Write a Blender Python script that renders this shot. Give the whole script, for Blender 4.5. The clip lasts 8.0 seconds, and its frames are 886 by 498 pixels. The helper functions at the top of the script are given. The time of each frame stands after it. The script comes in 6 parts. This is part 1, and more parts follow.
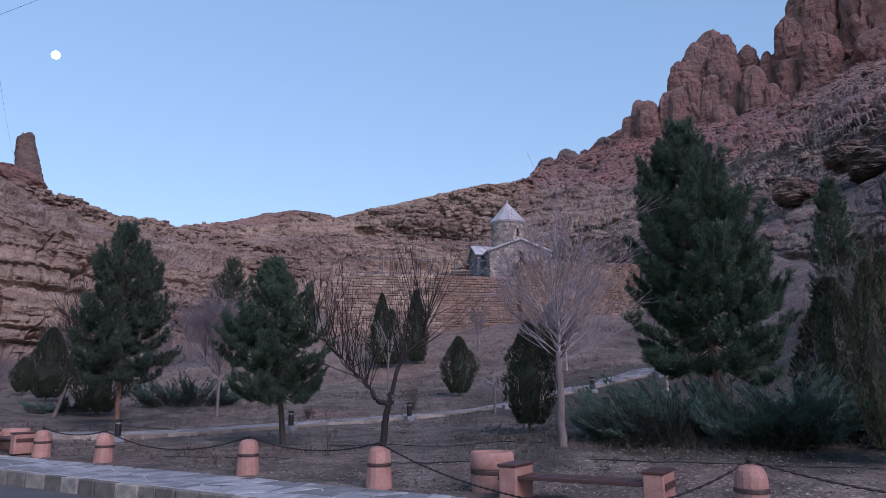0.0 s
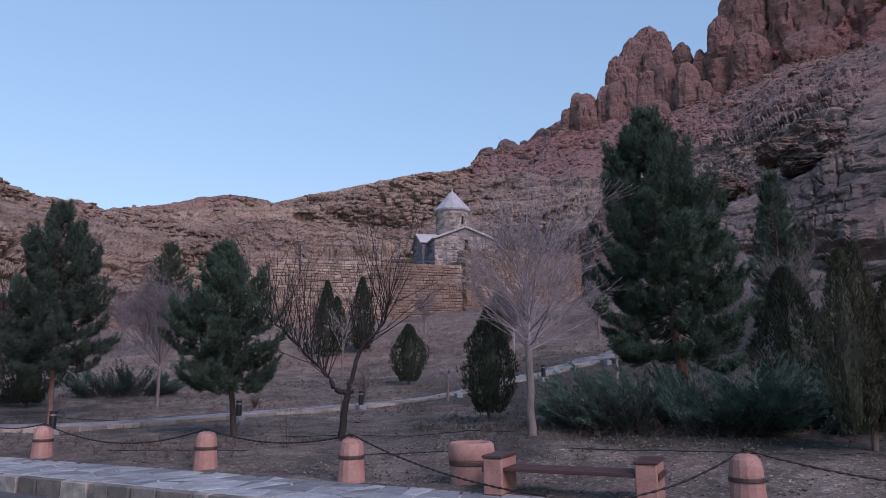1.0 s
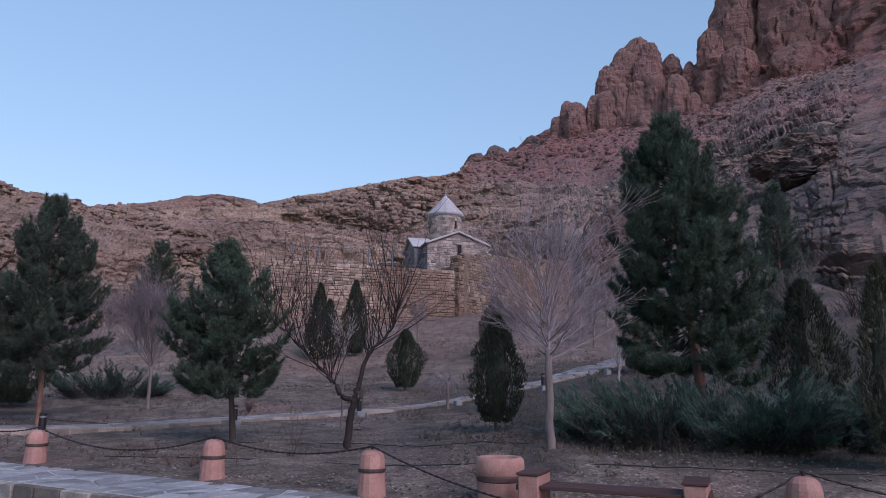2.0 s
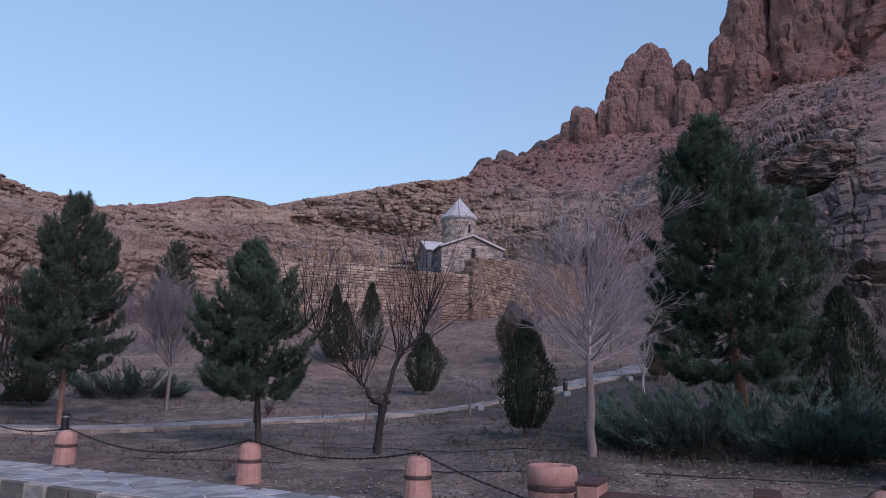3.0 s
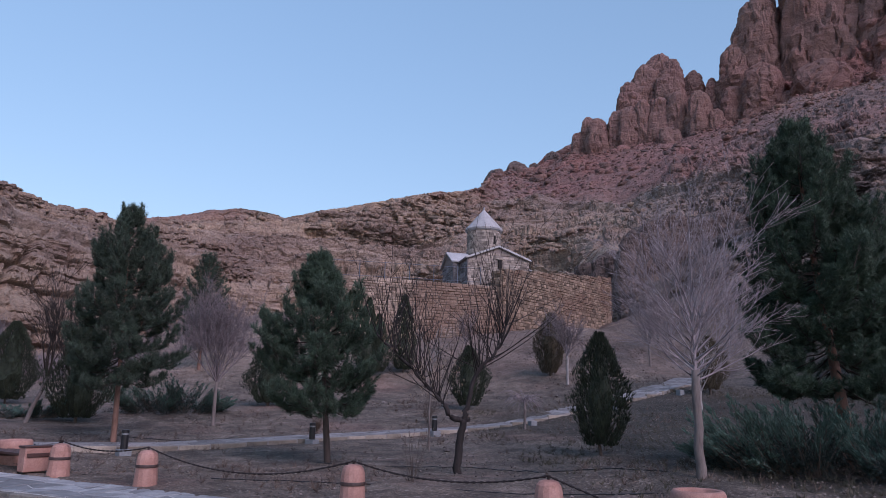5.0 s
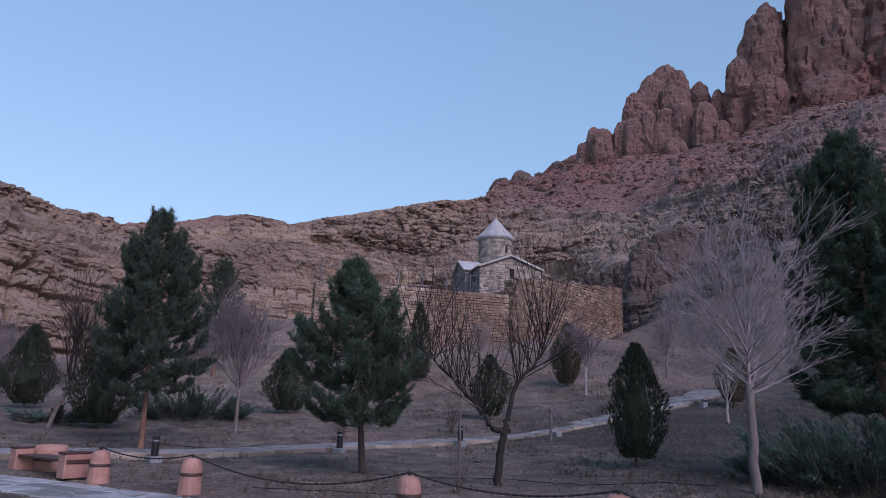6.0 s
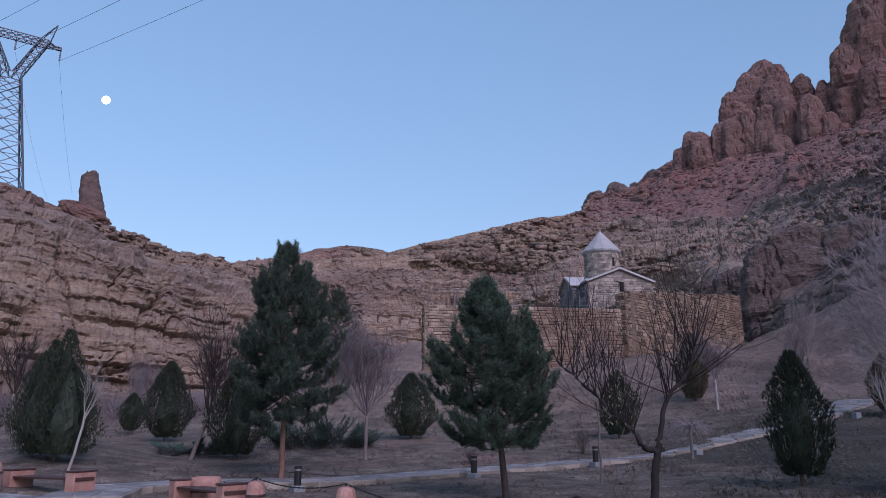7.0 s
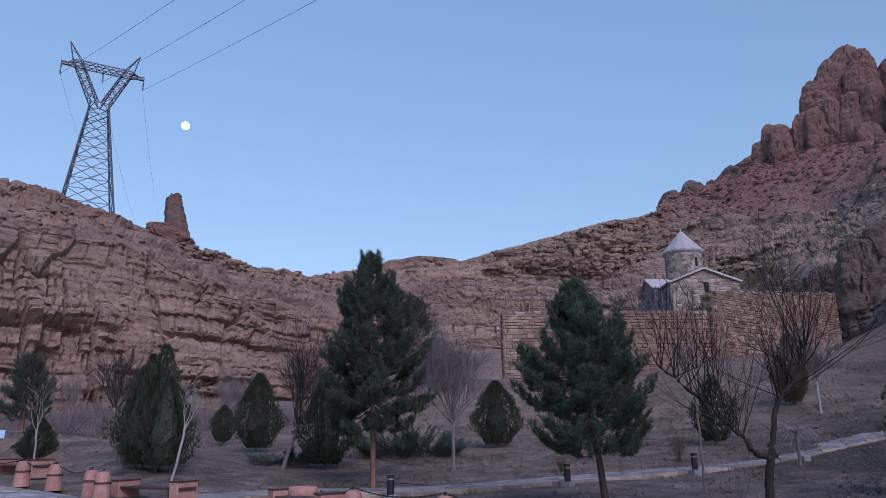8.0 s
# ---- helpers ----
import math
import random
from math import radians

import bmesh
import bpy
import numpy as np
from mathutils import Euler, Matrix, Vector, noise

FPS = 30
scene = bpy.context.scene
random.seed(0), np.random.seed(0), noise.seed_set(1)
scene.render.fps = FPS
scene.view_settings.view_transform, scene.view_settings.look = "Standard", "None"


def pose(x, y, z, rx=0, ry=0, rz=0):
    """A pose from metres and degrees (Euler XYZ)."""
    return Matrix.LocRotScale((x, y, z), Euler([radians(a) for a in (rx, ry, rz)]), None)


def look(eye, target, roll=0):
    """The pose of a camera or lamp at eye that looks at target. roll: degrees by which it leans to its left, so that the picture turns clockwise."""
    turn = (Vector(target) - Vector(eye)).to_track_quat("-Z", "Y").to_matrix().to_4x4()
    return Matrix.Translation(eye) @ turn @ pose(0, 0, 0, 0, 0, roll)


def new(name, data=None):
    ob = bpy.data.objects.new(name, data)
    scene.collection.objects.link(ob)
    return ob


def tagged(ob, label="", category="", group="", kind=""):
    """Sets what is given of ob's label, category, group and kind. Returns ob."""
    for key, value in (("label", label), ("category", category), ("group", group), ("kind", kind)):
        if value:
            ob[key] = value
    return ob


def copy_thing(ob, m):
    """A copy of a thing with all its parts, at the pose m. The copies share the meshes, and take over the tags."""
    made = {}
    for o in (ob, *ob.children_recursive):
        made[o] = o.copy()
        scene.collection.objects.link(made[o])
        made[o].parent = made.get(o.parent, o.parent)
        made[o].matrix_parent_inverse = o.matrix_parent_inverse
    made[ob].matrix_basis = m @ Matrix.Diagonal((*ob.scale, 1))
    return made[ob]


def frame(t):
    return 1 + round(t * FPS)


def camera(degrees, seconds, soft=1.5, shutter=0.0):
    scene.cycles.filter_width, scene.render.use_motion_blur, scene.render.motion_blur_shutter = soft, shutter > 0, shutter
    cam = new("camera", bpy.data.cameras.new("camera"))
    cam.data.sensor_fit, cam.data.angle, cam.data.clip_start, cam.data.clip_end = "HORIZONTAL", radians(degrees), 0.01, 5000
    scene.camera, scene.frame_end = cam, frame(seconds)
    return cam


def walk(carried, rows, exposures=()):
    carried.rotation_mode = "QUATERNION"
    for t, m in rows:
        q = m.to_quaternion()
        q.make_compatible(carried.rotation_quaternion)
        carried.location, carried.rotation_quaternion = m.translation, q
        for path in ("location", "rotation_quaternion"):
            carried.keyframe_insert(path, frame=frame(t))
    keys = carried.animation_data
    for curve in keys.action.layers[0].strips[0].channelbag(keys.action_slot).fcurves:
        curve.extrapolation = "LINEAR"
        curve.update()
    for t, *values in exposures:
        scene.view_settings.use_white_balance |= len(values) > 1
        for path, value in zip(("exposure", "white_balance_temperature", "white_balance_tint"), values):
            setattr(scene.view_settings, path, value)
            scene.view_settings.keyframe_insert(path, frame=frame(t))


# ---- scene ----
cam = camera(64.4, 8.0, 0.65)
PATH = [
    (0, (0.269, -1.163, 1.414), (0.375, 0.794, 1.809), -0.4),
    (0.5, (-0.003, -0.884, 1.404), (0.205, 1.069, 1.782), -0.5),
    (1, (-0.293, -0.66, 1.432), (-0.011, 1.286, 1.793), -0.6),
    (2.5, (-1.092, 0.147, 1.514), (-0.765, 2.082, 1.895), 0.6),
    (3, (-1.352, 0.303, 1.496), (-1.05, 2.242, 1.882), 1.2),
    (3.5, (-1.606, 0.513, 1.513), (-1.328, 2.453, 1.909), 1.3),
    (4, (-1.98, 0.766, 1.489), (-1.698, 2.704, 1.893), 1.2),
    (4.5, (-2.394, 0.945, 1.531), (-2.118, 2.882, 1.943), 1.0),
    (6, (-3.6, 1.32, 1.562), (-3.329, 3.252, 2.003), 1.8),
    (6.5, (-4.002, 1.548, 1.528), (-3.88, 3.489, 1.994), 1.4),
    (7, (-4.344, 1.722, 1.545), (-4.342, 3.659, 2.041), -0.1),
    (7.5, (-4.68, 1.911, 1.54), (-4.761, 3.843, 2.052), -1.0),
    (8, (-4.694, 1.982, 1.518), (-4.893, 3.903, 2.039), -0.7),
]
walk(cam, [(t, look(eye, target, roll)) for t, eye, target, roll in PATH], [(0, 1.63, 5850, 25), (1.0, 1.63, 6050, 25), (4.5, 1.64, 6080, 25), (6.8, 1.48, 5800, 25), (8, 1.46, 5780, 25)])

# ---- world and light ----
SUN_AZ = radians(153)
world = bpy.data.worlds.new("dusk_sky")
scene.world = world
world.use_nodes = True
wn = world.node_tree.nodes
wl = world.node_tree.links
sky = wn.new("ShaderNodeTexSky")
sky.sky_type = "NISHITA"
sky.sun_disc = False
sky.sun_elevation = radians(7.0)
sky.sun_rotation = SUN_AZ
sky.altitude = 700
sky.air_density = 1.0
sky.dust_density = 0.2
sky.ozone_density = 2.0
even = wn.new("ShaderNodeGamma")
even.inputs[1].default_value = 0.46
depth = wn.new("ShaderNodeHueSaturation")
depth.inputs["Saturation"].default_value = 1.42
wl.new(sky.outputs[0], even.inputs[0])
wl.new(even.outputs[0], depth.inputs["Color"])
wl.new(depth.outputs[0], wn["Background"].inputs[0])
wn["Background"].inputs[1].default_value = 0.15
sun_data = bpy.data.lights.new("sun", "SUN")
sun_data.energy = 0.85
sun_data.angle = radians(40)
sun_data.color = (1.0, 0.84, 0.88)
sun = new("sun", sun_data)
sun.matrix_world = look((0, 0, 60), (-math.sin(SUN_AZ) * 60, -math.cos(SUN_AZ) * 60, 15))

# ---- numeric noise ----


def hash3(i, j, k, seed=0):
    h = (i.astype(np.int64) * 374761393 + j.astype(np.int64) * 668265263 + k.astype(np.int64) * 2147483647 + seed * 1274126177) & 0xFFFFFFFF
    h = ((h ^ (h >> 13)) * 1274126177) & 0xFFFFFFFF
    h = ((h ^ (h >> 16)) * 2246822519) & 0xFFFFFFFF
    return ((h ^ (h >> 15)) & 0xFFFFFF) / float(0xFFFFFF)


def vnoise(p, seed=0):
    """Smooth value noise in -1..1 at the rows of p."""
    f = np.floor(p)
    i, j, k = f.T.astype(np.int64)
    u, v, w = (t * t * t * (t * (t * 6 - 15) + 10) for t in (p - f).T)
    out = 0
    for a in (0, 1):
        for b in (0, 1):
            for c in (0, 1):
                out = out + hash3(i + a, j + b, k + c, seed) * (u if a else 1 - u) * (v if b else 1 - v) * (w if c else 1 - w)
    return out * 2 - 1


def fbm(p, octaves=4, seed=0, gain=0.5):
    out, amp = 0, 1.0
    for o in range(octaves):
        out = out + amp * vnoise(p * 2**o + 17.3 * o, seed + o)
        amp *= gain
    return out


def cells(p, seed=0):
    """Distance to the nearest and second nearest scattered point, and the nearest one's own number."""
    f = np.floor(p).astype(np.int64)
    best = np.full(len(p), 9.0)
    second = np.full(len(p), 9.0)
    tone = np.zeros(len(p))
    for a in (-1, 0, 1):
        for b in (-1, 0, 1):
            for c in (-1, 0, 1):
                i, j, k = f[:, 0] + a, f[:, 1] + b, f[:, 2] + c
                q = np.stack([i + hash3(i, j, k, seed), j + hash3(i, j, k, seed + 1), k + hash3(i, j, k, seed + 2)], 1)
                d = np.sqrt(((q - p) ** 2).sum(1))
                near = d < best
                second = np.where(near, best, np.minimum(second, d))
                tone = np.where(near, hash3(i, j, k, seed + 3), tone)
                best = np.where(near, d, best)
    return best, second, tone


def smooth(x, a, b):
    t = np.clip((np.asarray(x, float) - a) / (b - a), 0, 1)
    return t * t * (3 - 2 * t)


# ---- materials ----


class Mat:
    """A node material, built step by step."""

    def __init__(self, name, rough=0.8, metal=0.0):
        self.m = bpy.data.materials.new(name)
        self.m.use_nodes = True
        self.nodes, self.links = self.m.node_tree.nodes, self.m.node_tree.links
        self.bsdf = self.nodes["Principled BSDF"]
        self.bsdf.inputs["Roughness"].default_value = rough
        self.bsdf.inputs["Metallic"].default_value = metal
        self.place = self.node("ShaderNodeNewGeometry").outputs["Position"]

    def node(self, kind, **values):
        n = self.nodes.new(kind)
        for key, value in values.items():
            n.inputs[key.replace("_", " ")].default_value = value
        return n

    def local(self):
        self.place = self.node("ShaderNodeTexCoord").outputs["Object"]
        return self

    def noise(self, scale, detail=4.0, rough=0.55, stretch=None):
        n = self.node("ShaderNodeTexNoise", Scale=scale, Detail=detail, Roughness=rough)
        if stretch:
            mp = self.node("ShaderNodeMapping", Scale=stretch)
            self.links.new(self.place, mp.inputs[0])
            self.links.new(mp.outputs[0], n.inputs[0])
        else:
            self.links.new(self.place, n.inputs[0])
        return n.outputs[0]

    def voronoi(self, scale, feature="F1", out=0, stretch=None):
        n = self.node("ShaderNodeTexVoronoi", Scale=scale)
        n.feature = feature
        src = self.place
        if stretch:
            mp = self.node("ShaderNodeMapping", Scale=stretch)
            self.links.new(self.place, mp.inputs[0])
            src = mp.outputs[0]
        self.links.new(src, n.inputs[0])
        return n.outputs[out]

    def ramp(self, value, *stops):
        n = self.node("ShaderNodeValToRGB")
        el = n.color_ramp.elements
        while len(el) < len(stops):
            el.new(0.5)
        for e, (at, c) in zip(el, stops):
            e.position = at
            e.color = (*c, 1) if len(c) == 3 else c
        self.links.new(value, n.inputs[0])
        return n.outputs[0]

    def level(self, value, a, b):
        n = self.node("ShaderNodeMapRange")
        n.inputs[1].default_value, n.inputs[2].default_value = a, b
        self.links.new(value, n.inputs[0])
        return n.outputs[0]

    def math(self, op, a, b):
        n = self.node("ShaderNodeMath")
        n.operation = op
        for k, v in enumerate((a, b)):
            if isinstance(v, (int, float)):
                n.inputs[k].default_value = v
            else:
                self.links.new(v, n.inputs[k])
        return n.outputs[0]

    def mix(self, fac, a, b, how="MIX"):
        n = self.node("ShaderNodeMix")
        n.data_type, n.blend_type = "RGBA", how
        for k, v in ((0, fac), (6, a), (7, b)):
            if isinstance(v, (int, float)):
                n.inputs[k].default_value = v
            elif isinstance(v, tuple):
                n.inputs[k].default_value = (*v, 1)
            else:
                self.links.new(v, n.inputs[k])
        return n.outputs[2]

    def attr(self, name):
        n = self.node("ShaderNodeAttribute")
        n.attribute_name = name
        return n.outputs["Fac"]

    def island(self):
        return self.node("ShaderNodeNewGeometry").outputs["Random Per Island"]

    def own(self):
        return self.node("ShaderNodeObjectInfo").outputs["Random"]

    def bump(self, height, strength=0.5, distance=0.02):
        n = self.node("ShaderNodeBump", Strength=strength, Distance=distance)
        self.links.new(height, n.inputs["Height"])
        self.links.new(n.outputs[0], self.bsdf.inputs["Normal"])
        return self

    def colour(self, c):
        if isinstance(c, tuple):
            self.bsdf.inputs["Base Color"].default_value = (*c, 1)
        else:
            self.links.new(c, self.bsdf.inputs["Base Color"])
        return self.m


def rock_material():
    k = Mat("layered_rock", 0.9)
    big = k.noise(0.05, 5)
    mid = k.noise(0.35, 6, 0.65)
    fine = k.noise(2.2, 7, 0.75)
    bands = k.noise(0.5, 6, 0.65, (0.14, 0.14, 1.5))
    buff = k.ramp(bands, (0.3, (0.175, 0.116, 0.085)), (0.46, (0.315, 0.224, 0.165)), (0.58, (0.41, 0.312, 0.235)), (0.75, (0.245, 0.168, 0.128)))
    grey = k.ramp(mid, (0.3, (0.145, 0.108, 0.092)), (0.5, (0.25, 0.192, 0.165)), (0.7, (0.34, 0.272, 0.238)))
    red = k.ramp(mid, (0.28, (0.125, 0.064, 0.058)), (0.5, (0.215, 0.108, 0.097)), (0.72, (0.31, 0.175, 0.156)))
    rust = k.ramp(mid, (0.3, (0.14, 0.058, 0.05)), (0.7, (0.28, 0.13, 0.11)))
    red = k.mix(k.level(k.noise(0.022, 3), 0.44, 0.56), red, rust)
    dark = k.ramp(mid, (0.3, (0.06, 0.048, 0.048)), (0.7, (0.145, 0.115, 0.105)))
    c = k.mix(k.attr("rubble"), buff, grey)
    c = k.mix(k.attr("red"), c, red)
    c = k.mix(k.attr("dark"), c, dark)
    c = k.mix(k.level(big, 0.42, 0.68), c, k.mix(0.6, c, (0.17, 0.115, 0.10)))
    c = k.mix(0.75, c, k.ramp(fine, (0.3, (0.22,) * 3), (0.7, (0.78,) * 3)), "OVERLAY")
    stones = k.voronoi(0.75, stretch=(1, 1, 1.5))
    own = k.voronoi(0.75, out=1, stretch=(1, 1, 1.5))
    grain = k.mix(0.35, c, k.ramp(own, (0.1, (0.25,) * 3), (0.9, (0.75,) * 3)), "OVERLAY")
    c = k.mix(k.attr("rubble"), c, grain)
    h = k.math("ADD", k.math("MULTIPLY", mid, 1.5), k.math("ADD", k.math("MULTIPLY", bands, 1.2), k.math("MULTIPLY", fine, 0.7)))
    h = k.math("SUBTRACT", h, k.math("MULTIPLY", k.math("MULTIPLY", stones, k.attr("rubble")), 0.55))
    # the garden's soil near the road
    soil_n = k.noise(1.3, 8, 0.75)
    soil = k.ramp(soil_n, (0.3, (0.050, 0.038, 0.029)), (0.5, (0.112, 0.088, 0.070)), (0.7, (0.215, 0.174, 0.143)))
    soil = k.mix(k.level(k.noise(0.25, 4), 0.52, 0.66), soil, (0.138, 0.090, 0.073))
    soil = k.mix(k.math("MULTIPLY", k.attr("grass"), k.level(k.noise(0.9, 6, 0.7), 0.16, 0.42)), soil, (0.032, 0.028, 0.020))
    grit = k.voronoi(24.0, out=1)
    soil = k.mix(0.7, soil, k.ramp(grit, (0.05, (0.2,) * 3), (0.6, (0.5,) * 3), (0.95, (0.92,) * 3)), "OVERLAY")
    soil = k.mix(k.level(k.noise(13.0, 5, 0.7), 0.58, 0.66), soil, (0.36, 0.315, 0.275))
    # the same right-hand ground, bare soil included, mixed halfway to near-black brown
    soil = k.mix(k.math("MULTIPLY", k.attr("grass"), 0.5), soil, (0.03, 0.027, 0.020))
    patch = k.noise(0.7, 6, 0.65)
    soil = k.mix(0.85, soil, k.ramp(patch, (0.34, (0.22,) * 3), (0.66, (0.80,) * 3)), "OVERLAY")
    c = k.mix(k.attr("soil"), c, soil)
    clods = k.math("ADD", k.math("MULTIPLY", soil_n, 0.14), k.math("ADD", k.math("MULTIPLY", k.noise(7.0, 5, 0.7), 0.09), k.math("MULTIPLY", grit, 0.02)))
    k.bump(k.math("ADD", k.math("MULTIPLY", h, k.math("SUBTRACT", 1.0, k.attr("soil"))), k.math("MULTIPLY", clods, k.attr("soil"))), 1.0, 0.7)
    return k.colour(c)


ROCK = rock_material()


def stone_material(name, low, high, rough=0.85, vary=0.5, scale=3.0, bump=0.02):
    k = Mat(name, rough)
    n, f = k.noise(scale, 5, 0.6), k.noise(scale * 9, 4, 0.7)
    c = k.ramp(n, (0.3, low), (0.7, high))
    tone = k.ramp(k.own(), (0.0, (0.5 - vary / 2,) * 3), (1.0, (0.5 + vary / 2,) * 3))
    c = k.mix(0.7, c, tone, "OVERLAY")
    c = k.mix(0.35, c, k.ramp(f, (0.3, (0.2,) * 3), (0.7, (0.8,) * 3)), "OVERLAY")
    k.bump(k.math("ADD", n, k.math("MULTIPLY", f, 0.4)), 0.6, bump)
    return k.colour(c)


PINK = stone_material("pink_painted_concrete", (0.27, 0.136, 0.107), (0.39, 0.225, 0.185), 0.75, 0.2, 5.0, 0.01)
BAND = stone_material("dark_brown_band", (0.035, 0.022, 0.02), (0.07, 0.04, 0.035), 0.6, 0.1, 12, 0.004)
FLAG = stone_material("grey_flagstone", (0.17, 0.175, 0.18), (0.29, 0.295, 0.30), 0.7, 0.65, 4.0, 0.01)
JOINT = stone_material("pale_mortar", (0.32, 0.315, 0.31), (0.43, 0.42, 0.415), 0.9, 0.1, 9.0, 0.006)
PATHFLAG = stone_material("dusty_path_flagstone", (0.15, 0.145, 0.145), (0.25, 0.242, 0.24), 0.8, 0.5, 4.0, 0.01)
PATHJOINT = stone_material("dusty_path_mortar", (0.20, 0.185, 0.175), (0.31, 0.295, 0.285), 0.9, 0.1, 9.0, 0.006)
KERB = stone_material("kerb_stone", (0.10, 0.10, 0.095), (0.26, 0.23, 0.19), 0.8, 0.8, 4.0, 0.02)
WALLBACK = stone_material("shadowed_mortar_core", (0.12, 0.09, 0.07), (0.19, 0.145, 0.115), 0.95, 0.0, 2.0, 0.03)
CHAPELCORE = stone_material("chapel_mortar", (0.17, 0.14, 0.13), (0.26, 0.22, 0.205), 0.9, 0.0, 3.0, 0.02)
SLAB = stone_material("pale_roof_slab", (0.29, 0.288, 0.292), (0.42, 0.415, 0.42), 0.7, 0.25, 1.4, 0.01)


def plain(name, c, rough=0.6, metal=0.0, grain=20.0, depth=0.3):
    k = Mat(name, rough, metal).local()
    n = k.noise(grain, 4)
    k.bump(n, depth, 0.004)
    return k.colour(k.mix(0.4, c, k.ramp(n, (0.3, (0.3,) * 3), (0.7, (0.7,) * 3)), "OVERLAY"))


BLACK = plain("black_painted_metal", (0.012, 0.012, 0.014), 0.4, 0.0)
STEEL = plain("grey_galvanised_steel", (0.10, 0.12, 0.155), 0.5, 0.3)
PALEBLOCK = plain("pale_concrete_block", (0.19, 0.205, 0.22), 0.85)
WOOD = plain("dark_red_stained_wood", (0.06, 0.028, 0.024), 0.55, 0.0, 14)
CHAIN = plain("rusty_dark_chain", (0.03, 0.022, 0.02), 0.6, 0.4)
HOLE = plain("dark_opening", (0.012, 0.010, 0.010), 0.9)

# ---- mesh helpers ----


def mesh_object(name, verts, faces, material, parent=None, label="", flat=True):
    me = bpy.data.meshes.new(name)
    me.from_pydata([tuple(v) for v in verts], [], [tuple(f) for f in faces])
    me.materials.append(material)
    if not flat:
        me.polygons.foreach_set("use_smooth", np.ones(len(me.polygons), bool))
    me.update()
    ob = new(name, me)
    if parent:
        ob.parent = parent
    if label:
        tagged(ob, label)
    return ob


def part(name, bm, material, parent=None, label="", flat=True):
    me = bpy.data.meshes.new(name)
    bm.to_mesh(me)
    bm.free()
    me.materials.append(material)
    if not flat:
        me.polygons.foreach_set("use_smooth", np.ones(len(me.polygons), bool))
    ob = new(name, me)
    if parent:
        ob.parent = parent
    if label:
        tagged(ob, label)
    return ob


def thing(name, at, label, category, group="", turn=0.0, kind=""):
    ob = new(name)
    ob.matrix_basis = pose(*at, 0, 0, turn)
    return tagged(ob, label, category, group, kind)


def block(sx, sy, sz, at=(0, 0, 0), bevel=0.01, segments=1, m=None):
    bm = bmesh.new()
    bmesh.ops.create_cube(bm, size=1, matrix=Matrix.Translation(at) @ Matrix.Diagonal((sx, sy, sz, 1)))
    if bevel:
        bmesh.ops.bevel(bm, geom=list(bm.edges), offset=bevel, segments=segments, affect="EDGES", profile=0.6)
    if m:
        bmesh.ops.transform(bm, matrix=m, verts=bm.verts)
    return bm


def spun(profile, sides=20, rough=0.0, seed=0):
    """A solid of revolution about z from (radius, height) pairs, bottom to top."""
    rnd = random.Random(seed)
    bm = bmesh.new()
    rings = []
    for r, z in profile:
        rings.append([bm.verts.new((r * math.cos(2 * math.pi * k / sides) * (1 + rnd.uniform(-rough, rough)), r * math.sin(2 * math.pi * k / sides) * (1 + rnd.uniform(-rough, rough)), z)) for k in range(sides)])
    for a, b in zip(rings, rings[1:]):
        for k in range(sides):
            bm.faces.new((a[k], a[(k + 1) % sides], b[(k + 1) % sides], b[k]))
    bm.faces.new(rings[0][::-1])
    bm.faces.new(rings[-1])
    return bm


class Tubes:
    """Collects tapered tubes and small blades for one mesh."""

    def __init__(self):
        self.v, self.f = [], []

    def tube(self, pts, radii, sides=5):
        base = len(self.v)
        n = len(pts)
        for k, (p, r) in enumerate(zip(pts, radii)):
            d = (pts[min(k + 1, n - 1)] - pts[max(k - 1, 0)]).normalized()
            a = d.orthogonal().normalized()
            b = d.cross(a)
            for s in range(sides):
                t = 2 * math.pi * s / sides
                self.v.append(p + (a * math.cos(t) + b * math.sin(t)) * r)
        for k in range(n - 1):
            for s in range(sides):
                s2 = (s + 1) % sides
                self.f.append((base + k * sides + s, base + k * sides + s2, base + (k + 1) * sides + s2, base + (k + 1) * sides + s))
        self.f.append(tuple(base + (n - 1) * sides + s for s in range(sides)))

    def object(self, name, material, parent, label="", flat=False):
        return mesh_object(name, self.v, self.f, material, parent, label, flat)


# ---- ground, cliffs and mountain: one sheet around the walk ----
CENTRE = (-2.0, 1.0)
LINE_N = Vector((0.6, 0.8))


def across(x, y):
    """Distance behind the row of bollards."""
    return (x + 0.12) * 0.6 + (y - 9.93) * 0.8


def left_rise(x):
    """The ground climbs gently towards the west end of the pavement."""
    return np.interp(-np.asarray(x, float), (7, 9, 11, 13, 15, 18, 30), (0, 0.09, 0.17, 0.30, 0.50, 0.70, 0.9))


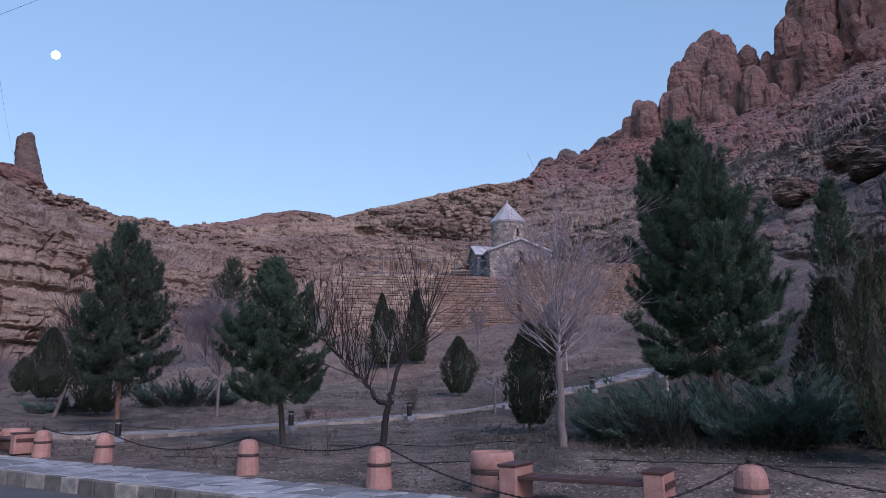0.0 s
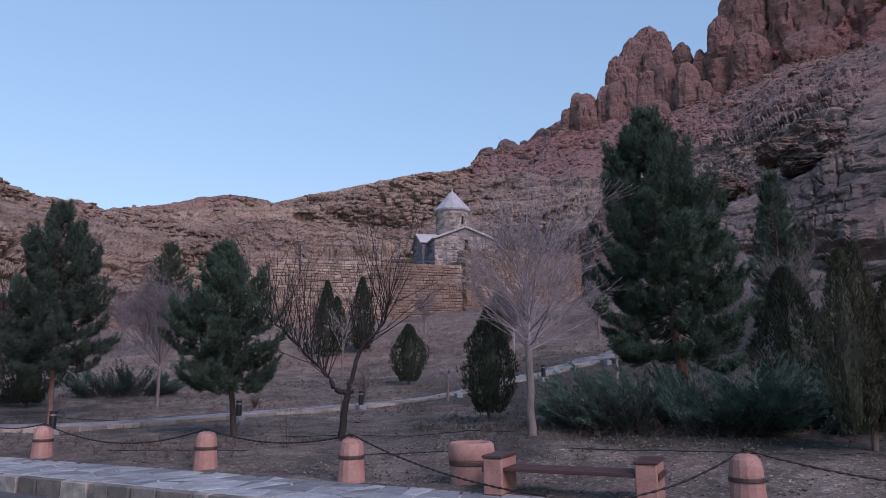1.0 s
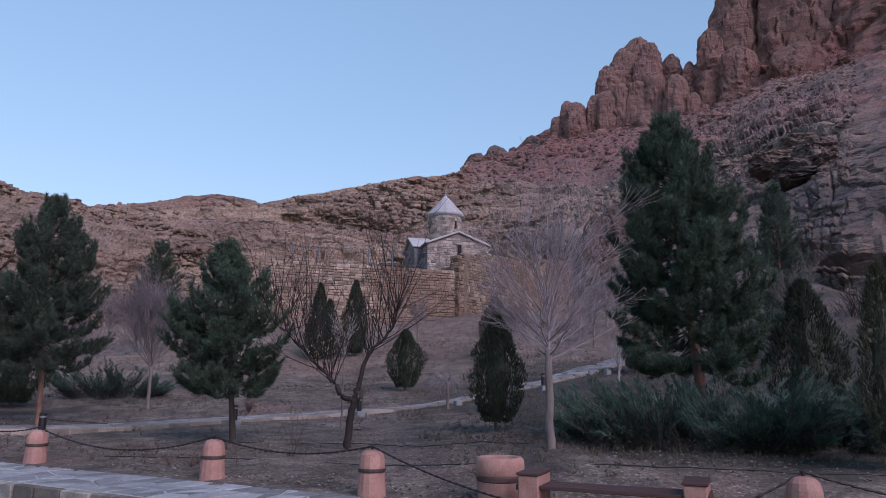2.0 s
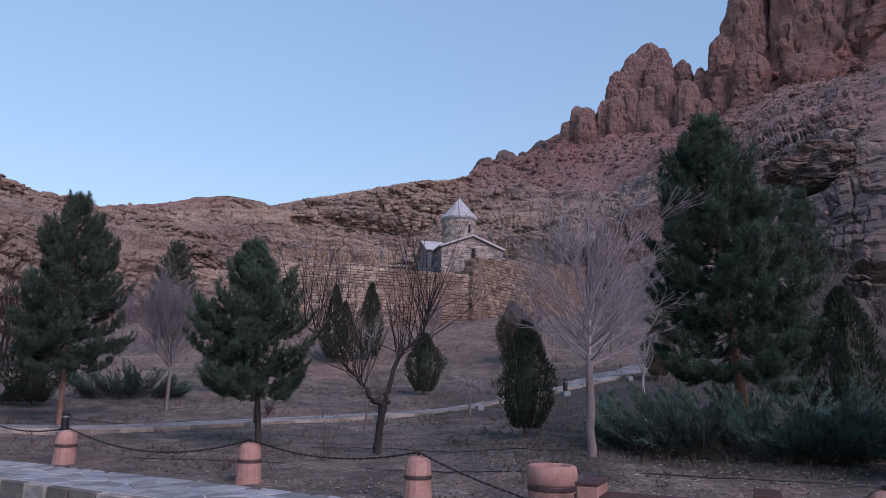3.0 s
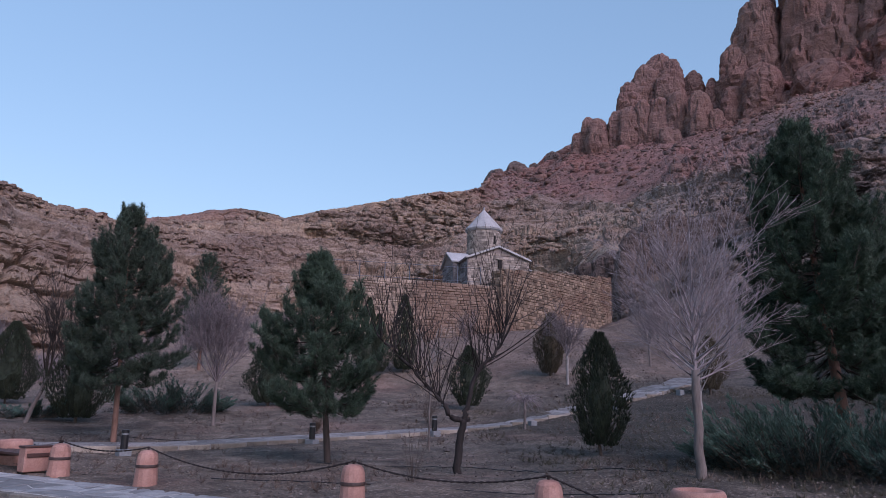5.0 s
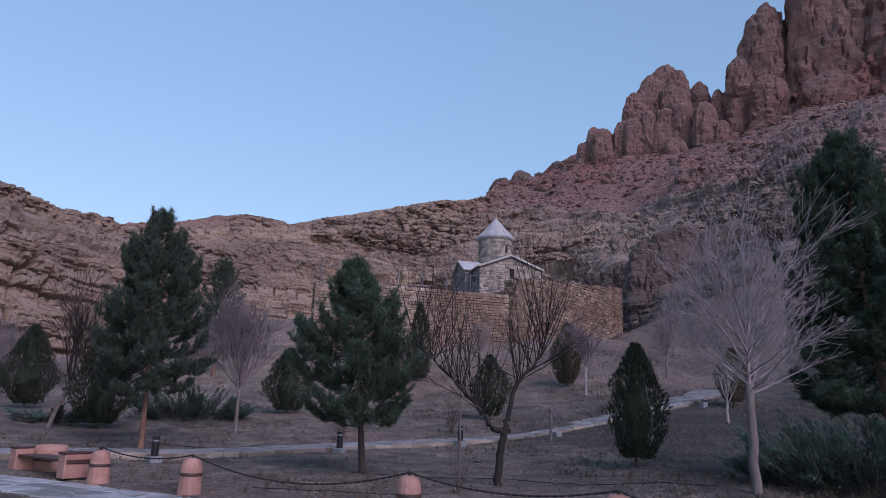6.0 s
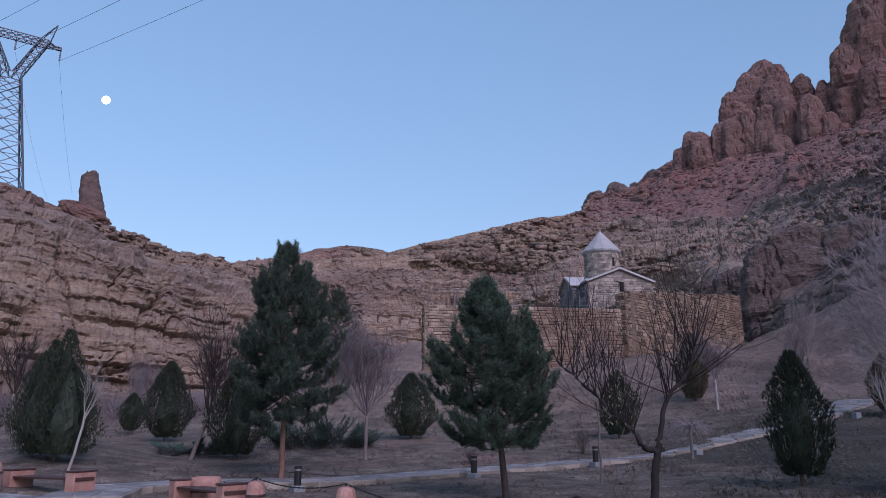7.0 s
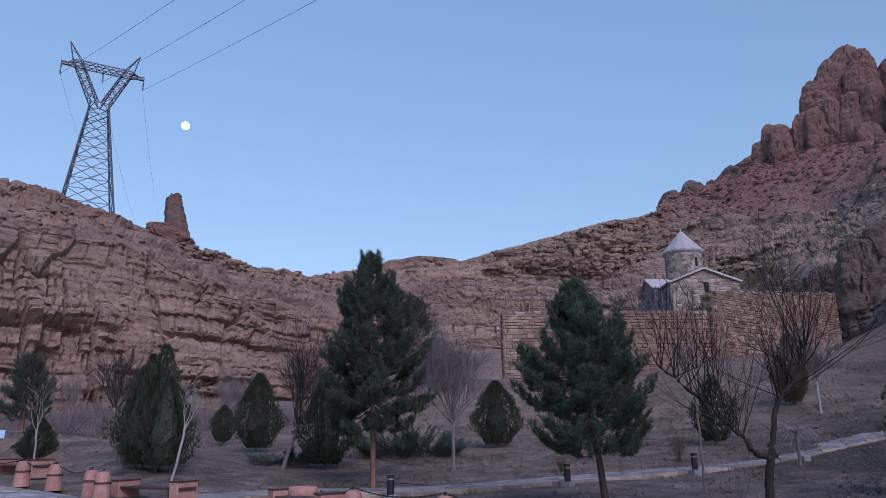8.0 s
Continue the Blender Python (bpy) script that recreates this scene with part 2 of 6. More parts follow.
def garden_z(x, y):
    x, y = np.asarray(x, float), np.asarray(y, float)
    s = np.maximum(across(x, y), 0)
    mid = np.interp(y, (20, 26, 30, 33, 36, 40, 52, 60, 90), (0, 0.3, 0.8, 1.1, 1.35, 2.2, 5.4, 6.0, 6.6))
    west = np.interp(y, (20, 26, 30, 33, 36, 40, 60, 90), (0, 0.3, 0.8, 1.05, 1.2, 1.6, 2.6, 4.0))
    t = smooth(-x, 8, 22)
    tilt = 0.0024 * np.clip(x + 8, 0, 19) ** 2 * smooth(y, 8, 22)
    mound = 0.25 * smooth(s, 0.5, 3) * smooth(x, 0, 3) * (1 - smooth(s, 8, 14)) * (1 - smooth(y, 14, 17.5))
    left = left_rise(x) * (1 - smooth(s, 3, 9))
    tilt = tilt + 0.06 * np.clip(x - 3, 0, 11) * smooth(y, 20, 26)
    return (mid * (1 - t) + west * t + tilt + mound + left) * smooth(s, 0.0, 1.0) + left * (1 - smooth(s, 0.0, 1.0))


# lines of the relief: bearing, distance, height
FOOT = ((-180, 900, -2), (-110, 300, 0), (-75, 80, 2.5), (-40, 80, 3.5), (-27, 90, 4), (-18, 108, 7), (-10, 140, 15), (-3, 150, 19), (5, 150, 20), (14, 132, 18), (17, 122, 16.5), (19.5, 104, 13.5), (21.4, 80, 9.8), (24.4, 69, 10.3), (27.8, 63, 11.4), (30.6, 58, 11.6), (36, 49, 9), (42, 41, 6), (75, 34, 3), (110, 300, 0), (180, 900, -2))
LEDGE = ((-180, 905, -2), (-110, 310, 1), (-75, 95, 24), (-40, 99, 27), (-33, 101, 27), (-27, 106, 25), (-18, 126, 23), (-8, 166, 31), (5, 168, 33), (14, 152, 33), (17, 146, 32), (19.5, 132, 30), (21.4, 114, 26), (23.6, 104, 23), (28, 105, 25), (34, 93, 26), (40, 64, 20), (50, 56, 19), (75, 50, 18), (110, 310, 1), (180, 905, -2))
SHELF = ((-180, 910, -2), (-110, 330, 3), (-75, 130, 39), (-40, 124, 38), (-33, 128, 37.5), (-31, 130, 36.6), (-27, 136, 34.8), (-24, 146, 35.0), (-18, 165, 37), (-10, 175, 42), (-3, 178, 43), (5, 183, 49), (12, 192, 55), (18, 188, 54), (22, 180, 51), (30, 152, 47), (40, 112, 37), (75, 92, 36), (110, 330, 3), (180, 910, -2))
CRAGFOOT = ((-180, 915, -2), (-110, 360, 6), (-75, 145, 46), (-40, 138, 44), (-27, 148, 38.2), (-18, 195, 44), (-10, 205, 50), (-3, 185, 48), (5, 187, 54), (9.5, 197, 60), (11.2, 215, 67), (12, 265, 87), (16, 280, 94), (18.6, 284, 102), (20, 284, 102), (24, 275, 101), (26.5, 272, 101), (30, 266, 102), (32, 262, 103), (36, 254, 104), (42, 240, 101), (75, 200, 92), (110, 360, 6), (180, 915, -2))
RIDGE_WEST = ((-180, 920, -2), (-110, 420, 10), (-75, 160, 50), (-40, 150, 48.5), (-36.7, 150, 48.5), (-33, 150, 45.3), (-31.2, 152, 44.4), (-29.5, 155, 43.7), (-26.7, 160, 42.5), (-24.3, 165, 41.7), (-23, 172, 42.6), (-21.6, 180, 42.0), (-19.5, 200, 46.5), (-17, 230, 52), (-15.6, 240, 54.3), (-13.3, 230, 56), (-11, 220, 56.7), (-8.3, 205, 54.5), (-6.4, 195, 51.2), (-5.3, 190, 48.8), (-3, 190, 51.2), (1.6, 190, 54.6), (5.4, 190, 57.3), (7.2, 191, 58.6), (9.5, 200, 62))
RIDGE_EAST = ((11.2, 220, 69.2), (12.2, 296, 97), (14, 300, 101), (15.9, 302, 104), (16.8, 305, 111), (17.9, 308, 113.5), (19.2, 312, 118), (19.9, 315, 121), (22, 312, 127), (23.1, 308, 130), (24, 300, 137), (25.3, 299, 141), (26.5, 298, 140), (27.6, 297, 135), (28.4, 296, 132), (29.6, 295, 130), (30.7, 293, 132), (31.9, 292, 136), (35, 292, 160), (42, 290, 180), (60, 260, 170), (75, 250, 150), (110, 420, 10), (180, 920, -2))


def line_at(table, az):
    t = np.array(table, float)
    return np.interp(az, t[:, 0], t[:, 1]), np.interp(az, t[:, 0], t[:, 2])


SITES = []


def relief():
    az = np.concatenate([np.linspace(-180, -80, 21)[:-1], np.linspace(-80, -43, 60)[:-1], np.linspace(-43, 42, 1080), np.linspace(42, 80, 70)[1:], np.linspace(80, 180, 21)[1:]])
    lines = [line_at(t, az) for t in (FOOT, LEDGE, SHELF, CRAGFOOT, RIDGE_WEST + RIDGE_EAST)]
    rows = []  # (r, z, station)
    foot_r, foot_z = lines[0]
    near = np.linspace(0, 1, 130) ** 1.5
    sa, ca = np.sin(np.radians(az)), np.cos(np.radians(az))
    for u in near:
        r = 0.4 + (foot_r - 0.4) * u
        x, y = CENTRE[0] + r * sa, CENTRE[1] + r * ca
        s = across(x, y)
        z = garden_z(x, y)
        at_foot = garden_z(CENTRE[0] + foot_r * sa, CENTRE[1] + foot_r * ca)
        front = np.abs(az) < 80
        z = np.where(front, z + (foot_z - at_foot) * smooth(u, 0.6, 1.0), foot_z * u)
        side = np.interp(x, (-24, -17, -14, -11, -8), (5.0, 3.4, 2.2, 0.9, 0))
        z = np.where(front, -0.45 + (z + 0.45) * smooth(s + side, -0.75, -0.35), np.minimum(z, -0.45))
        rows.append((r, z, np.full_like(az, u - 1)))
    for k, count in enumerate((140, 85, 70, 95)):
        (r0, z0), (r1, z1) = lines[k], lines[k + 1]
        for u in np.linspace(0, 1, count + 1)[1:]:
            bow = 0.35 if k in (0, 3) else 0.0
            ur = u ** ((1 + bow) * (1 - smooth(az, 15, 19) * 0.68 * (k == 3)))
            rows.append((r0 + (r1 - r0) * ur, z0 + (z1 - z0) * u, np.full_like(az, k + u)))
    r4, z4 = lines[4]
    for u in np.linspace(0, 1, 13)[1:]:
        rows.append((r4 + u * 900, z4 * (1 - smooth(u, 0, 0.35)) - 4 * u, np.full_like(az, 4 + u)))
    R = np.array([r for r, _, _ in rows])
    Z = np.array([z for _, z, _ in rows])
    K = np.array([k for _, _, k in rows])
    X, Y = CENTRE[0] + R * sa, CENTRE[1] + R * ca
    A = np.broadcast_to(az, R.shape)
    P = np.stack([X, Y, Z], -1)
    du = np.gradient(P, axis=1)
    dv = np.gradient(P, axis=0)
    N = np.cross(du, dv)
    N /= np.linalg.norm(N, axis=-1, keepdims=True) + 1e-9
    facing = N[..., 2] - 0.8 * (N[..., 0] * sa + N[..., 1] * ca)
    N[facing < 0] *= -1
    flat = P.reshape(-1, 3)
    k, a = K.ravel(), A.ravel()
    n = N.reshape(-1, 3)
    steep = np.clip(1.15 - n[:, 2], 0, 1)
    rock = smooth(k, -0.04, 0.06) * (1 - smooth(k, 4.0, 4.2)) * (1 - smooth(np.abs(a), 70, 100))
    warp = np.stack([fbm(flat / 14, 3, 3), fbm(flat / 14 + 40, 3, 4), fbm(flat / 14 + 80, 3, 5)], 1)
    # beds of rock: hard layers stand out, soft ones are worn back
    west = smooth(-a, 11, 19)
    east = smooth(a, 21, 26)
    run = np.radians(a) * (125 + 0.5 * np.abs(a)) + warp[:, 0] * 1.2
    patch = vnoise(flat / np.array([17, 17, 7]), 57) + 0.5 * vnoise(flat / np.array([7, 7, 3]), 58)
    zz = flat[:, 2] + fbm(flat / 38, 2, 8) * (1.6 - 1.3 * west) + fbm(flat / np.array([16, 16, 9]), 3, 9) * (0.75 - 0.6 * west) + warp[:, 2] * (0.2 - 0.12 * west) + 0.03 * flat[:, 0] * (1 - west)
    zz = zz + east * 0.16 * np.hypot(flat[:, 0] - 30, flat[:, 1] - 60)
    far = np.clip(np.hypot(flat[:, 0], flat[:, 1]) / 100, 0.5, 3)
    beds = np.zeros(len(flat))
    scars = np.zeros(len(flat))
    for h, amp, cut, sd in ((2.9, 0.9, 1.7, 11), (0.95, 0.5, 0.9, 12), (6.8, 1.0, 2.0, 13)):
        q = zz / h
        i = np.floor(q)
        f = q - i
        lay = hash3(i, i * 0, i * 0, sd)
        side = vnoise(np.stack([flat[:, 0] / (h * 3.5), flat[:, 1] / (h * 3.5), i * 3.7], 1), sd)
        beds += amp * (lay - 0.5 + 0.45 * side) * smooth(f, 0.0, 0.08) * (1 - 0.6 * smooth(f, 0.7, 1.0))
        thin = 0.07 + 0.11 * hash3(i, i * 0, i * 0, sd + 3)
        open_bed = smooth(side + 0.7 * (hash3(i, i * 0, i * 0, sd + 4) - 0.45), -0.02, 0.25)
        scars -= cut * (1 - smooth(f, thin * 0.5, thin)) * open_bed
    # each bed breaks into blocks along its own joints
    joints = np.zeros(len(flat))
    for h, wide, amp, sd in ((2.9, 6.0, 1.1, 11), (0.95, 2.6, 0.45, 12)):
        i = np.floor(zz / h)
        q = run / (wide * (0.5 + 1.1 * hash3(i, i * 0, i * 0, sd + 5))) + 17 * hash3(i, i * 0, i * 0, sd + 6)
        q = q + 0.35 * vnoise(np.stack([run / wide, i * 2.3, i * 0], 1), sd + 8)
        j = np.floor(q)
        f = q - j
        own = hash3(i, j, i * 0, sd + 7)
        gap = smooth(np.minimum(f, 1 - f) * wide, 0.06, 0.34) - 1
        joints += amp * (own - 0.5) + gap * (1.3 if h > 2 else 0.6) * smooth(own, 0.2, 0.4)
    joints = joints * (0.5 + 0.5 * smooth(patch, -0.4, 0.15))
    # tall joints and buttresses that run through many beds
    w1, w2, wtone = cells(np.stack([run / 11 + 0.3 * warp[:, 1], flat[:, 2] / 34, run * 0], 1), 23)
    walls = (wtone - 0.5) * 1.7 + (smooth(w2 - w1, 0, 0.05) - 1) * 2.2 * smooth(wtone, 0.3, 0.5)
    # the hillside rises in broken ledges
    own1 = hash3(np.floor(run / 6.5 + 0.4 * warp[:, 1]), np.floor(zz / 6), run * 0, 24)
    own2 = hash3(np.floor(run / 2.8 + 0.4 * warp[:, 1]), np.floor(zz / 3), run * 0, 25)
    steps = np.zeros(len(flat))
    brow = np.zeros(len(flat))
    rim = np.zeros(len(flat))
    for h, weight, own, sd in ((5.6, 0.6, own1, 26), (2.3, 0.5, own2, 27)):
        q = (zz + (own - 0.5) * h * 0.3) / h
        i = np.floor(q)
        f = q - i
        some = smooth(vnoise(np.stack([run / (h * 5), i * 4.1, i * 0], 1), sd) + 0.25 * (own - 0.5), -0.15, 0.3)
        steps += weight * some * h * (smooth(f, 0.62, 0.92) - f)
        rim += some * smooth(f, 0.7, 0.8) * (1 - smooth(f, 0.93, 0.99))
        brow += some * (smooth(f, 0.72, 0.92) * (1 - smooth(f, 0.98, 1.0)) * 0.9 - smooth(f, 0.42, 0.5) * (1 - smooth(f, 0.52, 0.6)) * 0.7) * h * 0.3
    b1, b2, tone = cells((flat + warp * 1.6) / np.array([4.2, 4.2, 2.4]), 21)
    blocks = (smooth(b2 - b1, 0.0, 0.14) - 1) * 0.8 + (tone - 0.5) * 1.3
    c1, c2, ctone = cells((flat + warp * 2.5) / np.array([11.0, 11.0, 40.0]), 31)
    d1, d2, dtone = cells((flat + warp * 1.2) / np.array([6.0, 6.0, 9.0]), 37)
    columns = (smooth(c2 - c1, 0, 0.2) - 1) * 3.0 + (ctone - 0.5) * 4.0 + (smooth(d2 - d1, 0, 0.1) - 1) * 0.9 + (dtone - 0.5) * 1.0
    s1, s2, stone = cells((flat + warp) / np.array([2.6, 2.6, 1.7]), 41)
    rubble = np.maximum(0, 0.5 - s1) * (stone > 0.55) * 1.5
    g1, g2, gtone = cells((flat + warp * 0.5) / np.array([1.05, 1.05, 0.8]), 45)
    chips = np.maximum(0, 0.5 - g1) * 1.1 * (gtone > 0.45)
    gullies = fbm(np.stack([run / 9, k * 1.5, k * 0], 1), 3, 46) * 1.5
    shelf = 3.4 * smooth(k + 0.05 * warp[:, 0], 1.86, 1.93) * (1 - smooth(k + 0.05 * warp[:, 0], 1.99, 2.03)) * smooth(a, 3, 9) * (0.6 + 0.5 * vnoise(np.stack([run / 7, run * 0, run * 0], 1), 48))
    t1, t2, ttone = cells((flat + warp * 1.2) / np.array([3.4, 3.4, 1.2]), 43)
    broken = (ttone - 0.5) * 1.5 * (ttone > 0.35) + (smooth(t2 - t1, 0, 0.12) - 1) * 0.4
    slabs = smooth(a, 24, 30) * (broken * 0.75 + (beds * 1.3 + scars * 1.2 + joints * 0.6) * smooth(patch, -0.35, 0.15))
    fin = smooth(a, 18.5, 20.5) * (1 - smooth(a, 25.5, 27.5)) * smooth(k, 0.05, 0.25) * (1 - smooth(k, 1.0, 1.25))
    rough = fbm(flat / 5.5, 5, 51)
    slope = smooth(np.abs(k - 2.55), 0.95, 0.45) * smooth(a, 8, 15) + smooth(np.abs(k - 1.5), 0.55, 0.3) * (1 - smooth(a, 8, 16)) * 0.45
    slope = np.clip(slope, 0, 1)
    crag = smooth(k + 0.10 * warp[:, 1], 2.9, 3.08) * smooth(a, 12.9, 14.6) * (1 - smooth(k, 4.0, 4.15))
    cliff = np.clip(1 - slope - crag, 0, 1)
    hill = (1 - west) * smooth(k, 0.55, 0.9) * (1 - crag)
    edge_fade = 1 - 0.62 * smooth(k, 3.45, 3.95) * (1 - crag)
    edge_fade = edge_fade * (1 - 0.6 * smooth(np.abs(np.gradient(R, axis=1)).ravel(), 0.5, 1.0) * (k < 2))
    near_right = smooth(a, 22, 27) * (1 - smooth(k, 1.9, 2.3))
    face = west * (1 - smooth(k, 1.0, 1.5))
    layered = beds * 0.9 + scars * (1 - smooth(k, 3.2, 3.7)) + joints + walls * (0.3 + 0.55 * face)
    push = cliff * (1 - fin) * (1 - near_right) * ((layered * (1.25 - 0.75 * hill)) * (0.6 + 0.4 * smooth(patch, -0.5, 0.2)) + blocks * (0.25 + 0.35 * hill) + rubble * (0.5 + 0.6 * hill) + chips * (0.4 + 0.5 * hill) + rough * (0.45 + 0.25 * hill))
    push += cliff * near_right * (slabs * 1.25 + rough * 0.9 + rubble * 0.7 + chips * 0.6) + cliff * fin * (columns * 0.3 + rough * 0.5)
    push += slope * (rough * 0.8 + rubble * 0.45 + chips * 0.35 + gullies + slabs * (1 - smooth(k, 2.3, 2.8)) + beds * 0.15 + broken * 0.6 * smooth(patch, 0.35, 0.7)) + shelf + scars * 0.5 * smooth(shelf, 0.3, 1.0) + crag * (columns * 0.55 + rough * 0.7)
    stepped = hill * (1 - near_right) * (1 - fin) * (1 - 0.75 * slope * smooth(a, 8, 15)) * (1 - smooth(k, 2.9, 3.4))
    stepped = stepped * (1 - smooth(a, 8, 13) * smooth(k, 1.9, 2.1)) * (1 - smooth(a, 17, 22))
    stepped = stepped + west * 0.7 * smooth(k, 0.85, 1.15) * (1 - smooth(k, 3.1, 3.6))
    push += stepped * brow
    push *= edge_fade * np.clip(far, 0.55, 1.35)
    way = n * 0.55 + np.stack([-np.sin(np.radians(a)), -np.cos(np.radians(a)), np.zeros_like(a)], 1) * np.clip(steep, 0, 1)[:, None] * 0.75
    soil_bump = fbm(flat / 3.5, 3, 60) * 0.07 * smooth(flat[:, 1], 18, 30) + fbm(flat / 1.6, 4, 61) * 0.045 + fbm(flat / 0.45, 2, 62) * 0.015
    soilmask = (1 - smooth(k, -0.04, 0.02)) * (1 - smooth(np.hypot(flat[:, 0], flat[:, 1]) + rough * 5, 34, 52))
    out = flat + way * (push * rock)[:, None]
    out[:, 2] += (fbm(flat / 2.6, 4, 63) * 0.15 + fbm(flat / 0.9, 2, 64) * 0.05) * (k < 0) * smooth(flat[:, 1], 36, 44) * (np.abs(a) < 60)
    out[:, 2] += steps * stepped * rock
    out[:, 2] += soil_bump * soilmask * smooth(across(flat[:, 0], flat[:, 1]), -0.1, 0.5) * smooth(np.abs(a), 85, 70)
    red = smooth(a + rough * 3, 7, 15) * (smooth(k, 1.9, 2.25) * (0.95 + 0.3 * vnoise(flat / 24, 71)) + 0.2 * smooth(a, 26, 34)) * (1 - 0.45 * smooth(a, 27, 34))
    red = np.clip(red * (1 - 0.55 * stepped) + crag * 0.95 + 0.5 * smooth(a, -24, -20) * (1 - smooth(a, -9, -6)) * smooth(k, 2.5, 3.0) + 0.3 * smooth(-a, 24, 30) * smooth(k, 1.5, 2.2), 0, 1)
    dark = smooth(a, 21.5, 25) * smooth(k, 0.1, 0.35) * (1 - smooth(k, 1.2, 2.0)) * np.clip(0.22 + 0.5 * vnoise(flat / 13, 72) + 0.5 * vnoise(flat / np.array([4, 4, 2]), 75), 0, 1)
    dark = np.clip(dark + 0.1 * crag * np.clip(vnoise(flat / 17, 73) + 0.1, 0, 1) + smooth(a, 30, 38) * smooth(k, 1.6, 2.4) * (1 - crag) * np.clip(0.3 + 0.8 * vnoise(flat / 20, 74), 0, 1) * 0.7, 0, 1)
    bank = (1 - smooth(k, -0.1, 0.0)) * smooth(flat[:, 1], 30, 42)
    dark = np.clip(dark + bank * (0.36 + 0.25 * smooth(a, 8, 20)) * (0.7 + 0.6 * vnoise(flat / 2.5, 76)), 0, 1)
    # right-hand garden ground that is coloured darker, grass and bare soil alike
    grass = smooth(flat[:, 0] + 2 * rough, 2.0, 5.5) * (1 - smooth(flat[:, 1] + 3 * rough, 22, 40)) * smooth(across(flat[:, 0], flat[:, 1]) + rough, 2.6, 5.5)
    me = bpy.data.meshes.new("ground")
    nr, nc = R.shape
    idx = np.arange(nr * nc).reshape(nr, nc)
    quads = np.stack([idx[:-1, :-1], idx[:-1, 1:], idx[1:, 1:], idx[1:, :-1]], -1).reshape(-1, 4)
    me.vertices.add(len(out))
    me.vertices.foreach_set("co", out.ravel())
    me.loops.add(quads.size)
    me.loops.foreach_set("vertex_index", quads.ravel())
    me.polygons.add(len(quads))
    me.polygons.foreach_set("loop_start", np.arange(0, quads.size, 4))
    me.polygons.foreach_set("use_smooth", np.zeros(len(quads), bool))
    me.update(calc_edges=True)
    me.validate()
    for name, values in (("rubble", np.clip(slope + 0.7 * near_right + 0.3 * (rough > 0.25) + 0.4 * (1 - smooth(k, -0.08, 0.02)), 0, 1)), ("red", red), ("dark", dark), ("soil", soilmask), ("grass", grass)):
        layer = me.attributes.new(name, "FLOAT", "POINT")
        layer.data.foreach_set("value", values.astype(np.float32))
    me.materials.append(ROCK)
    ob = new("ground", me)
    SITES.append((out, np.clip(slope + 2.2 * near_right * smooth(k, 0.5, 0.9), 0, 2.2) * rock * (np.abs(a) < 44), k, a, red, rim * stepped * rock * (np.abs(a) < 42) + 0.25 * near_right * rock * (rim > 0.5) * (np.abs(a) < 42)))
    return tagged(ob, "brown garden soil rising to layered sandstone cliffs and a red rocky mountain", "ground", kind="structure")


ground = relief()


def ground_at(x, y):
    return float(garden_z(np.array([x]), np.array([y]))[0])


def loose_rocks():
    """Fallen stones over the slopes, joined."""
    out, weight, k, a, red, rim = SITES[0]
    rng = np.random.default_rng(8)
    base = np.array([(x, y, z) for z in (-0.8, 0.8) for y in (-0.8, 0.8) for x in (-0.8, 0.8)], float)
    quads = np.array([(0, 2, 3, 1), (4, 5, 7, 6), (0, 1, 5, 4), (1, 3, 7, 5), (3, 2, 6, 7), (2, 0, 4, 6)])
    far = np.hypot(out[:, 0], out[:, 1])
    w = weight * np.clip(far / 150, 0.4, 2) ** 2 * np.where((a > 22) & (k < 1.9), 1.6, 0.3 + (k > 1.9) * 1.0)
    picks = rng.choice(len(out), 9000, p=w / w.sum())
    n = len(picks)
    size = np.exp(rng.normal(-1.75, 0.75, (n, 1))) * np.clip(far[picks, None] / 180, 0.45, 1.5)
    shape = rng.uniform(0.6, 1.35, (n, 1, 3)) * np.array([1, 1, 0.62])
    wob = 1 + rng.uniform(-0.45, 0.25, (n, len(base), 3))
    ang = rng.uniform(0, 6.283, n)
    rot = np.zeros((n, 3, 3))
    rot[:, 0, 0], rot[:, 0, 1], rot[:, 1, 0], rot[:, 1, 1], rot[:, 2, 2] = np.cos(ang), -np.sin(ang), np.sin(ang), np.cos(ang), 1
    v = np.einsum("nij,nvj->nvi", rot, base[None] * shape * wob) * size[:, None] + out[picks][:, None] + np.array([0, 0, 0.1])
    f = (quads[None] + (np.arange(n) * len(base))[:, None, None]).reshape(-1, 4)
    me = bpy.data.meshes.new("loose_rock")
    me.vertices.add(v.shape[0] * v.shape[1])
    me.vertices.foreach_set("co", v.reshape(-1).astype(np.float32))
    me.loops.add(f.size)
    me.loops.foreach_set("vertex_index", f.ravel())
    me.polygons.add(len(f))
    me.polygons.foreach_set("loop_start", np.arange(0, f.size, 4))
    me.update(calc_edges=True)
    for name, values in (("red", np.repeat(np.clip(red[picks] * rng.uniform(0.75, 1.2, n), 0, 1), len(base))), ("dark", np.repeat(np.clip(rng.normal(0.2, 0.3, n), 0, 0.9), len(base))), ("rubble", np.repeat(rng.uniform(0.3, 1, n), len(base)))):
        layer = me.attributes.new(name, "FLOAT", "POINT")
        layer.data.foreach_set("value", values.astype(np.float32))
    me.materials.append(ROCK)
    tagged(new("loose_rock", me), "fallen angular stones scattered over the slopes", "rocks", kind="stuff")


loose_rocks()


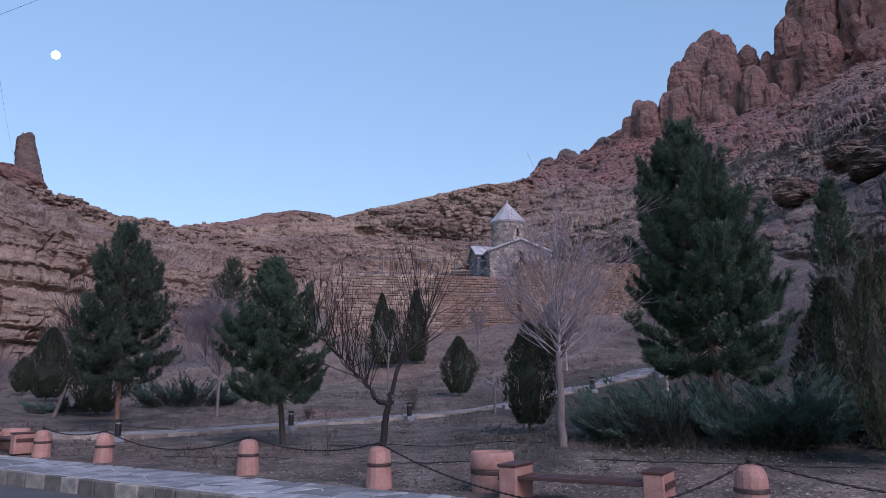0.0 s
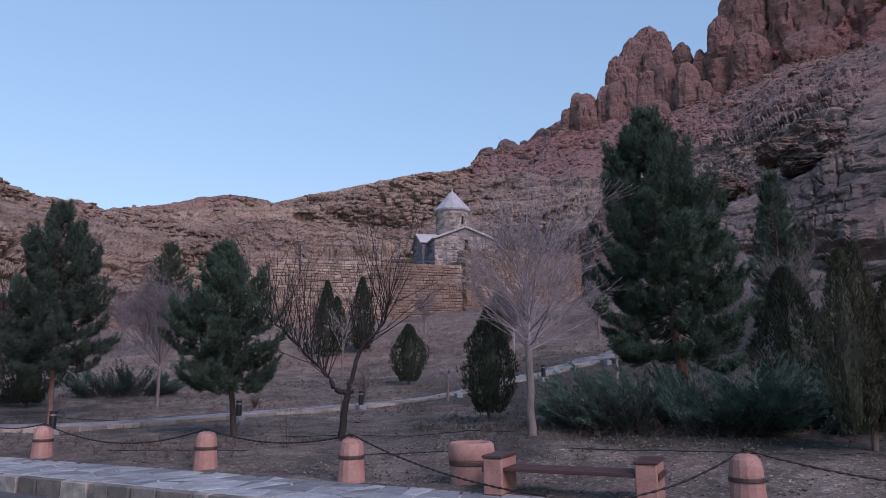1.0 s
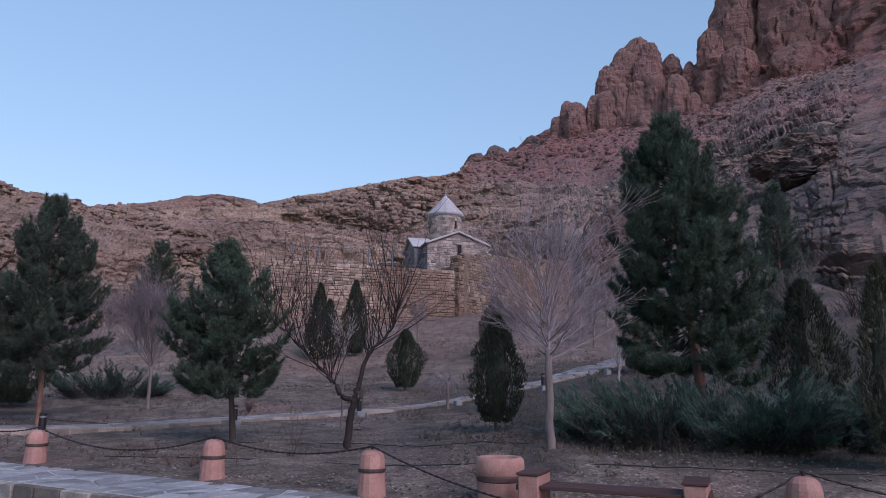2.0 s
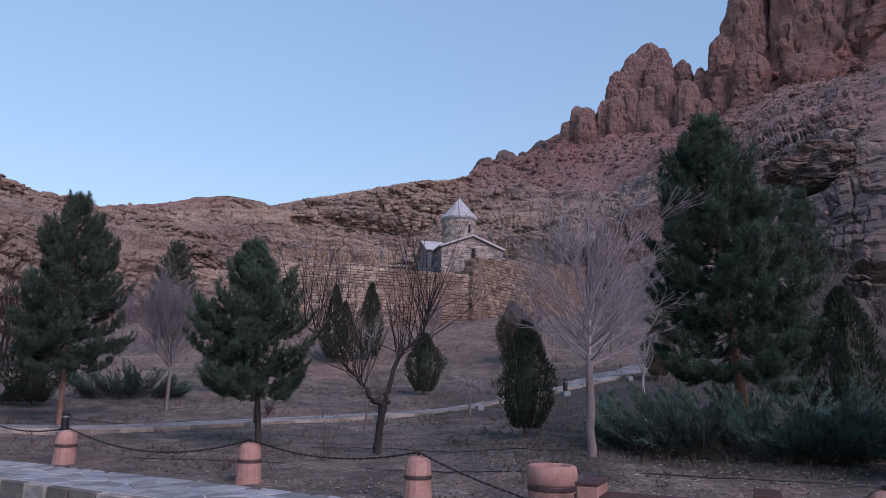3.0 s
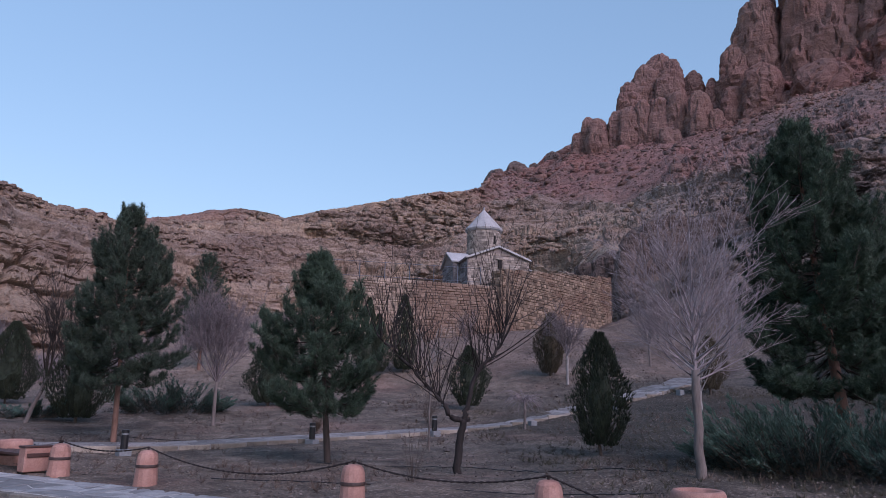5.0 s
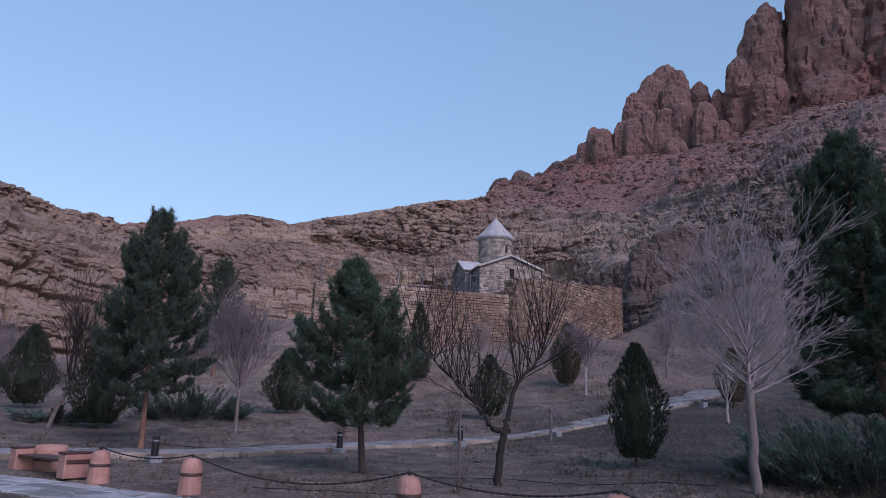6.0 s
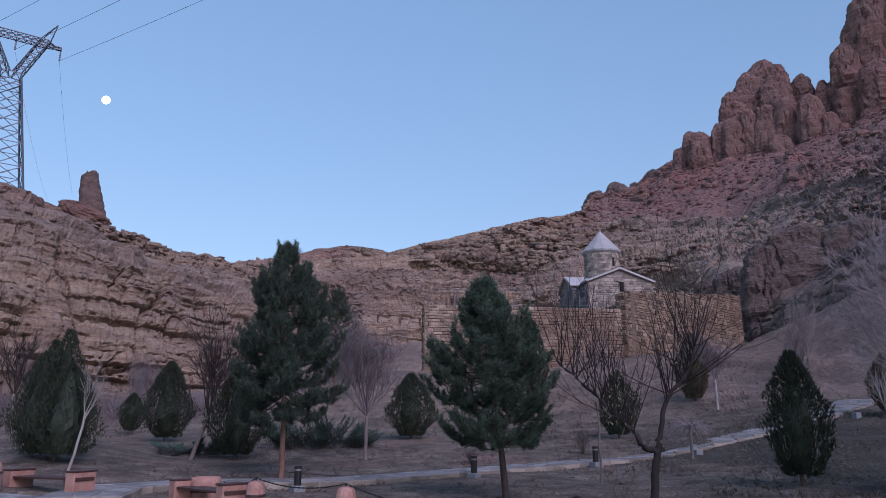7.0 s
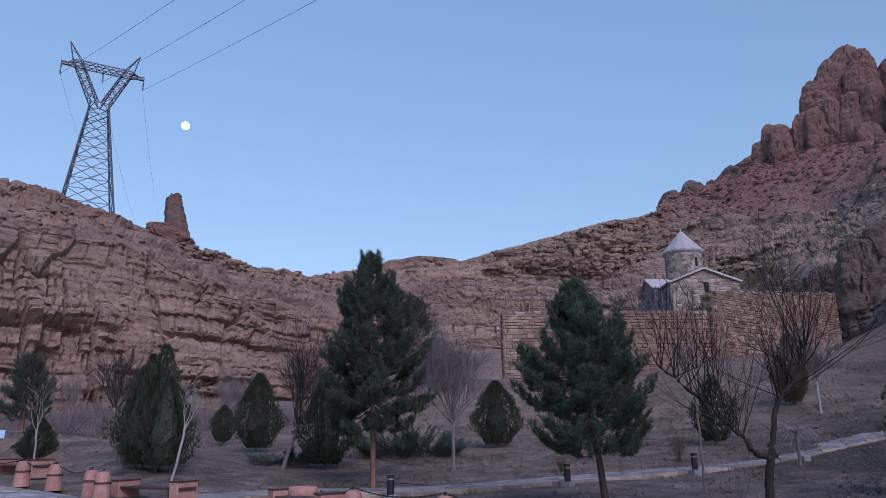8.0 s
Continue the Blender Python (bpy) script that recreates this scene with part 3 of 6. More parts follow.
def ledge_blocks():
    """Angular blocks along the broken rims of the ledges, joined."""
    out, weight, k, a, red, rim = SITES[0]
    rng = np.random.default_rng(18)
    far = np.hypot(out[:, 0], out[:, 1])
    w = rim * np.clip(far / 150, 0.3, 2) ** 2 * (1 - smooth(k, 3.1, 3.5)) * np.where(a < -14, 0.35, 1.0) * smooth(vnoise(out / np.array([22, 22, 9]), 19), -0.25, 0.35)
    n = 4600
    picks = rng.choice(len(out), n, p=w / w.sum())
    base = np.array([(x, y, z) for z in (-1, 1) for y in (-1, 1) for x in (-1, 1)], float)
    quads = np.array([(0, 2, 3, 1), (4, 5, 7, 6), (0, 1, 5, 4), (1, 3, 7, 5), (3, 2, 6, 7), (2, 0, 4, 6)])
    scale = np.clip(far[picks] / 170, 0.4, 1.3)[:, None]
    size = np.stack([np.exp(rng.normal(-0.55, 0.55, n)), rng.uniform(0.35, 0.8, n), np.exp(rng.normal(-1.15, 0.45, n))], 1) * scale
    v = base[None] * size[:, None] * (1 + rng.uniform(-0.24, 0.24, (n, 8, 3)))
    v[:, 4:, :2] *= rng.uniform(0.7, 1.0, (n, 1, 1))
    v[..., 2] += v[..., 0] * rng.normal(0, 0.12, (n, 1)) + v[..., 1] * rng.normal(0, 0.1, (n, 1))
    ang = -np.radians(a[picks]) + rng.normal(0, 0.35, n)
    c, t = np.cos(ang)[:, None], np.sin(ang)[:, None]
    v = np.stack([v[..., 0] * c - v[..., 1] * t, v[..., 0] * t + v[..., 1] * c, v[..., 2]], -1) + out[picks][:, None] - np.array([0, 0, 0.35]) * size[:, None, 2:]
    f = (quads[None] + (np.arange(n) * 8)[:, None, None]).reshape(-1, 4)
    me = bpy.data.meshes.new("ledge_block")
    me.vertices.add(n * 8)
    me.vertices.foreach_set("co", v.reshape(-1).astype(np.float32))
    me.loops.add(f.size)
    me.loops.foreach_set("vertex_index", f.ravel())
    me.polygons.add(len(f))
    me.polygons.foreach_set("loop_start", np.arange(0, f.size, 4))
    me.update(calc_edges=True)
    for name, values in (("red", np.repeat(np.clip(red[picks] * rng.uniform(0.5, 1.1, n), 0, 1), 8)), ("dark", np.repeat(np.clip(rng.normal(0.05, 0.22, n), 0, 0.7), 8)), ("rubble", np.repeat(rng.uniform(0, 0.6, n), 8))):
        layer = me.attributes.new(name, "FLOAT", "POINT")
        layer.data.foreach_set("value", values.astype(np.float32))
    me.materials.append(ROCK)
    tagged(new("ledge_block", me), "angular sandstone blocks broken along the ledges", "rocks", kind="stuff")


ledge_blocks()

# ---- road, pavement, path ----
ALONG = Vector((-0.8, 0.6))
ORIGIN = Vector((-0.12, 9.93))


def kerb_place(u, v):
    """A place u metres along the row of bollards and v metres behind it; the row bends towards the road."""
    bend = float(np.interp(u, (8, 9.5, 11, 13, 15, 17.5, 22, 30), (0, -0.2, -0.62, -1.5, -2.45, -3.3, -4.6, -7)))
    p = ORIGIN + ALONG * u + LINE_N * (v + bend)
    return p.x, p.y


def kerb_z(u):
    x, _ = kerb_place(u, 0)
    return float(left_rise(x))


def asphalt():
    k = Mat("worn_asphalt", 0.85)
    n, f = k.noise(1.2, 5), k.voronoi(55)
    c = k.ramp(n, (0.3, (0.06, 0.06, 0.064)), (0.7, (0.11, 0.108, 0.11)))
    c = k.mix(0.5, c, k.ramp(f, (0.1, (0.7,) * 3), (0.7, (0.3,) * 3)), "OVERLAY")
    k.bump(f, 0.5, 0.01)
    return k.colour(c)


def road_sheet():
    v = []
    f = []
    us = np.linspace(-60, 60, 61)
    for u in us:
        for w in (-1.5, -6, -14, -22):
            x, y = kerb_place(u, w)
            v.append((x, y, -0.27 + kerb_z(u) * (1 if w > -3 else 0.6) - 0.01 * abs(w + 1.5) * 0.2))
    for i in range(len(us) - 1):
        for j in range(3):
            a = i * 4 + j
            f.append((a, a + 4, a + 5, a + 1))
    ob = mesh_object("road", v, f, asphalt())
    return tagged(ob, "worn grey asphalt road beside the raised pavement", "road", kind="structure")


road_sheet()


def stone_piece(name, corners, top, thick, material, parent, rnd, label=""):
    """A flat stone with bevelled rim from its corners seen from above."""
    c = sum((Vector(p) for p in corners), Vector((0, 0))) / len(corners)
    v, f = [], []
    n = len(corners)
    tilt = (rnd.uniform(-0.006, 0.006), rnd.uniform(-0.006, 0.006))
    lift = rnd.uniform(-0.004, 0.006)
    for shrink, dz in ((1.0, -thick), (1.0, -0.012), (0.95, 0.0)):
        for p in corners:
            q = c + (Vector(p) - c) * shrink
            v.append((q.x, q.y, top[corners.index(p)] + dz + lift + tilt[0] * (q.x - c.x) + tilt[1] * (q.y - c.y)))
    for ring in (0, n):
        for k in range(n):
            f.append((ring + k, ring + (k + 1) % n, ring + n + (k + 1) % n, ring + n + k))
    f.append(tuple(range(2 * n, 3 * n)))
    return mesh_object(name, v, f, material, parent, label)


def crazy_paving(place, height, length, width, size, seed):
    """Corner lists of uneven stones over a strip."""
    rnd = random.Random(seed)
    nu, nv = int(length / size), max(2, int(width / size))
    pts = {}
    for i in range(nu + 1):
        for j in range(nv + 1):
            ju = rnd.uniform(-0.36, 0.36) * (0 < i < nu)
            jv = rnd.uniform(-0.36, 0.36) * (0 < j < nv)
            pts[i, j] = ((i + ju) * length / nu, (j + jv) * width / nv)
    out = []
    for i in range(nu):
        for j in range(nv):
            quad = [pts[i, j], pts[i + 1, j], pts[i + 1, j + 1], pts[i, j + 1]]
            if rnd.random() < 0.4:
                k = rnd.randrange(4)
                a, b = quad[k], quad[(k + 1) % 4]
                t = rnd.uniform(0.35, 0.65)
                mid = (a[0] + (b[0] - a[0]) * t, a[1] + (b[1] - a[1]) * t)
                quads = [[quad[k], mid, quad[(k + 2) % 4], quad[(k + 3) % 4]], [mid, quad[(k + 1) % 4], quad[(k + 2) % 4]]] if rnd.random() < 0.6 else [quad]
            else:
                quads = [quad]
            for q in quads:
                cu, cv = sum(p[0] for p in q) / len(q), sum(p[1] for p in q) / len(q)
                w = [place(cu + (p[0] - cu) * 0.93, cv + (p[1] - cv) * 0.92) for p in q]
                out.append((w, [height(cu + (p[0] - cu) * 0.93, cv) for p in q]))
    return out


def strip_slab(name, place, height, length, width, depth, material, label, category, steps=60):
    v, f = [], []
    for i in range(steps + 1):
        u = length * i / steps
        for w, dz in ((0, 0), (width, 0), (width, -depth), (0, -depth)):
            x, y = place(u, w)
            v.append((x, y, height(u, w) + dz))
    for i in range(steps):
        for a, b in ((0, 1), (1, 2), (2, 3), (3, 0)):
            f.append((i * 4 + a, i * 4 + b, i * 4 + 4 + b, i * 4 + 4 + a))
    f.append((3, 2, 1, 0))
    f.append((steps * 4, steps * 4 + 1, steps * 4 + 2, steps * 4 + 3))
    ob = mesh_object(name, v, f, material)
    return tagged(ob, label, category, kind="structure")


PAVE_FROM, PAVE_LONG, PAVE_WIDE = -12.0, 40.0, 1.42


def pave_place(u, v):
    return kerb_place(u + PAVE_FROM, v - 1.57)


def pave_height(u, v):
    return kerb_z(u + PAVE_FROM)


pavement = strip_slab("pavement", pave_place, lambda u, v: pave_height(u, v) - 0.012, PAVE_LONG, PAVE_WIDE, 0.4, JOINT, "raised pavement of irregular grey flagstones with pale joints", "pavement")

PATH_LINE = [Vector(p) for p in ((-10.6, 16.2), (-11.0, 18.2), (-10.2, 19.8), (-8.0, 20.75), (-3.5, 23.2), (0.4, 25.0), (4.0, 26.3), (7.5, 27.6), (10.6, 29.0), (13.2, 31.2), (15.4, 34.4))]
path_steps = [(b - a).length for a, b in zip(PATH_LINE, PATH_LINE[1:])]
PATH_LONG = sum(path_steps)


def path_place(u, v):
    for k, (a, b, d) in enumerate(zip(PATH_LINE, PATH_LINE[1:], path_steps)):
        if u <= d or b is PATH_LINE[-1]:
            t = u / d
            ta = (b - PATH_LINE[max(k - 1, 0)]).normalized()
            tb = (PATH_LINE[min(k + 2, len(PATH_LINE) - 1)] - a).normalized()
            way = (ta * (1 - t) + tb * t).normalized()
            p = a.lerp(b, t) + Vector((-way.y, way.x)) * v
            return p.x, p.y
        u -= d


def path_height(u, v):
    x, y = path_place(u, 0.5)
    return ground_at(x, y) + 0.13 - 0.05 * float(smooth(u, 9, 18))


garden_path = strip_slab("garden_path", path_place, lambda u, v: path_height(u, v) - 0.012, PATH_LONG, 1.55, 0.45, PATHJOINT, "winding garden path of grey flagstones with a low stone edge", "path")


# ---- bollards, benches, planters, lamps, chains ----
def bollard(at, turn):
    ob = thing("bollard", at, "pink tapered concrete bollard with a dark band on the pavement edge", "bollard", "bollards along the pavement", turn)
    part("base", spun([(0.205, -0.05), (0.2, 0.02), (0.176, 0.31)], 14, 0.012, 3), PINK, ob)
    part("band", spun([(0.186, 0.305), (0.19, 0.315), (0.19, 0.345), (0.186, 0.355)], 20), BAND, ob, "dark brown band")
    part("cap", spun([(0.18, 0.35), (0.178, 0.40), (0.172, 0.47), (0.155, 0.535), (0.12, 0.575), (0.07, 0.592), (0.02, 0.597)], 14, 0.012, 4), PINK, ob)
    part("hook", spun([(0.018, 0.59), (0.018, 0.63), (0.03, 0.635), (0.03, 0.65)], 8), CHAIN, ob, "rusty iron hook")
    return ob


BOLLARDS = ((4.06, 6.71), (-0.12, 9.98), (-2.5, 11.92), (-6.0, 14.42), (-7.85, 15.62))
first = None
for x, y in BOLLARDS:
    z = ground_at(x, y)
    if first is None:
        first = bollard((x, y, 0.0), 12)
    else:
        copy_thing(first, pose(x, y, z * 0.5, 0, 0, random.uniform(0, 90)))
WEST_BOLLARDS = ((-13.65, 16.99, 0.40), (-14.07, 17.24, 0.43), (-15.1, 17.5, 0.55), (-16.1, 17.8, 0.62), (-18.6, 18.9, 0.74))
for place in WEST_BOLLARDS:
    copy_thing(first, pose(*place, 0, 0, random.uniform(0, 90)) @ Matrix.Scale(0.88, 4))


def bench(at, turn, long=1.86):
    ob = thing("bench", at, "pink concrete bench with dark wooden slats and capped end blocks", "bench", "benches along the pavement", turn)
    for s in (-1, 1):
        end = part("end_block", block(0.25, 0.56, 0.44, (s * long / 2, 0, 0.2), 0.015), PINK, ob)
        part("cap", block(0.275, 0.59, 0.035, (s * long / 2, 0, 0.438), 0.008), WOOD, end, "dark wooden cap")
        part("seat_end", block(0.03, 0.46, 0.07, (s * (long / 2 + 0.14), 0.02, 0.285), 0.006), WOOD, end, "dark slat ends")
    for k in range(4):
        part("slat", block(long - 0.26, 0.1, 0.045, (0, -0.18 + k * 0.125, 0.29), 0.006), WOOD, ob, "dark red-stained slat")
    return ob


def planter(at):
    ob = thing("planter", at, "round pink concrete planter with a dark band and rolled rim", "planter", "planters beside the benches")
    part("pot", spun([(0.285, -0.05), (0.29, 0.0), (0.303, 0.33)], 28), PINK, ob)
    part("band", spun([(0.306, 0.33), (0.312, 0.34), (0.312, 0.385), (0.306, 0.395)], 28), BAND, ob, "dark brown band")
    part("rim", spun([(0.30, 0.39), (0.318, 0.415), (0.324, 0.53), (0.315, 0.60), (0.29, 0.632), (0.25, 0.635), (0.232, 0.62), (0.226, 0.5), (0.0, 0.495)], 28), PINK, ob, flat=False)
    part("soil", spun([(0.22, 0.48), (0.21, 0.51), (0.1, 0.525)], 16, 0.05, 2), CHAIN, ob, "dark soil")
    return ob


TURN = math.degrees(math.atan2(0.6, -0.8))
bench((2.52, 7.98, 0.02), TURN + 4)
planter((1.52, 9.32, -0.08))
bench((-9.05, 16.55, 0.10), TURN - 6)
planter((-9.35, 17.35, -0.06))
bench((-12.75, 17.5, 0.27), TURN + 14)
bench((-17.9, 20.2, 0.68), TURN + 10)


def chain(a, b, sag, seed):
    rnd = random.Random(seed)
    t = Tubes()
    a, b = Vector(a), Vector(b)
    n = max(30, int((b - a).length / 0.055))
    pts, rad = [], []
    for k in range(n + 1):
        u = k / n
        p = a.lerp(b, u)
        p.z -= sag * 4 * u * (1 - u)
        low = ground_at(p.x, p.y) + 0.03
        p.z = max(p.z, low)
        pts.append(p)
        rad.append(0.008 if k % 2 else 0.017)
    t.tube(pts, rad, 5)
    ob = t.object("chain", CHAIN, None, flat=True)
    tagged(ob, "dark rusty chain sagging between the bollards", "chain", "chains between the bollards")


def top_of(p):
    return (p[0], p[1], ground_at(*p) * 0.5 + 0.64)


chain(top_of(BOLLARDS[3]), top_of(BOLLARDS[2]), 0.30, 1)
chain(top_of(BOLLARDS[2]), top_of(BOLLARDS[1]), 0.17, 2)
chain(top_of(BOLLARDS[3]), top_of(BOLLARDS[4]), 0.12, 3)
chain(top_of(BOLLARDS[1]), (2.0, 7.35, 0.12), 0.12, 4)
chain((2.0, 7.35, 0.12), top_of(BOLLARDS[0]), 0.22, 5)
chain(top_of(BOLLARDS[0]), (7.6, 4.4, 0.62), 0.3, 6)
chain(top_of(BOLLARDS[4]), (-8.9, 17.1, 0.5), 0.1, 7)
for k in (1, 2, 3):
    a, b = WEST_BOLLARDS[k], WEST_BOLLARDS[k + 1]
    chain((a[0], a[1], a[2] + 0.56), (b[0], b[1], b[2] + 0.56), 0.16, k + 20)


def hose(points, seed):
    t = Tubes()
    rnd = random.Random(seed)
    pts = []
    line = [Vector(p) for p in points]
    for a, b in zip(line, line[1:]):
        for k in range(12):
            p = a.lerp(b, k / 12)
            x, y = p.x + rnd.uniform(-0.04, 0.04), p.y + rnd.uniform(-0.04, 0.04)
            pts.append(Vector((x, y, ground_at(x, y) + 0.025 + max(0, rnd.gauss(0, 0.012)))))
    t.tube(pts, [0.010] * len(pts), 6)
    ob = t.object("irrigation_hose", BLACK, None)
    tagged(ob, "black plastic irrigation hose lying on the soil", "hose", "hoses in the garden")


hose(((-5.0, 15.2), (-2.2, 14.2), (0.5, 12.6), (3.0, 10.8), (6.0, 9.3), (9.0, 8.3)), 1)
hose(((-3.2, 18.2), (-1.5, 17.0), (0.2, 16.6), (1.2, 15.0), (3.4, 13.2)), 2)
hose(((-10.0, 24.5), (-6.5, 23.2), (-5.6, 25.5), (-4.0, 27.0)), 3)


def path_lamp(at):
    ob = thing("path_lamp", at, "short black cylindrical path light on a pale concrete block", "path lamp", "lamps along the path", random.uniform(0, 60))
    part("block", block(0.3, 0.3, 0.2, (0, 0, 0.05), 0.012), PALEBLOCK, ob, "pale concrete block")
    part("post", spun([(0.09, 0.14), (0.09, 0.5)], 16), BLACK, ob)
    part("lens", spun([(0.083, 0.5), (0.083, 0.545)], 16), PALEBLOCK, ob, "pale frosted ring")
    part("cap", spun([(0.094, 0.545), (0.094, 0.61), (0.08, 0.625)], 16), BLACK, ob)
    return ob


for x, y in ((-7.95, 20.1), (-3.45, 22.72), (0.42, 24.55), (7.7, 26.95)):
    path_lamp((x, y, ground_at(x, y)))

for x, y in ((4.1, 25.95), (11.0, 28.5)):
    ob = thing("concrete_footing", (x, y, ground_at(x, y)), "small pale concrete footing beside the path", "footing", "footings beside the path", 20)
    part("block", block(0.26, 0.24, 0.26, (0, 0, 0.03), 0.02), PALEBLOCK, ob)


# ---- retaining wall and chapel ----
def masonry(a, b, z0a, z0b, z1a, z1b, course, wide, proud, seed, gap=0.03, depth=0.25):
    """Courses of uneven blocks on the face from a to b, facing the side to the right of a-b. One mesh's vertices and faces."""
    rnd = random.Random(seed)
    a, b = Vector(a), Vector(b)
    way = (b - a).normalized()
    out = Vector((way.y, -way.x))
    length = (b - a).length
    v, f = [], []
    z = min(z0a, z0b)
    while z < max(z1a, z1b):
        h = course * rnd.uniform(0.6, 1.4)
        u = -rnd.uniform(0, wide)
        while u < length:
            w = wide * rnd.uniform(0.45, 1.75)
            u0, u1 = max(u, 0) + gap / 2, min(u + w, length) - gap / 2
            mid = (u0 + u1) / 2 / length
            lo, hi = z0a + (z0b - z0a) * mid, z1a + (z1b - z1a) * mid
            if u1 - u0 > 0.08 and z + h > lo and z + h * 0.55 < hi:
                p = proud * rnd.uniform(0.1, 1.0)
                top = min(z + h - gap / 2, hi + rnd.uniform(-0.03, 0.06))
                base = len(v)
                for du, zz, o in ((u0, z + gap / 2, -depth), (u1, z + gap / 2, -depth), (u1, top, -depth), (u0, top, -depth)):
                    q = a + way * du + out * o
                    v.append((q.x, q.y, zz))
                ins = min(0.04, (u1 - u0) * 0.15)
                for du, zz in ((u0, z + gap / 2), (u1, z + gap / 2), (u1, top), (u0, top)):
                    q = a + way * (du + rnd.uniform(-0.02, 0.02)) + out * p * 0.3
                    v.append((q.x, q.y, zz + rnd.uniform(-0.015, 0.015)))
                for du, zz in ((u0 + ins, z + gap / 2 + ins), (u1 - ins, z + gap / 2 + ins), (u1 - ins, top - ins), (u0 + ins, top - ins)):
                    q = a + way * du + out * (p + rnd.uniform(-0.01, 0.01))
                    v.append((q.x, q.y, zz))
                for r in (0, 4):
                    for k in range(4):
                        f.append((base + r + k, base + r + (k + 1) % 4, base + r + 4 + (k + 1) % 4, base + r + 4 + k))
                f.append((base + 8, base + 9, base + 10, base + 11))
            u += w
        z += h
    return v, f


def island_stone(name, low, high, vary, scale=1.2, stain=0.0):
    k = Mat(name, 0.88)
    n, f = k.noise(scale, 5, 0.6), k.noise(scale * 8, 4, 0.7)
    c = k.ramp(n, (0.3, low), (0.7, high))
    tone = k.ramp(k.island(), (0.0, (0.5 - vary / 2,) * 3), (1.0, (0.5 + vary / 2,) * 3))
    c = k.mix(0.8, c, tone, "OVERLAY")
    if stain:
        c = k.mix(k.math("MULTIPLY", k.level(k.noise(0.16, 4, 0.6), 0.5, 0.62), stain), c, (0.15, 0.09, 0.065))
    c = k.mix(0.35, c, k.ramp(f, (0.3, (0.2,) * 3), (0.7, (0.8,) * 3)), "OVERLAY")
    k.bump(k.math("ADD", n, k.math("MULTIPLY", f, 0.5)), 0.7, 0.05)
    return k.colour(c)


RUBBLE_STONE = island_stone("coursed_rubble_sandstone", (0.20, 0.148, 0.115), (0.37, 0.29, 0.23), 0.55, 1.2, 0.7)
OLD_STONE = island_stone("weathered_brown_rubble", (0.125, 0.088, 0.064), (0.275, 0.205, 0.152), 0.6, 1.2, 0.9)
CHAPEL_STONE = island_stone("squared_pale_tuff", (0.175, 0.148, 0.128), (0.35, 0.302, 0.262), 0.58, 1.5)
# darker, bluer copy of the chapel stone: the side wall's shade as colour
SHADED_SIDE_STONE = island_stone("shaded_side_tuff", (0.14, 0.13, 0.14), (0.24, 0.225, 0.235), 0.5, 1.5)


def wall_core(name, pts, z0, z1, thick, material, parent):
    """A thick wall along a line of (x, y), its face on the right-hand side."""
    v, f = [], []
    n = len(pts)
    for k, p in enumerate(pts):
        a, b = Vector(pts[max(k - 1, 0)]), Vector(pts[min(k + 1, n - 1)])
        way = (b - a).normalized()
        inn = Vector((-way.y, way.x)) * thick
        p = Vector(p)
        q = p + inn
        v += [(p.x, p.y, z0[k]), (q.x, q.y, z0[k]), (q.x, q.y, z1[k]), (p.x, p.y, z1[k])]
    for k in range(n - 1):
        for a, b in ((0, 1), (1, 2), (2, 3), (3, 0)):
            f.append((k * 4 + a, k * 4 + b, k * 4 + 4 + b, k * 4 + 4 + a))
    f.append((3, 2, 1, 0))
    f.append((n * 4 - 4, n * 4 - 3, n * 4 - 2, n * 4 - 1))
    return mesh_object(name, v, f, material, parent)


terrace = thing("retaining_wall", (0, 0, 0), "coursed sandstone retaining wall carrying the chapel terrace", "wall", kind="structure")
WL, WC, WR = (-5.65, 52.3), (9.7, 55.0), (23.3, 66.2)
wall_core("core", (WL, WC), (3, 4), (10.15, 10.4), 0.9, WALLBACK, terrace)
wall_core("core", ((-4.9, 63.0), (-5.5, 53.3)), (3, 3), (10.3, 10.15), 0.9, WALLBACK, terrace)
WB = (9.6, 54.6)
wall_core("core", (WB, WR), (4.5, 7), (11.65, 13.45), 0.9, WALLBACK, terrace)
wall_core("core", (WR, (21.5, 72.0)), (7, 8), (13.45, 13.4), 0.9, WALLBACK, terrace)
wall_core("core", ((9.95, 57.5), (9.72, 55.0)), (6, 4.5), (11.6, 11.65), 0.6, WALLBACK, terrace)
for a, b, z0, z1, sd in ((WL, WC, (3.2, 5.2), (10.25, 10.5), 1), ((-4.9, 63.0), WL, (3.2, 3.2), (10.3, 10.25), 2), (WB, WR, (5.0, 8.5), (11.75, 13.6), 3), ((8.98, 55.36), WB, (5.0, 5.0), (11.7, 11.75), 4), ((-5.82, 53.3), WL, (3.2, 3.2), (10.3, 10.25), 6), (WR, (21.5, 72.0), (8.5, 9.0), (13.6, 13.5), 5)):
    v, f = masonry(a, b, *z0, *z1, 0.22, 0.38, 0.10, sd, 0.022)
    blocks = mesh_object("stone_facing", v, f, OLD_STONE if sd in (3, 4, 5) else RUBBLE_STONE, terrace)
    tagged(blocks, "uneven tan sandstone blocks", kind="stuff")
terrace_floor = mesh_object("terrace_floor", [(-5.4, 52.9, 9.5), (9, 55.2, 9.6), (9.4, 55.2, 10.9), (22.8, 66.6, 12.4), (22, 80, 12.5), (-6, 80, 9.8)], [(0, 1, 5), (1, 2, 5), (2, 3, 4), (2, 4, 5)], ROCK)
tagged(terrace_floor, "bare stony terrace behind the retaining wall", "terrace", kind="structure")

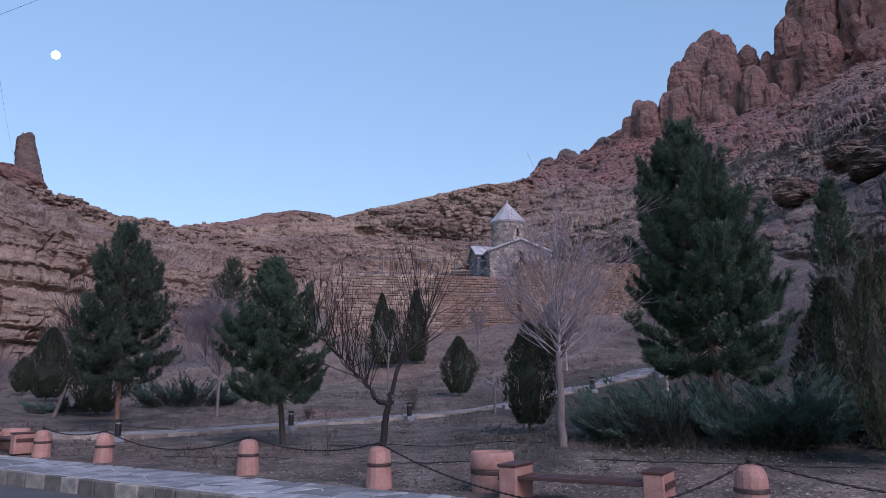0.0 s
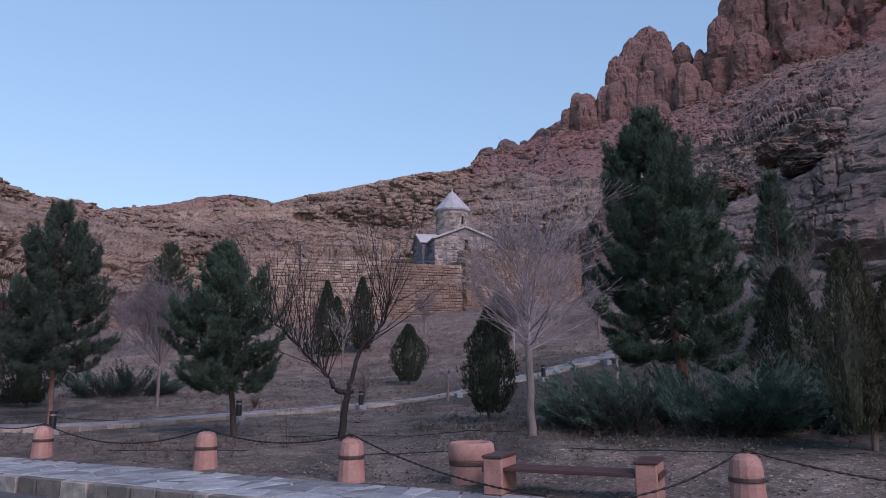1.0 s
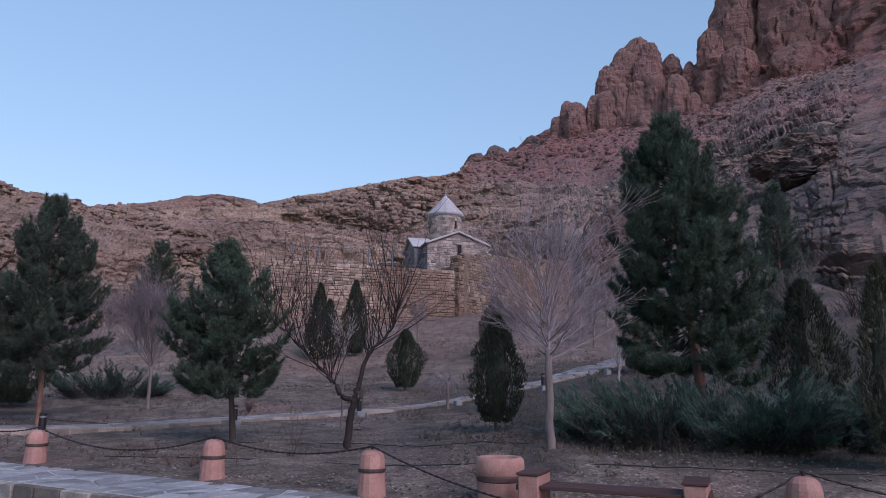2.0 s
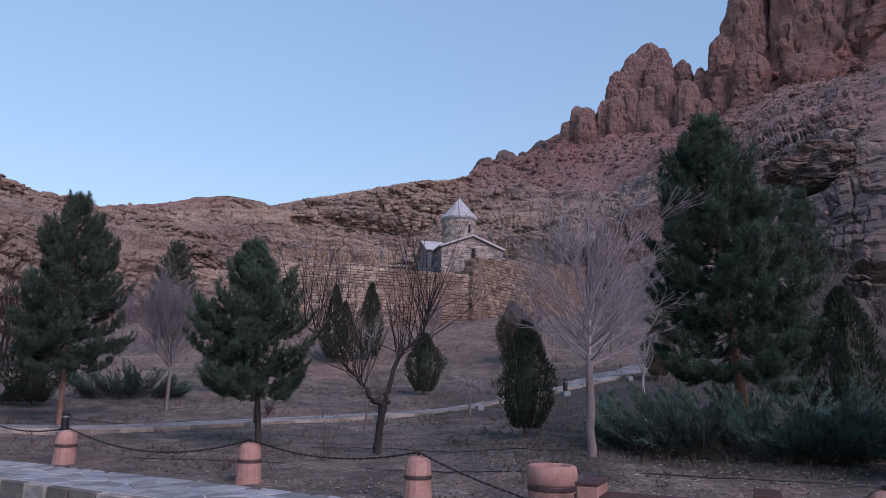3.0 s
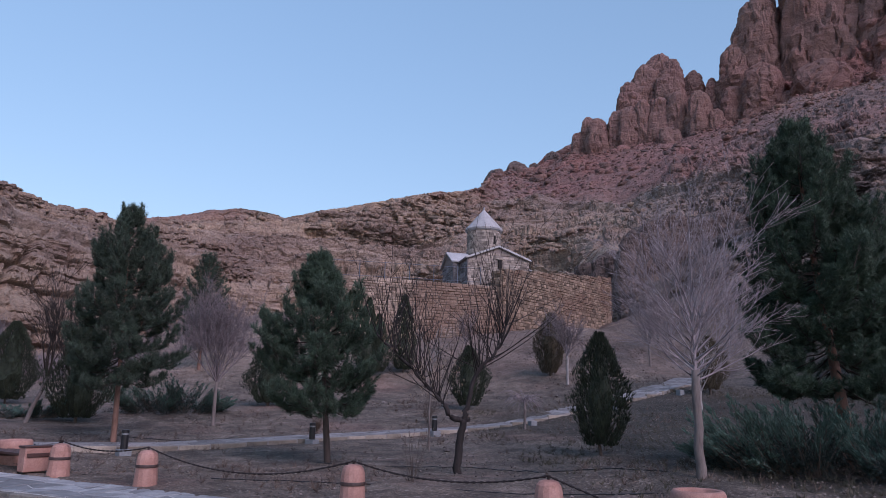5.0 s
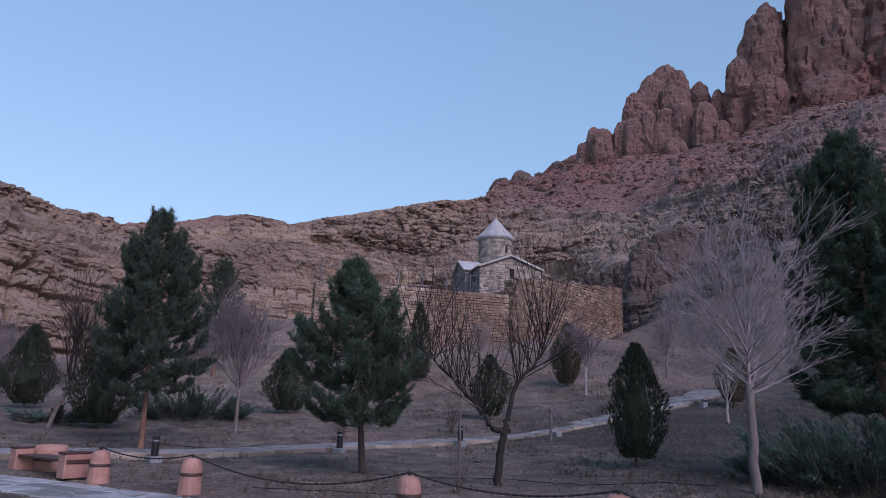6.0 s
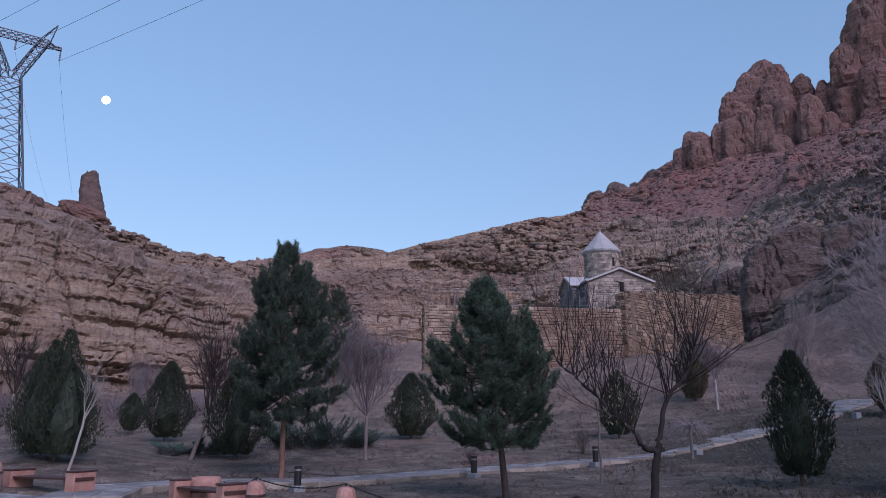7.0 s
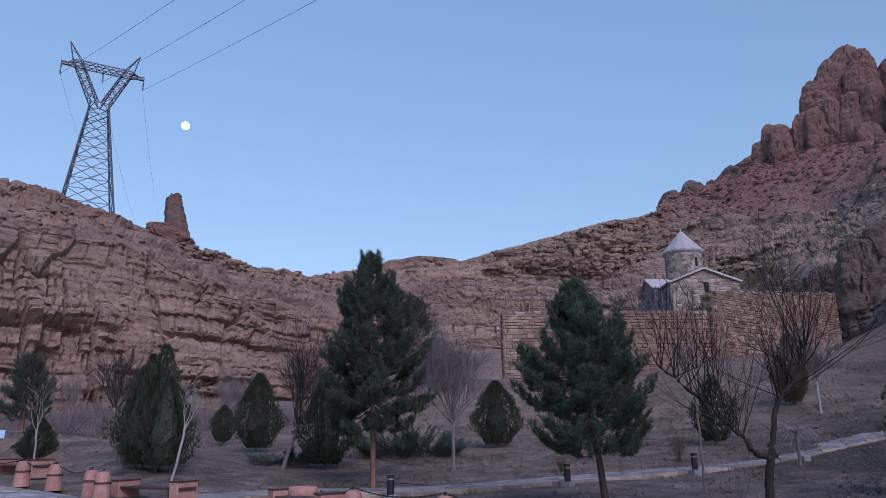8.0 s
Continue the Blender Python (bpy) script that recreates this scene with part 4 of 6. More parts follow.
rail = thing("terrace_railing", (0, 0, 0), "grey metal railing on top of the retaining wall", "railing")
for k in range(8):
    p = Vector(WL).lerp(Vector(WC), 0.02 + k * 0.125)
    x, y, z = p.x - 0.05, p.y + 0.35, 10.2 + 0.035 * k
    bm = block(0.06, 0.06, 1.45, (x, y, z + 0.7), 0.01)
    part("post", bm, STEEL, rail)
    if k < 7:
        q = Vector(WL).lerp(Vector(WC), 0.02 + (k + 1) * 0.125)
        for h in (0.25, 1.35):
            t = Tubes()
            t.tube([Vector((x, y, z + h)), Vector((q.x - 0.05, q.y + 0.35, z + 0.035 + h))], [0.018, 0.018], 6)
            t.object("rail", STEEL, rail)

# chapel: cross-shaped body, drum and cone
chapel = thing("chapel", (9.75, 62.3, 0.2), "small pale stone chapel with a round drum and white conical roof", "chapel", turn=5)


def gabled(name, half, y0, y1, z0, eave, ridge, parent, material):
    """A gabled block along y, as one solid."""
    v = []
    for y in (y0, y1):
        v += [(-half, y, z0), (half, y, z0), (half, y, eave), (0, y, ridge), (-half, y, eave)]
    f = [(0, 1, 2, 3, 4), (9, 8, 7, 6, 5)] + [(k, 5 + k, 5 + (k + 1) % 5, (k + 1) % 5) for k in range(5)]
    return mesh_object(name, v, f, material, parent)


def gable_roof(half, y0, y1, eave, ridge, parent, turn=0.0, over=0.22, thick=0.14):
    slope = math.atan2(ridge - eave, half)
    for s in (-1, 1):
        width = math.hypot(half, ridge - eave) + over
        bm = block(width, y1 - y0 + 2 * over, thick, (0, 0, 0), 0.02)
        mid = (s * (half + over * math.cos(slope)) / 2, (y0 + y1) / 2, (eave - over * math.sin(slope) + ridge) / 2 + thick / 2 + 0.01)
        m = Matrix.Rotation(turn, 4, "Z") @ Matrix.Translation(mid) @ Matrix.Rotation(s * slope, 4, "Y")
        bmesh.ops.transform(bm, matrix=m, verts=bm.verts)
        part("roof_slab", bm, SLAB, parent, "pale stone roof slab")


gabled("nave", 2.7, -4.4, 4.4, 9.5, 12.95, 14.0, chapel, CHAPELCORE)
gable_roof(2.7, -4.4, 4.4, 12.95, 14.0, chapel)
arm = gabled("transept", 2.0, -3.3, 3.3, 9.5, 13.05, 14.1, chapel, CHAPELCORE)
arm.matrix_basis = Matrix.Rotation(math.pi / 2, 4, "Z")
gable_roof(2.0, -3.3, 3.3, 13.05, 14.1, chapel, math.pi / 2)
v, f = masonry((-2.7, -4.4), (2.7, -4.4), 9.6, 9.6, 12.95, 12.95, 0.19, 0.29, 0.05, 11, 0.02, 0.1)
tagged(mesh_object("stone_facing", v, f, CHAPEL_STONE, chapel), "squared pale stone blocks", kind="stuff")
v, f = masonry((-1.9, -4.4), (1.9, -4.4), 12.95, 12.95, 13.2, 13.2, 0.3, 0.5, 0.06, 12, 0.02, 0.1)
v2, f2 = masonry((-1.05, -4.4), (1.05, -4.4), 13.25, 13.25, 13.55, 13.55, 0.3, 0.5, 0.06, 13, 0.02, 0.1)
f += [tuple(i + len(v) for i in q) for q in f2]
tagged(mesh_object("gable_facing", v + v2, f, CHAPEL_STONE, chapel), "squared pale stone blocks of the gable", kind="stuff")
# walls on the shaded side take the stone colour darkened for it
for a, b, sd in (((-2.7, 4.4), (-2.7, 2.0), 14), ((-2.7, -2.0), (-2.7, -4.4), 15), ((-3.3, 2.0), (-3.3, -2.0), 16), ((-3.3, -2.0), (-2.7, -2.0), 17)):
    v, f = masonry(a, b, 9.6, 9.6, 12.95, 12.95, 0.3, 0.5, 0.06, sd, 0.02, 0.1)
    tagged(mesh_object("stone_facing", v, f, SHADED_SIDE_STONE, chapel), "stone blocks of the side wall, greyed for its shade", kind="stuff")
for s in (-1, 1):
    bm = block(0.24, 0.3, 0.16, (0, 0, 0), 0.02)
    bmesh.ops.transform(bm, matrix=Matrix.Diagonal((12.2, 1, 1, 1)), verts=bm.verts)
    sl = math.atan2(1.05, 2.7)
    bmesh.ops.transform(bm, matrix=Matrix.Translation((s * 1.37, -4.5, 13.53)) @ Matrix.Rotation(s * sl, 4, "Y"), verts=bm.verts)
    part("cornice", bm, SLAB, chapel, "pale moulded cornice")
lean = mesh_object("aisle", [(2.6, -2.4, 9.5), (4.7, -2.4, 9.5), (4.7, -2.4, 12.05), (2.6, -2.4, 12.75), (2.6, 3.9, 9.5), (4.7, 3.9, 9.5), (4.7, 3.9, 12.05), (2.6, 3.9, 12.75)], [(0, 1, 2, 3), (7, 6, 5, 4), (0, 4, 5, 1), (1, 5, 6, 2), (2, 6, 7, 3), (3, 7, 4, 0)], CHAPELCORE, chapel)
bm = block(2.35, 6.7, 0.13, (0, 0, 0), 0.02)
bmesh.ops.transform(bm, matrix=Matrix.Translation((3.78, 0.75, 12.46)) @ Matrix.Rotation(math.atan2(0.7, 2.1), 4, "Y"), verts=bm.verts)
part("roof_slab", bm, SLAB, chapel, "pale stone roof slab")
v, f = masonry((2.7, -2.4), (4.7, -2.4), 9.6, 9.6, 12.5, 12.0, 0.25, 0.4, 0.05, 19, 0.02, 0.1)
tagged(mesh_object("stone_facing", v, f, CHAPEL_STONE, chapel), "squared pale stone blocks", kind="stuff")
part("window", block(0.3, 0.3, 0.72, (0.1, -4.42, 12.55), 0.02), HOLE, chapel, "narrow dark window")
part("window_frame", block(0.5, 0.2, 0.1, (0.1, -4.47, 12.97), 0.02), CHAPEL_STONE, chapel)
drum = part("drum", spun([(1.5, 13.2), (1.5, 16.35)], 32), CHAPELCORE, chapel)
rnd = random.Random(5)
v, f = [], []
z = 13.6
while z < 16.2:
    h = rnd.uniform(0.17, 0.23)
    n = 30
    off = rnd.random()
    for k in range(n):
        a0 = 2 * math.pi * (k + off + 0.03) / n
        a1 = 2 * math.pi * (k + off + 0.97) / n
        r = 1.5 + rnd.uniform(0.01, 0.05)
        base = len(v)
        for rr in (1.46, r):
            for aa, zz in ((a0, z + 0.01), (a1, z + 0.01), (a1, z + h - 0.01), (a0, z + h - 0.01)):
                v.append((rr * math.cos(aa), rr * math.sin(aa), zz))
        for q in range(4):
            f.append((base + q, base + (q + 1) % 4, base + 4 + (q + 1) % 4, base + 4 + q))
        f.append((base + 4, base + 5, base + 6, base + 7))
    z += h
tagged(mesh_object("drum_facing", v, f, CHAPEL_STONE, chapel), "curved pale stone blocks of the drum", kind="stuff")
part("cornice", spun([(1.55, 16.25), (1.68, 16.35), (1.7, 16.48), (1.6, 16.5)], 32), SLAB, chapel)
part("cone_roof", spun([(1.74, 16.42), (1.74, 16.5), (0.87, 17.5), (0.12, 18.36), (0.04, 18.42)], 14), SLAB, chapel, "white conical stone roof")
part("finial", spun([(0.06, 18.35), (0.1, 18.45), (0.05, 18.6), (0.09, 18.68), (0.02, 18.75)], 10), SLAB, chapel)
for ang in (-68, 22, 112):
    a = math.radians(ang)
    part("slit_window", block(0.18, 0.25, 0.75, (0, 0, 0), 0.02, m=Matrix.Translation((1.48 * math.cos(a), 1.48 * math.sin(a), 15.35)) @ Matrix.Rotation(a - math.pi / 2, 4, "Z")), HOLE, chapel, "narrow dark slit window")


# ---- ruined tower, boulders, pylon, moon ----
def rough_rock(name, at, size, seed, label, category, group="", red=0.0, squash=0.0, dark=0.0, levels=4, rot=0, tilt=0, freq=1.5):
    bm = bmesh.new()
    bmesh.ops.create_icosphere(bm, subdivisions=levels, radius=1.0)
    co = np.array([v.co[:] for v in bm.verts])
    b1, b2, tone = cells(co * freq + seed * 3.3, seed)
    n = fbm(co * 1.6 + seed * 7, 4, seed) + (0.9 * fbm(co * np.array([5, 5, 9]) + seed, 4, seed + 2) if freq > 2 else 0)
    r = 1 + (0.22 * n + (tone - 0.5) * 0.22 - (1 - smooth(b2 - b1, 0, 0.14)) * 0.16) * (1.5 / freq) ** 0.7
    co = co * r[:, None]
    co = np.sign(co) * np.abs(co) ** (1 - squash)
    for v, c in zip(bm.verts, co * np.array(size)):
        v.co = c
    ob = part(name, bm, ROCK)
    for key, value in (("red", red), ("dark", dark)):
        layer = ob.data.attributes.new(key, "FLOAT", "POINT")
        layer.data.foreach_set("value", np.full(len(co), value, np.float32))
    ob.matrix_basis = pose(*at, 0, tilt, rot)
    return tagged(ob, label, category, group)


def crag_rock(name, spot, depth, seed, label, category, group, red, dark=0.0, levels=4, lean=0.0, squash=0.3, cut=1.0, taper=0.12):
    """A tall weathered rock at a bearing and distance, from its foot to its top, with its half width."""
    az, r, z0, z1, half = spot
    rnd = random.Random(seed)
    bm = bmesh.new()
    bmesh.ops.create_icosphere(bm, subdivisions=levels, radius=1.0)
    co = np.array([v.co[:] for v in bm.verts])
    low = co / np.max(np.abs(co), 1)[:, None]
    form = co * (1 - squash) + low * squash
    form[:, :2] *= 1 - taper * np.clip(form[:, 2:3], -1, 1)
    size = np.array([half, depth, (z1 - z0) * 0.56])
    p = form * size
    q = p + seed * 13.7
    wave = np.stack([fbm(q / 6, 2, seed), fbm(q / 6 + 9, 2, seed + 1), fbm(q / 6 + 18, 2, seed + 2)], 1)
    big = min(half, depth)
    b1, b2, tone = cells((q + wave * 1.5) / np.array([0.75 * big + 1.5, 0.75 * big + 1.5, 1.6 * big + 3]), seed)
    f1, f2, ftone = cells((q + wave) / np.array([2.6, 2.6, 2.0]), seed + 5)
    d = fbm(q / (1.1 * big + 2), 3, seed + 6) * 0.15 * big
    d += ((tone - 0.5) * 0.30 * big - (1 - smooth(b2 - b1, 0, 0.09)) * 0.16 * big) * cut
    d += (ftone - 0.5) * 0.35 - (1 - smooth(f2 - f1, 0, 0.1)) * 0.3 * (ftone > 0.45) + fbm(q / np.array([4, 4, 1.3]), 3, seed + 8) * 0.28 + fbm(q / 1.2, 2, seed + 9) * 0.14
    p = p + co * d[:, None]
    p[:, 0] += lean * (p[:, 2] + size[2])
    for v, c in zip(bm.verts, p):
        v.co = c
    ob = part(name, bm, ROCK)
    for key, value in (("red", red), ("dark", dark)):
        layer = ob.data.attributes.new(key, "FLOAT", "POINT")
        layer.data.foreach_set("value", np.full(len(p), value, np.float32))
    x, y = CENTRE[0] + r * math.sin(radians(az)), CENTRE[1] + r * math.cos(radians(az))
    ob.matrix_basis = pose(x, y, z1 - size[2] * 0.97, 0, 0, -az + rnd.uniform(-12, 12))
    return tagged(ob, label, category, group)


# bearing, distance, foot, top, half width
TOOTH = ((25.9, 293, 112, 147.6, 9.8), (24.8, 289, 112, 142.5, 7.2), (27.0, 289, 112, 143.5, 6.2), (23.7, 286, 110, 134, 5.5), (26.8, 285, 112, 135, 6.2), (28.8, 290, 118, 137.2, 5.0), (30.2, 284, 112, 130.5, 3.4))
RIBS = ((31.7, 284, 108, 143.5, 7.0), (32.4, 286, 110, 154, 6.0), (33.6, 287, 112, 166, 8.8), (37.2, 286, 112, 177.6, 12.0), (39.7, 288, 112, 176.7, 12.5), (42.6, 284, 108, 165.9, 11.0), (45.3, 280, 104, 161.4, 12), (48.4, 275, 98, 155.1, 13.4))
DOMES = ((33.9, 273, 103, 128.0, 7.7), (38.0, 270, 100, 122.6, 10.9), (40.8, 268, 95, 109.1, 10.1), (31.7, 275, 102, 122.1, 5.3), (33.1, 270, 98, 110.9, 4.7), (34.4, 268, 96, 107.3, 4.7), (35.7, 271, 100, 115.0, 4.7))
PILLARS = ((19.4, 283, 96.7, 112.3, 3.6), (20.3, 283, 98.6, 118.9, 3.5), (21.0, 279, 97.7, 115.7, 4.6), (22.5, 279, 98.6, 117.8, 4.1), (23.6, 277, 98.6, 119.2, 4.5), (24.7, 276, 97.7, 120.5, 4.1), (26.0, 275, 98.6, 121.3, 4.6), (26.7, 267, 91.9, 105.0, 4.7), (27.4, 273, 97.7, 121.5, 4.2), (29.1, 269, 92.8, 118.7, 5.4), (30.3, 267, 91.9, 110.6, 3.4), (30.9, 265, 90.9, 104.4, 3.6))
KNOBS = ((12.4, 294, 91, 100.4, 5.2), (14.1, 294, 92, 103.0, 5.2), (15.7, 297, 96, 104, 3.4), (17.2, 298, 103, 109.3, 3.1))
for k, spot in enumerate(TOOTH):
    crag_rock("rock_pillar", spot, spot[4] * 0.75, 201 + k, "tall reddish weathered rock tooth on the ridge", "rock", "rocks of the crag", 0.95, 0.3, 5, 0.03 if k < 3 else 0.0, 0.3, 0.6, 0.3 if k < 3 else 0.15)
for k, spot in enumerate(RIBS):
    crag_rock("rock_buttress", spot, spot[4] * 0.9, 221 + k, "huge rounded red-brown rock buttress of the mountain", "rock", "rocks of the crag", 0.9, 0.36, 5, 0.05, 0.25, 0.8)
for k, spot in enumerate(DOMES):
    crag_rock("rock_dome", spot, spot[4] * 0.8, 241 + k, "rounded red rock bulging at the foot of the mountain wall", "rock", "rocks of the crag", 0.95, 0.26, 5 if k < 2 else 4, 0, 0.2, 0.7)
for k, spot in enumerate(PILLARS):
    crag_rock("rock_pillar", spot, spot[4] * 1.0, 261 + k, "upright reddish rock pillar at the edge of the scree", "rock", "rocks of the crag", 0.9, 0.28, 4, 0, 0.35, 0.7)
for k, spot in enumerate(KNOBS):
    crag_rock("boulder", spot, spot[4], 281 + k, "rounded dark brown boulder on the skyline", "boulder", "boulders on the ridge", 0.25, 1.0, 4, 0, 0.15, 0.6)
crag_rock("boulder", (33.6, 235, 76, 85.9, 6.7), 4.0, 291, "red angular block fallen onto the scree", "boulder", "boulders on the scree", 0.95, 0.0, 4, 0, 0.3, 0.7)
crag_rock("boulder", (33.6, 215, 66, 70.9, 3.0), 2.4, 292, "brown block fallen onto the scree", "boulder", "boulders on the scree", 0.5, 0.2, 3, 0, 0.3, 0.7)
rough_rock("boulder", (-74.6, 133.4, 42.2), (4.7, 2.6, 2.1), 6, "reddish slab of rock leaning beside the ruined tower", "boulder", "boulders by the tower", 0.8, 0.15, 0.15, rot=29, tilt=16)
for spot, sd, lab in (((-33.8, 138, 36.5, 41.8, 5.9), 301, "reddish overhanging slab on the western rim"), ((-39.1, 138, 36, 40.6, 3.4), 302, "brown slab jutting from the western rim"), ((-36.8, 139, 37, 42.3, 3.3), 303, "reddish block on the western rim"), ((-37.7, 128, 31, 35.8, 4.9), 304, "tan bulging rock below the western rim")):
    crag_rock("rock_slab", spot, 3.6, sd, lab, "rock", "slabs on the western rim", 0.6, 0.2, 4, 0, 0.3, 0.9)
rough_rock("boulder", (-78.5, 146, 41.0), (2.6, 2.2, 1.8), 7, "reddish rock below the ruined tower", "boulder", "boulders by the tower", 0.5, 0.1, 0.2)
rough_rock("boulder", (-68.5, 189, 46.4), (1.8, 1.6, 1.9), 8, "small rock standing on the skyline", "boulder", "", 0.4)


for x, y, z, sx, sy, sz, sd, dk, lab in ((38.0, 50.0, 18.6, 3.2, 2.4, 1.3, 11, 0.9, "broad dark slab of rock on the slope"), (44.0, 56.5, 22.8, 2.2, 1.8, 1.3, 12, 0.8, "dark angular boulder on the slope"), (40.5, 51.0, 17.8, 1.5, 1.2, 1.0, 13, 0.0, "tan angular boulder on the slope"), (47.0, 66.0, 25.0, 3.0, 2.4, 1.4, 14, 0.7, "dark flat boulder on the slope"), (53.0, 70.0, 28.5, 2.4, 2.0, 1.6, 15, 0.6, "dark boulder among the slabs"), (35.0, 58.0, 18.5, 1.8, 1.6, 1.0, 16, 0.5, "grey boulder among the slabs")):
    rough_rock("boulder", (x, y, z), (sx, sy, sz), sd, lab, "boulder", "boulders on the slope", 0.2, 0.3, dk, 5, sd * 37, 0, 2.6)


for spot, sd, lab in (((18.2, 96, 11, 17.6, 3.0), 314, "dark broken rock behind the terrace"), ((19.7, 93, 11, 19.6, 3.2), 315, "dark cracked rock behind the terrace"), ((21.3, 88, 10, 19.8, 2.4), 316, "dark leaning rock at the end of the terrace"), ((23.1, 80, 8, 20.9, 2.5), 311, "dark upright cracked rock beside the larger outcrop"), ((26.1, 81, 9, 22.0, 4.3), 312, "massive dark grey cracked rock outcrop"), ((29.9, 81, 10, 22.4, 4.4), 313, "dark grey cracked rock above the bank")):
    crag_rock("rock_outcrop", spot, 3.2, sd, lab, "rock", "dark outcrops behind the wall", 0.0, 0.92, 5, 0.03, 0.45, 0.8, 0.08)


def ruined_tower():
    """A tapering stump of masonry: its western side stands upright, its eastern side has crumbled to a slope."""
    rnd = random.Random(9)
    bm = bmesh.new()
    rings = []
    sides, high = 44, 12.3
    for i in range(37):
        u = i / 36
        z = -4 + (high + 4) * u
        v = max(0.0, z / high)
        left, right = -3.2 - 0.25 * v, 3.5 - 3.6 * v**0.85
        if z > high - 1.0:
            left += 0.9 * (z - high + 1.0)
        mid, half = (left + right) / 2, (right - left) / 2
        deep = 2.9 - 1.0 * v
        ring = []
        for k in range(sides):
            t = 2 * math.pi * k / sides
            c, w = math.cos(t), math.sin(t)
            ring.append(bm.verts.new((mid + half * math.copysign(abs(c) ** 0.6, c), deep * math.copysign(abs(w) ** 0.6, w), z + (rnd.uniform(-0.35, 0.35) if i == 36 else 0))))
        rings.append(ring)
    for p, q in zip(rings, rings[1:]):
        for k in range(sides):
            bm.faces.new((p[k], p[(k + 1) % sides], q[(k + 1) % sides], q[k]))
    bm.faces.new(rings[-1])
    co = np.array([v.co[:] for v in bm.verts])
    b1, b2, tone = cells(co / np.array([0.7, 0.7, 0.42]), 91)
    d = (tone - 0.5) * 0.22 - (1 - smooth(b2 - b1, 0, 0.2)) * 0.12 + 0.16 * fbm(co / 1.5, 3, 92)
    for v, e in zip(bm.verts, d):
        v.co += Vector((v.co.x, v.co.y, 0)).normalized() * e
    ob = part("ruined_tower", bm, island_stone("weathered_brown_masonry", (0.065, 0.045, 0.04), (0.145, 0.098, 0.085), 0.0, 0.8))
    ob.matrix_basis = pose(-80.75, 149.35, 44.2, 0, 0, 28)
    return tagged(ob, "ruined tapering stone watchtower on the cliff edge", "tower")


ruined_tower()


def strut(t, a, b, r):
    t.tube([Vector(a), Vector(b)], [r, r], 4)


def pylon():
    way = Vector((14.8, 10.3, 0)).normalized()
    side = Vector((-way.y, way.x, 0))
    c = Vector((-104.6, 150.1, 0))
    ob = thing("transmission_pylon", tuple(c), "tall grey steel lattice power pylon on the cliff top", "pylon")

    def P(a, b, z):
        p = way * a + side * b
        return Vector((p.x, p.y, z))

    z0, zw, zc = 46.0, 81.6, 91.0
    body = Tubes()
    h0, hw = 6.6, 2.0
    levels = [z0 + (zw - z0) * (1 - (1 - k / 7) ** 1.25) for k in range(8)]
    half = [h0 + (hw - h0) * (z - z0) / (zw - z0) for z in levels]
    for i in range(7):
        za, zb, ha, hb = levels[i], levels[i + 1], half[i], half[i + 1]
        ca = [(-ha, -ha), (ha, -ha), (ha, ha), (-ha, ha)]
        cb = [(-hb, -hb), (hb, -hb), (hb, hb), (-hb, hb)]
        for k in range(4):
            k2 = (k + 1) % 4
            strut(body, P(*ca[k], za), P(*cb[k], zb), 0.22)
            strut(body, P(*ca[k], za), P(*cb[k2], zb), 0.11)
            strut(body, P(*ca[k2], za), P(*cb[k], zb), 0.11)
            strut(body, P(*cb[k], zb), P(*cb[k2], zb), 0.10)
            m0 = (P(*ca[k], za) + P(*ca[k2], za)) / 2
            m1 = (P(*ca[k], za) + P(*cb[k], zb)) / 2
            strut(body, m0, m1, 0.07)
    body.object("lattice_body", STEEL, ob, flat=True)
    for s in (-1, 1):
        arm = Tubes()
        n = 6
        prev = None
        for i in range(n + 1):
            u = i / n
            inner = s * (0.2 + 4.6 * u)
            outer = s * (2.0 + 4.9 * u)
            z = zw + (zc + 1.2 - zw) * u
            dd = 2.0 - 1.2 * u
            ring = [P(inner, -dd, z), P(outer, -dd, z), P(outer, dd, z), P(inner, dd, z)]
            if prev:
                for k in range(4):
                    strut(arm, prev[k], ring[k], 0.16)
                    strut(arm, prev[k], ring[(k + 1) % 4], 0.09)
                    strut(arm, ring[k], ring[(k + 1) % 4], 0.08)
            prev = ring
        tip = P(s * 8.0, 0, zc + 6.2)
        for q in prev:
            strut(arm, q, tip, 0.12)
        for k in range(4):
            strut(arm, (prev[k] + tip) / 2, (prev[(k + 1) % 4] + tip) / 2, 0.07)
        arm.object("arm", STEEL, ob, flat=True)
    beam = Tubes()
    prev = None
    n = 12
    for i in range(n + 1):
        a = -9.4 + 18.8 * i / n
        taper = 1 if abs(a) < 7 else 0.35
        ring = [P(a, -0.8 * taper, zc - 0.2), P(a, 0.8 * taper, zc - 0.2), P(a, 0.8 * taper, zc + 1.3 * taper), P(a, -0.8 * taper, zc + 1.3 * taper)]
        if prev:
            for k in range(4):
                strut(beam, prev[k], ring[k], 0.14)
                strut(beam, prev[k], ring[(k + 1) % 4], 0.08)
                strut(beam, ring[k], ring[(k + 1) % 4], 0.07)
        prev = ring
    beam.object("crossarm", STEEL, ob, flat=True)
    ends = []
    for a in (-9.3, 0.0, 9.3):
        ins = Tubes()
        pts = [P(a, 0, zc - 0.2 - 0.25 * k) for k in range(12)]
        ins.tube(pts, [0.22 if k % 2 else 0.1 for k in range(12)], 8)
        ins.object("insulator", STEEL, ob, "dark insulator string")
        ends.append(c + pts[-1])
    return ends, [c + P(s * 8.0, 0, zc + 6.2) for s in (-1, 1)]


wire_ends, peaks = pylon()


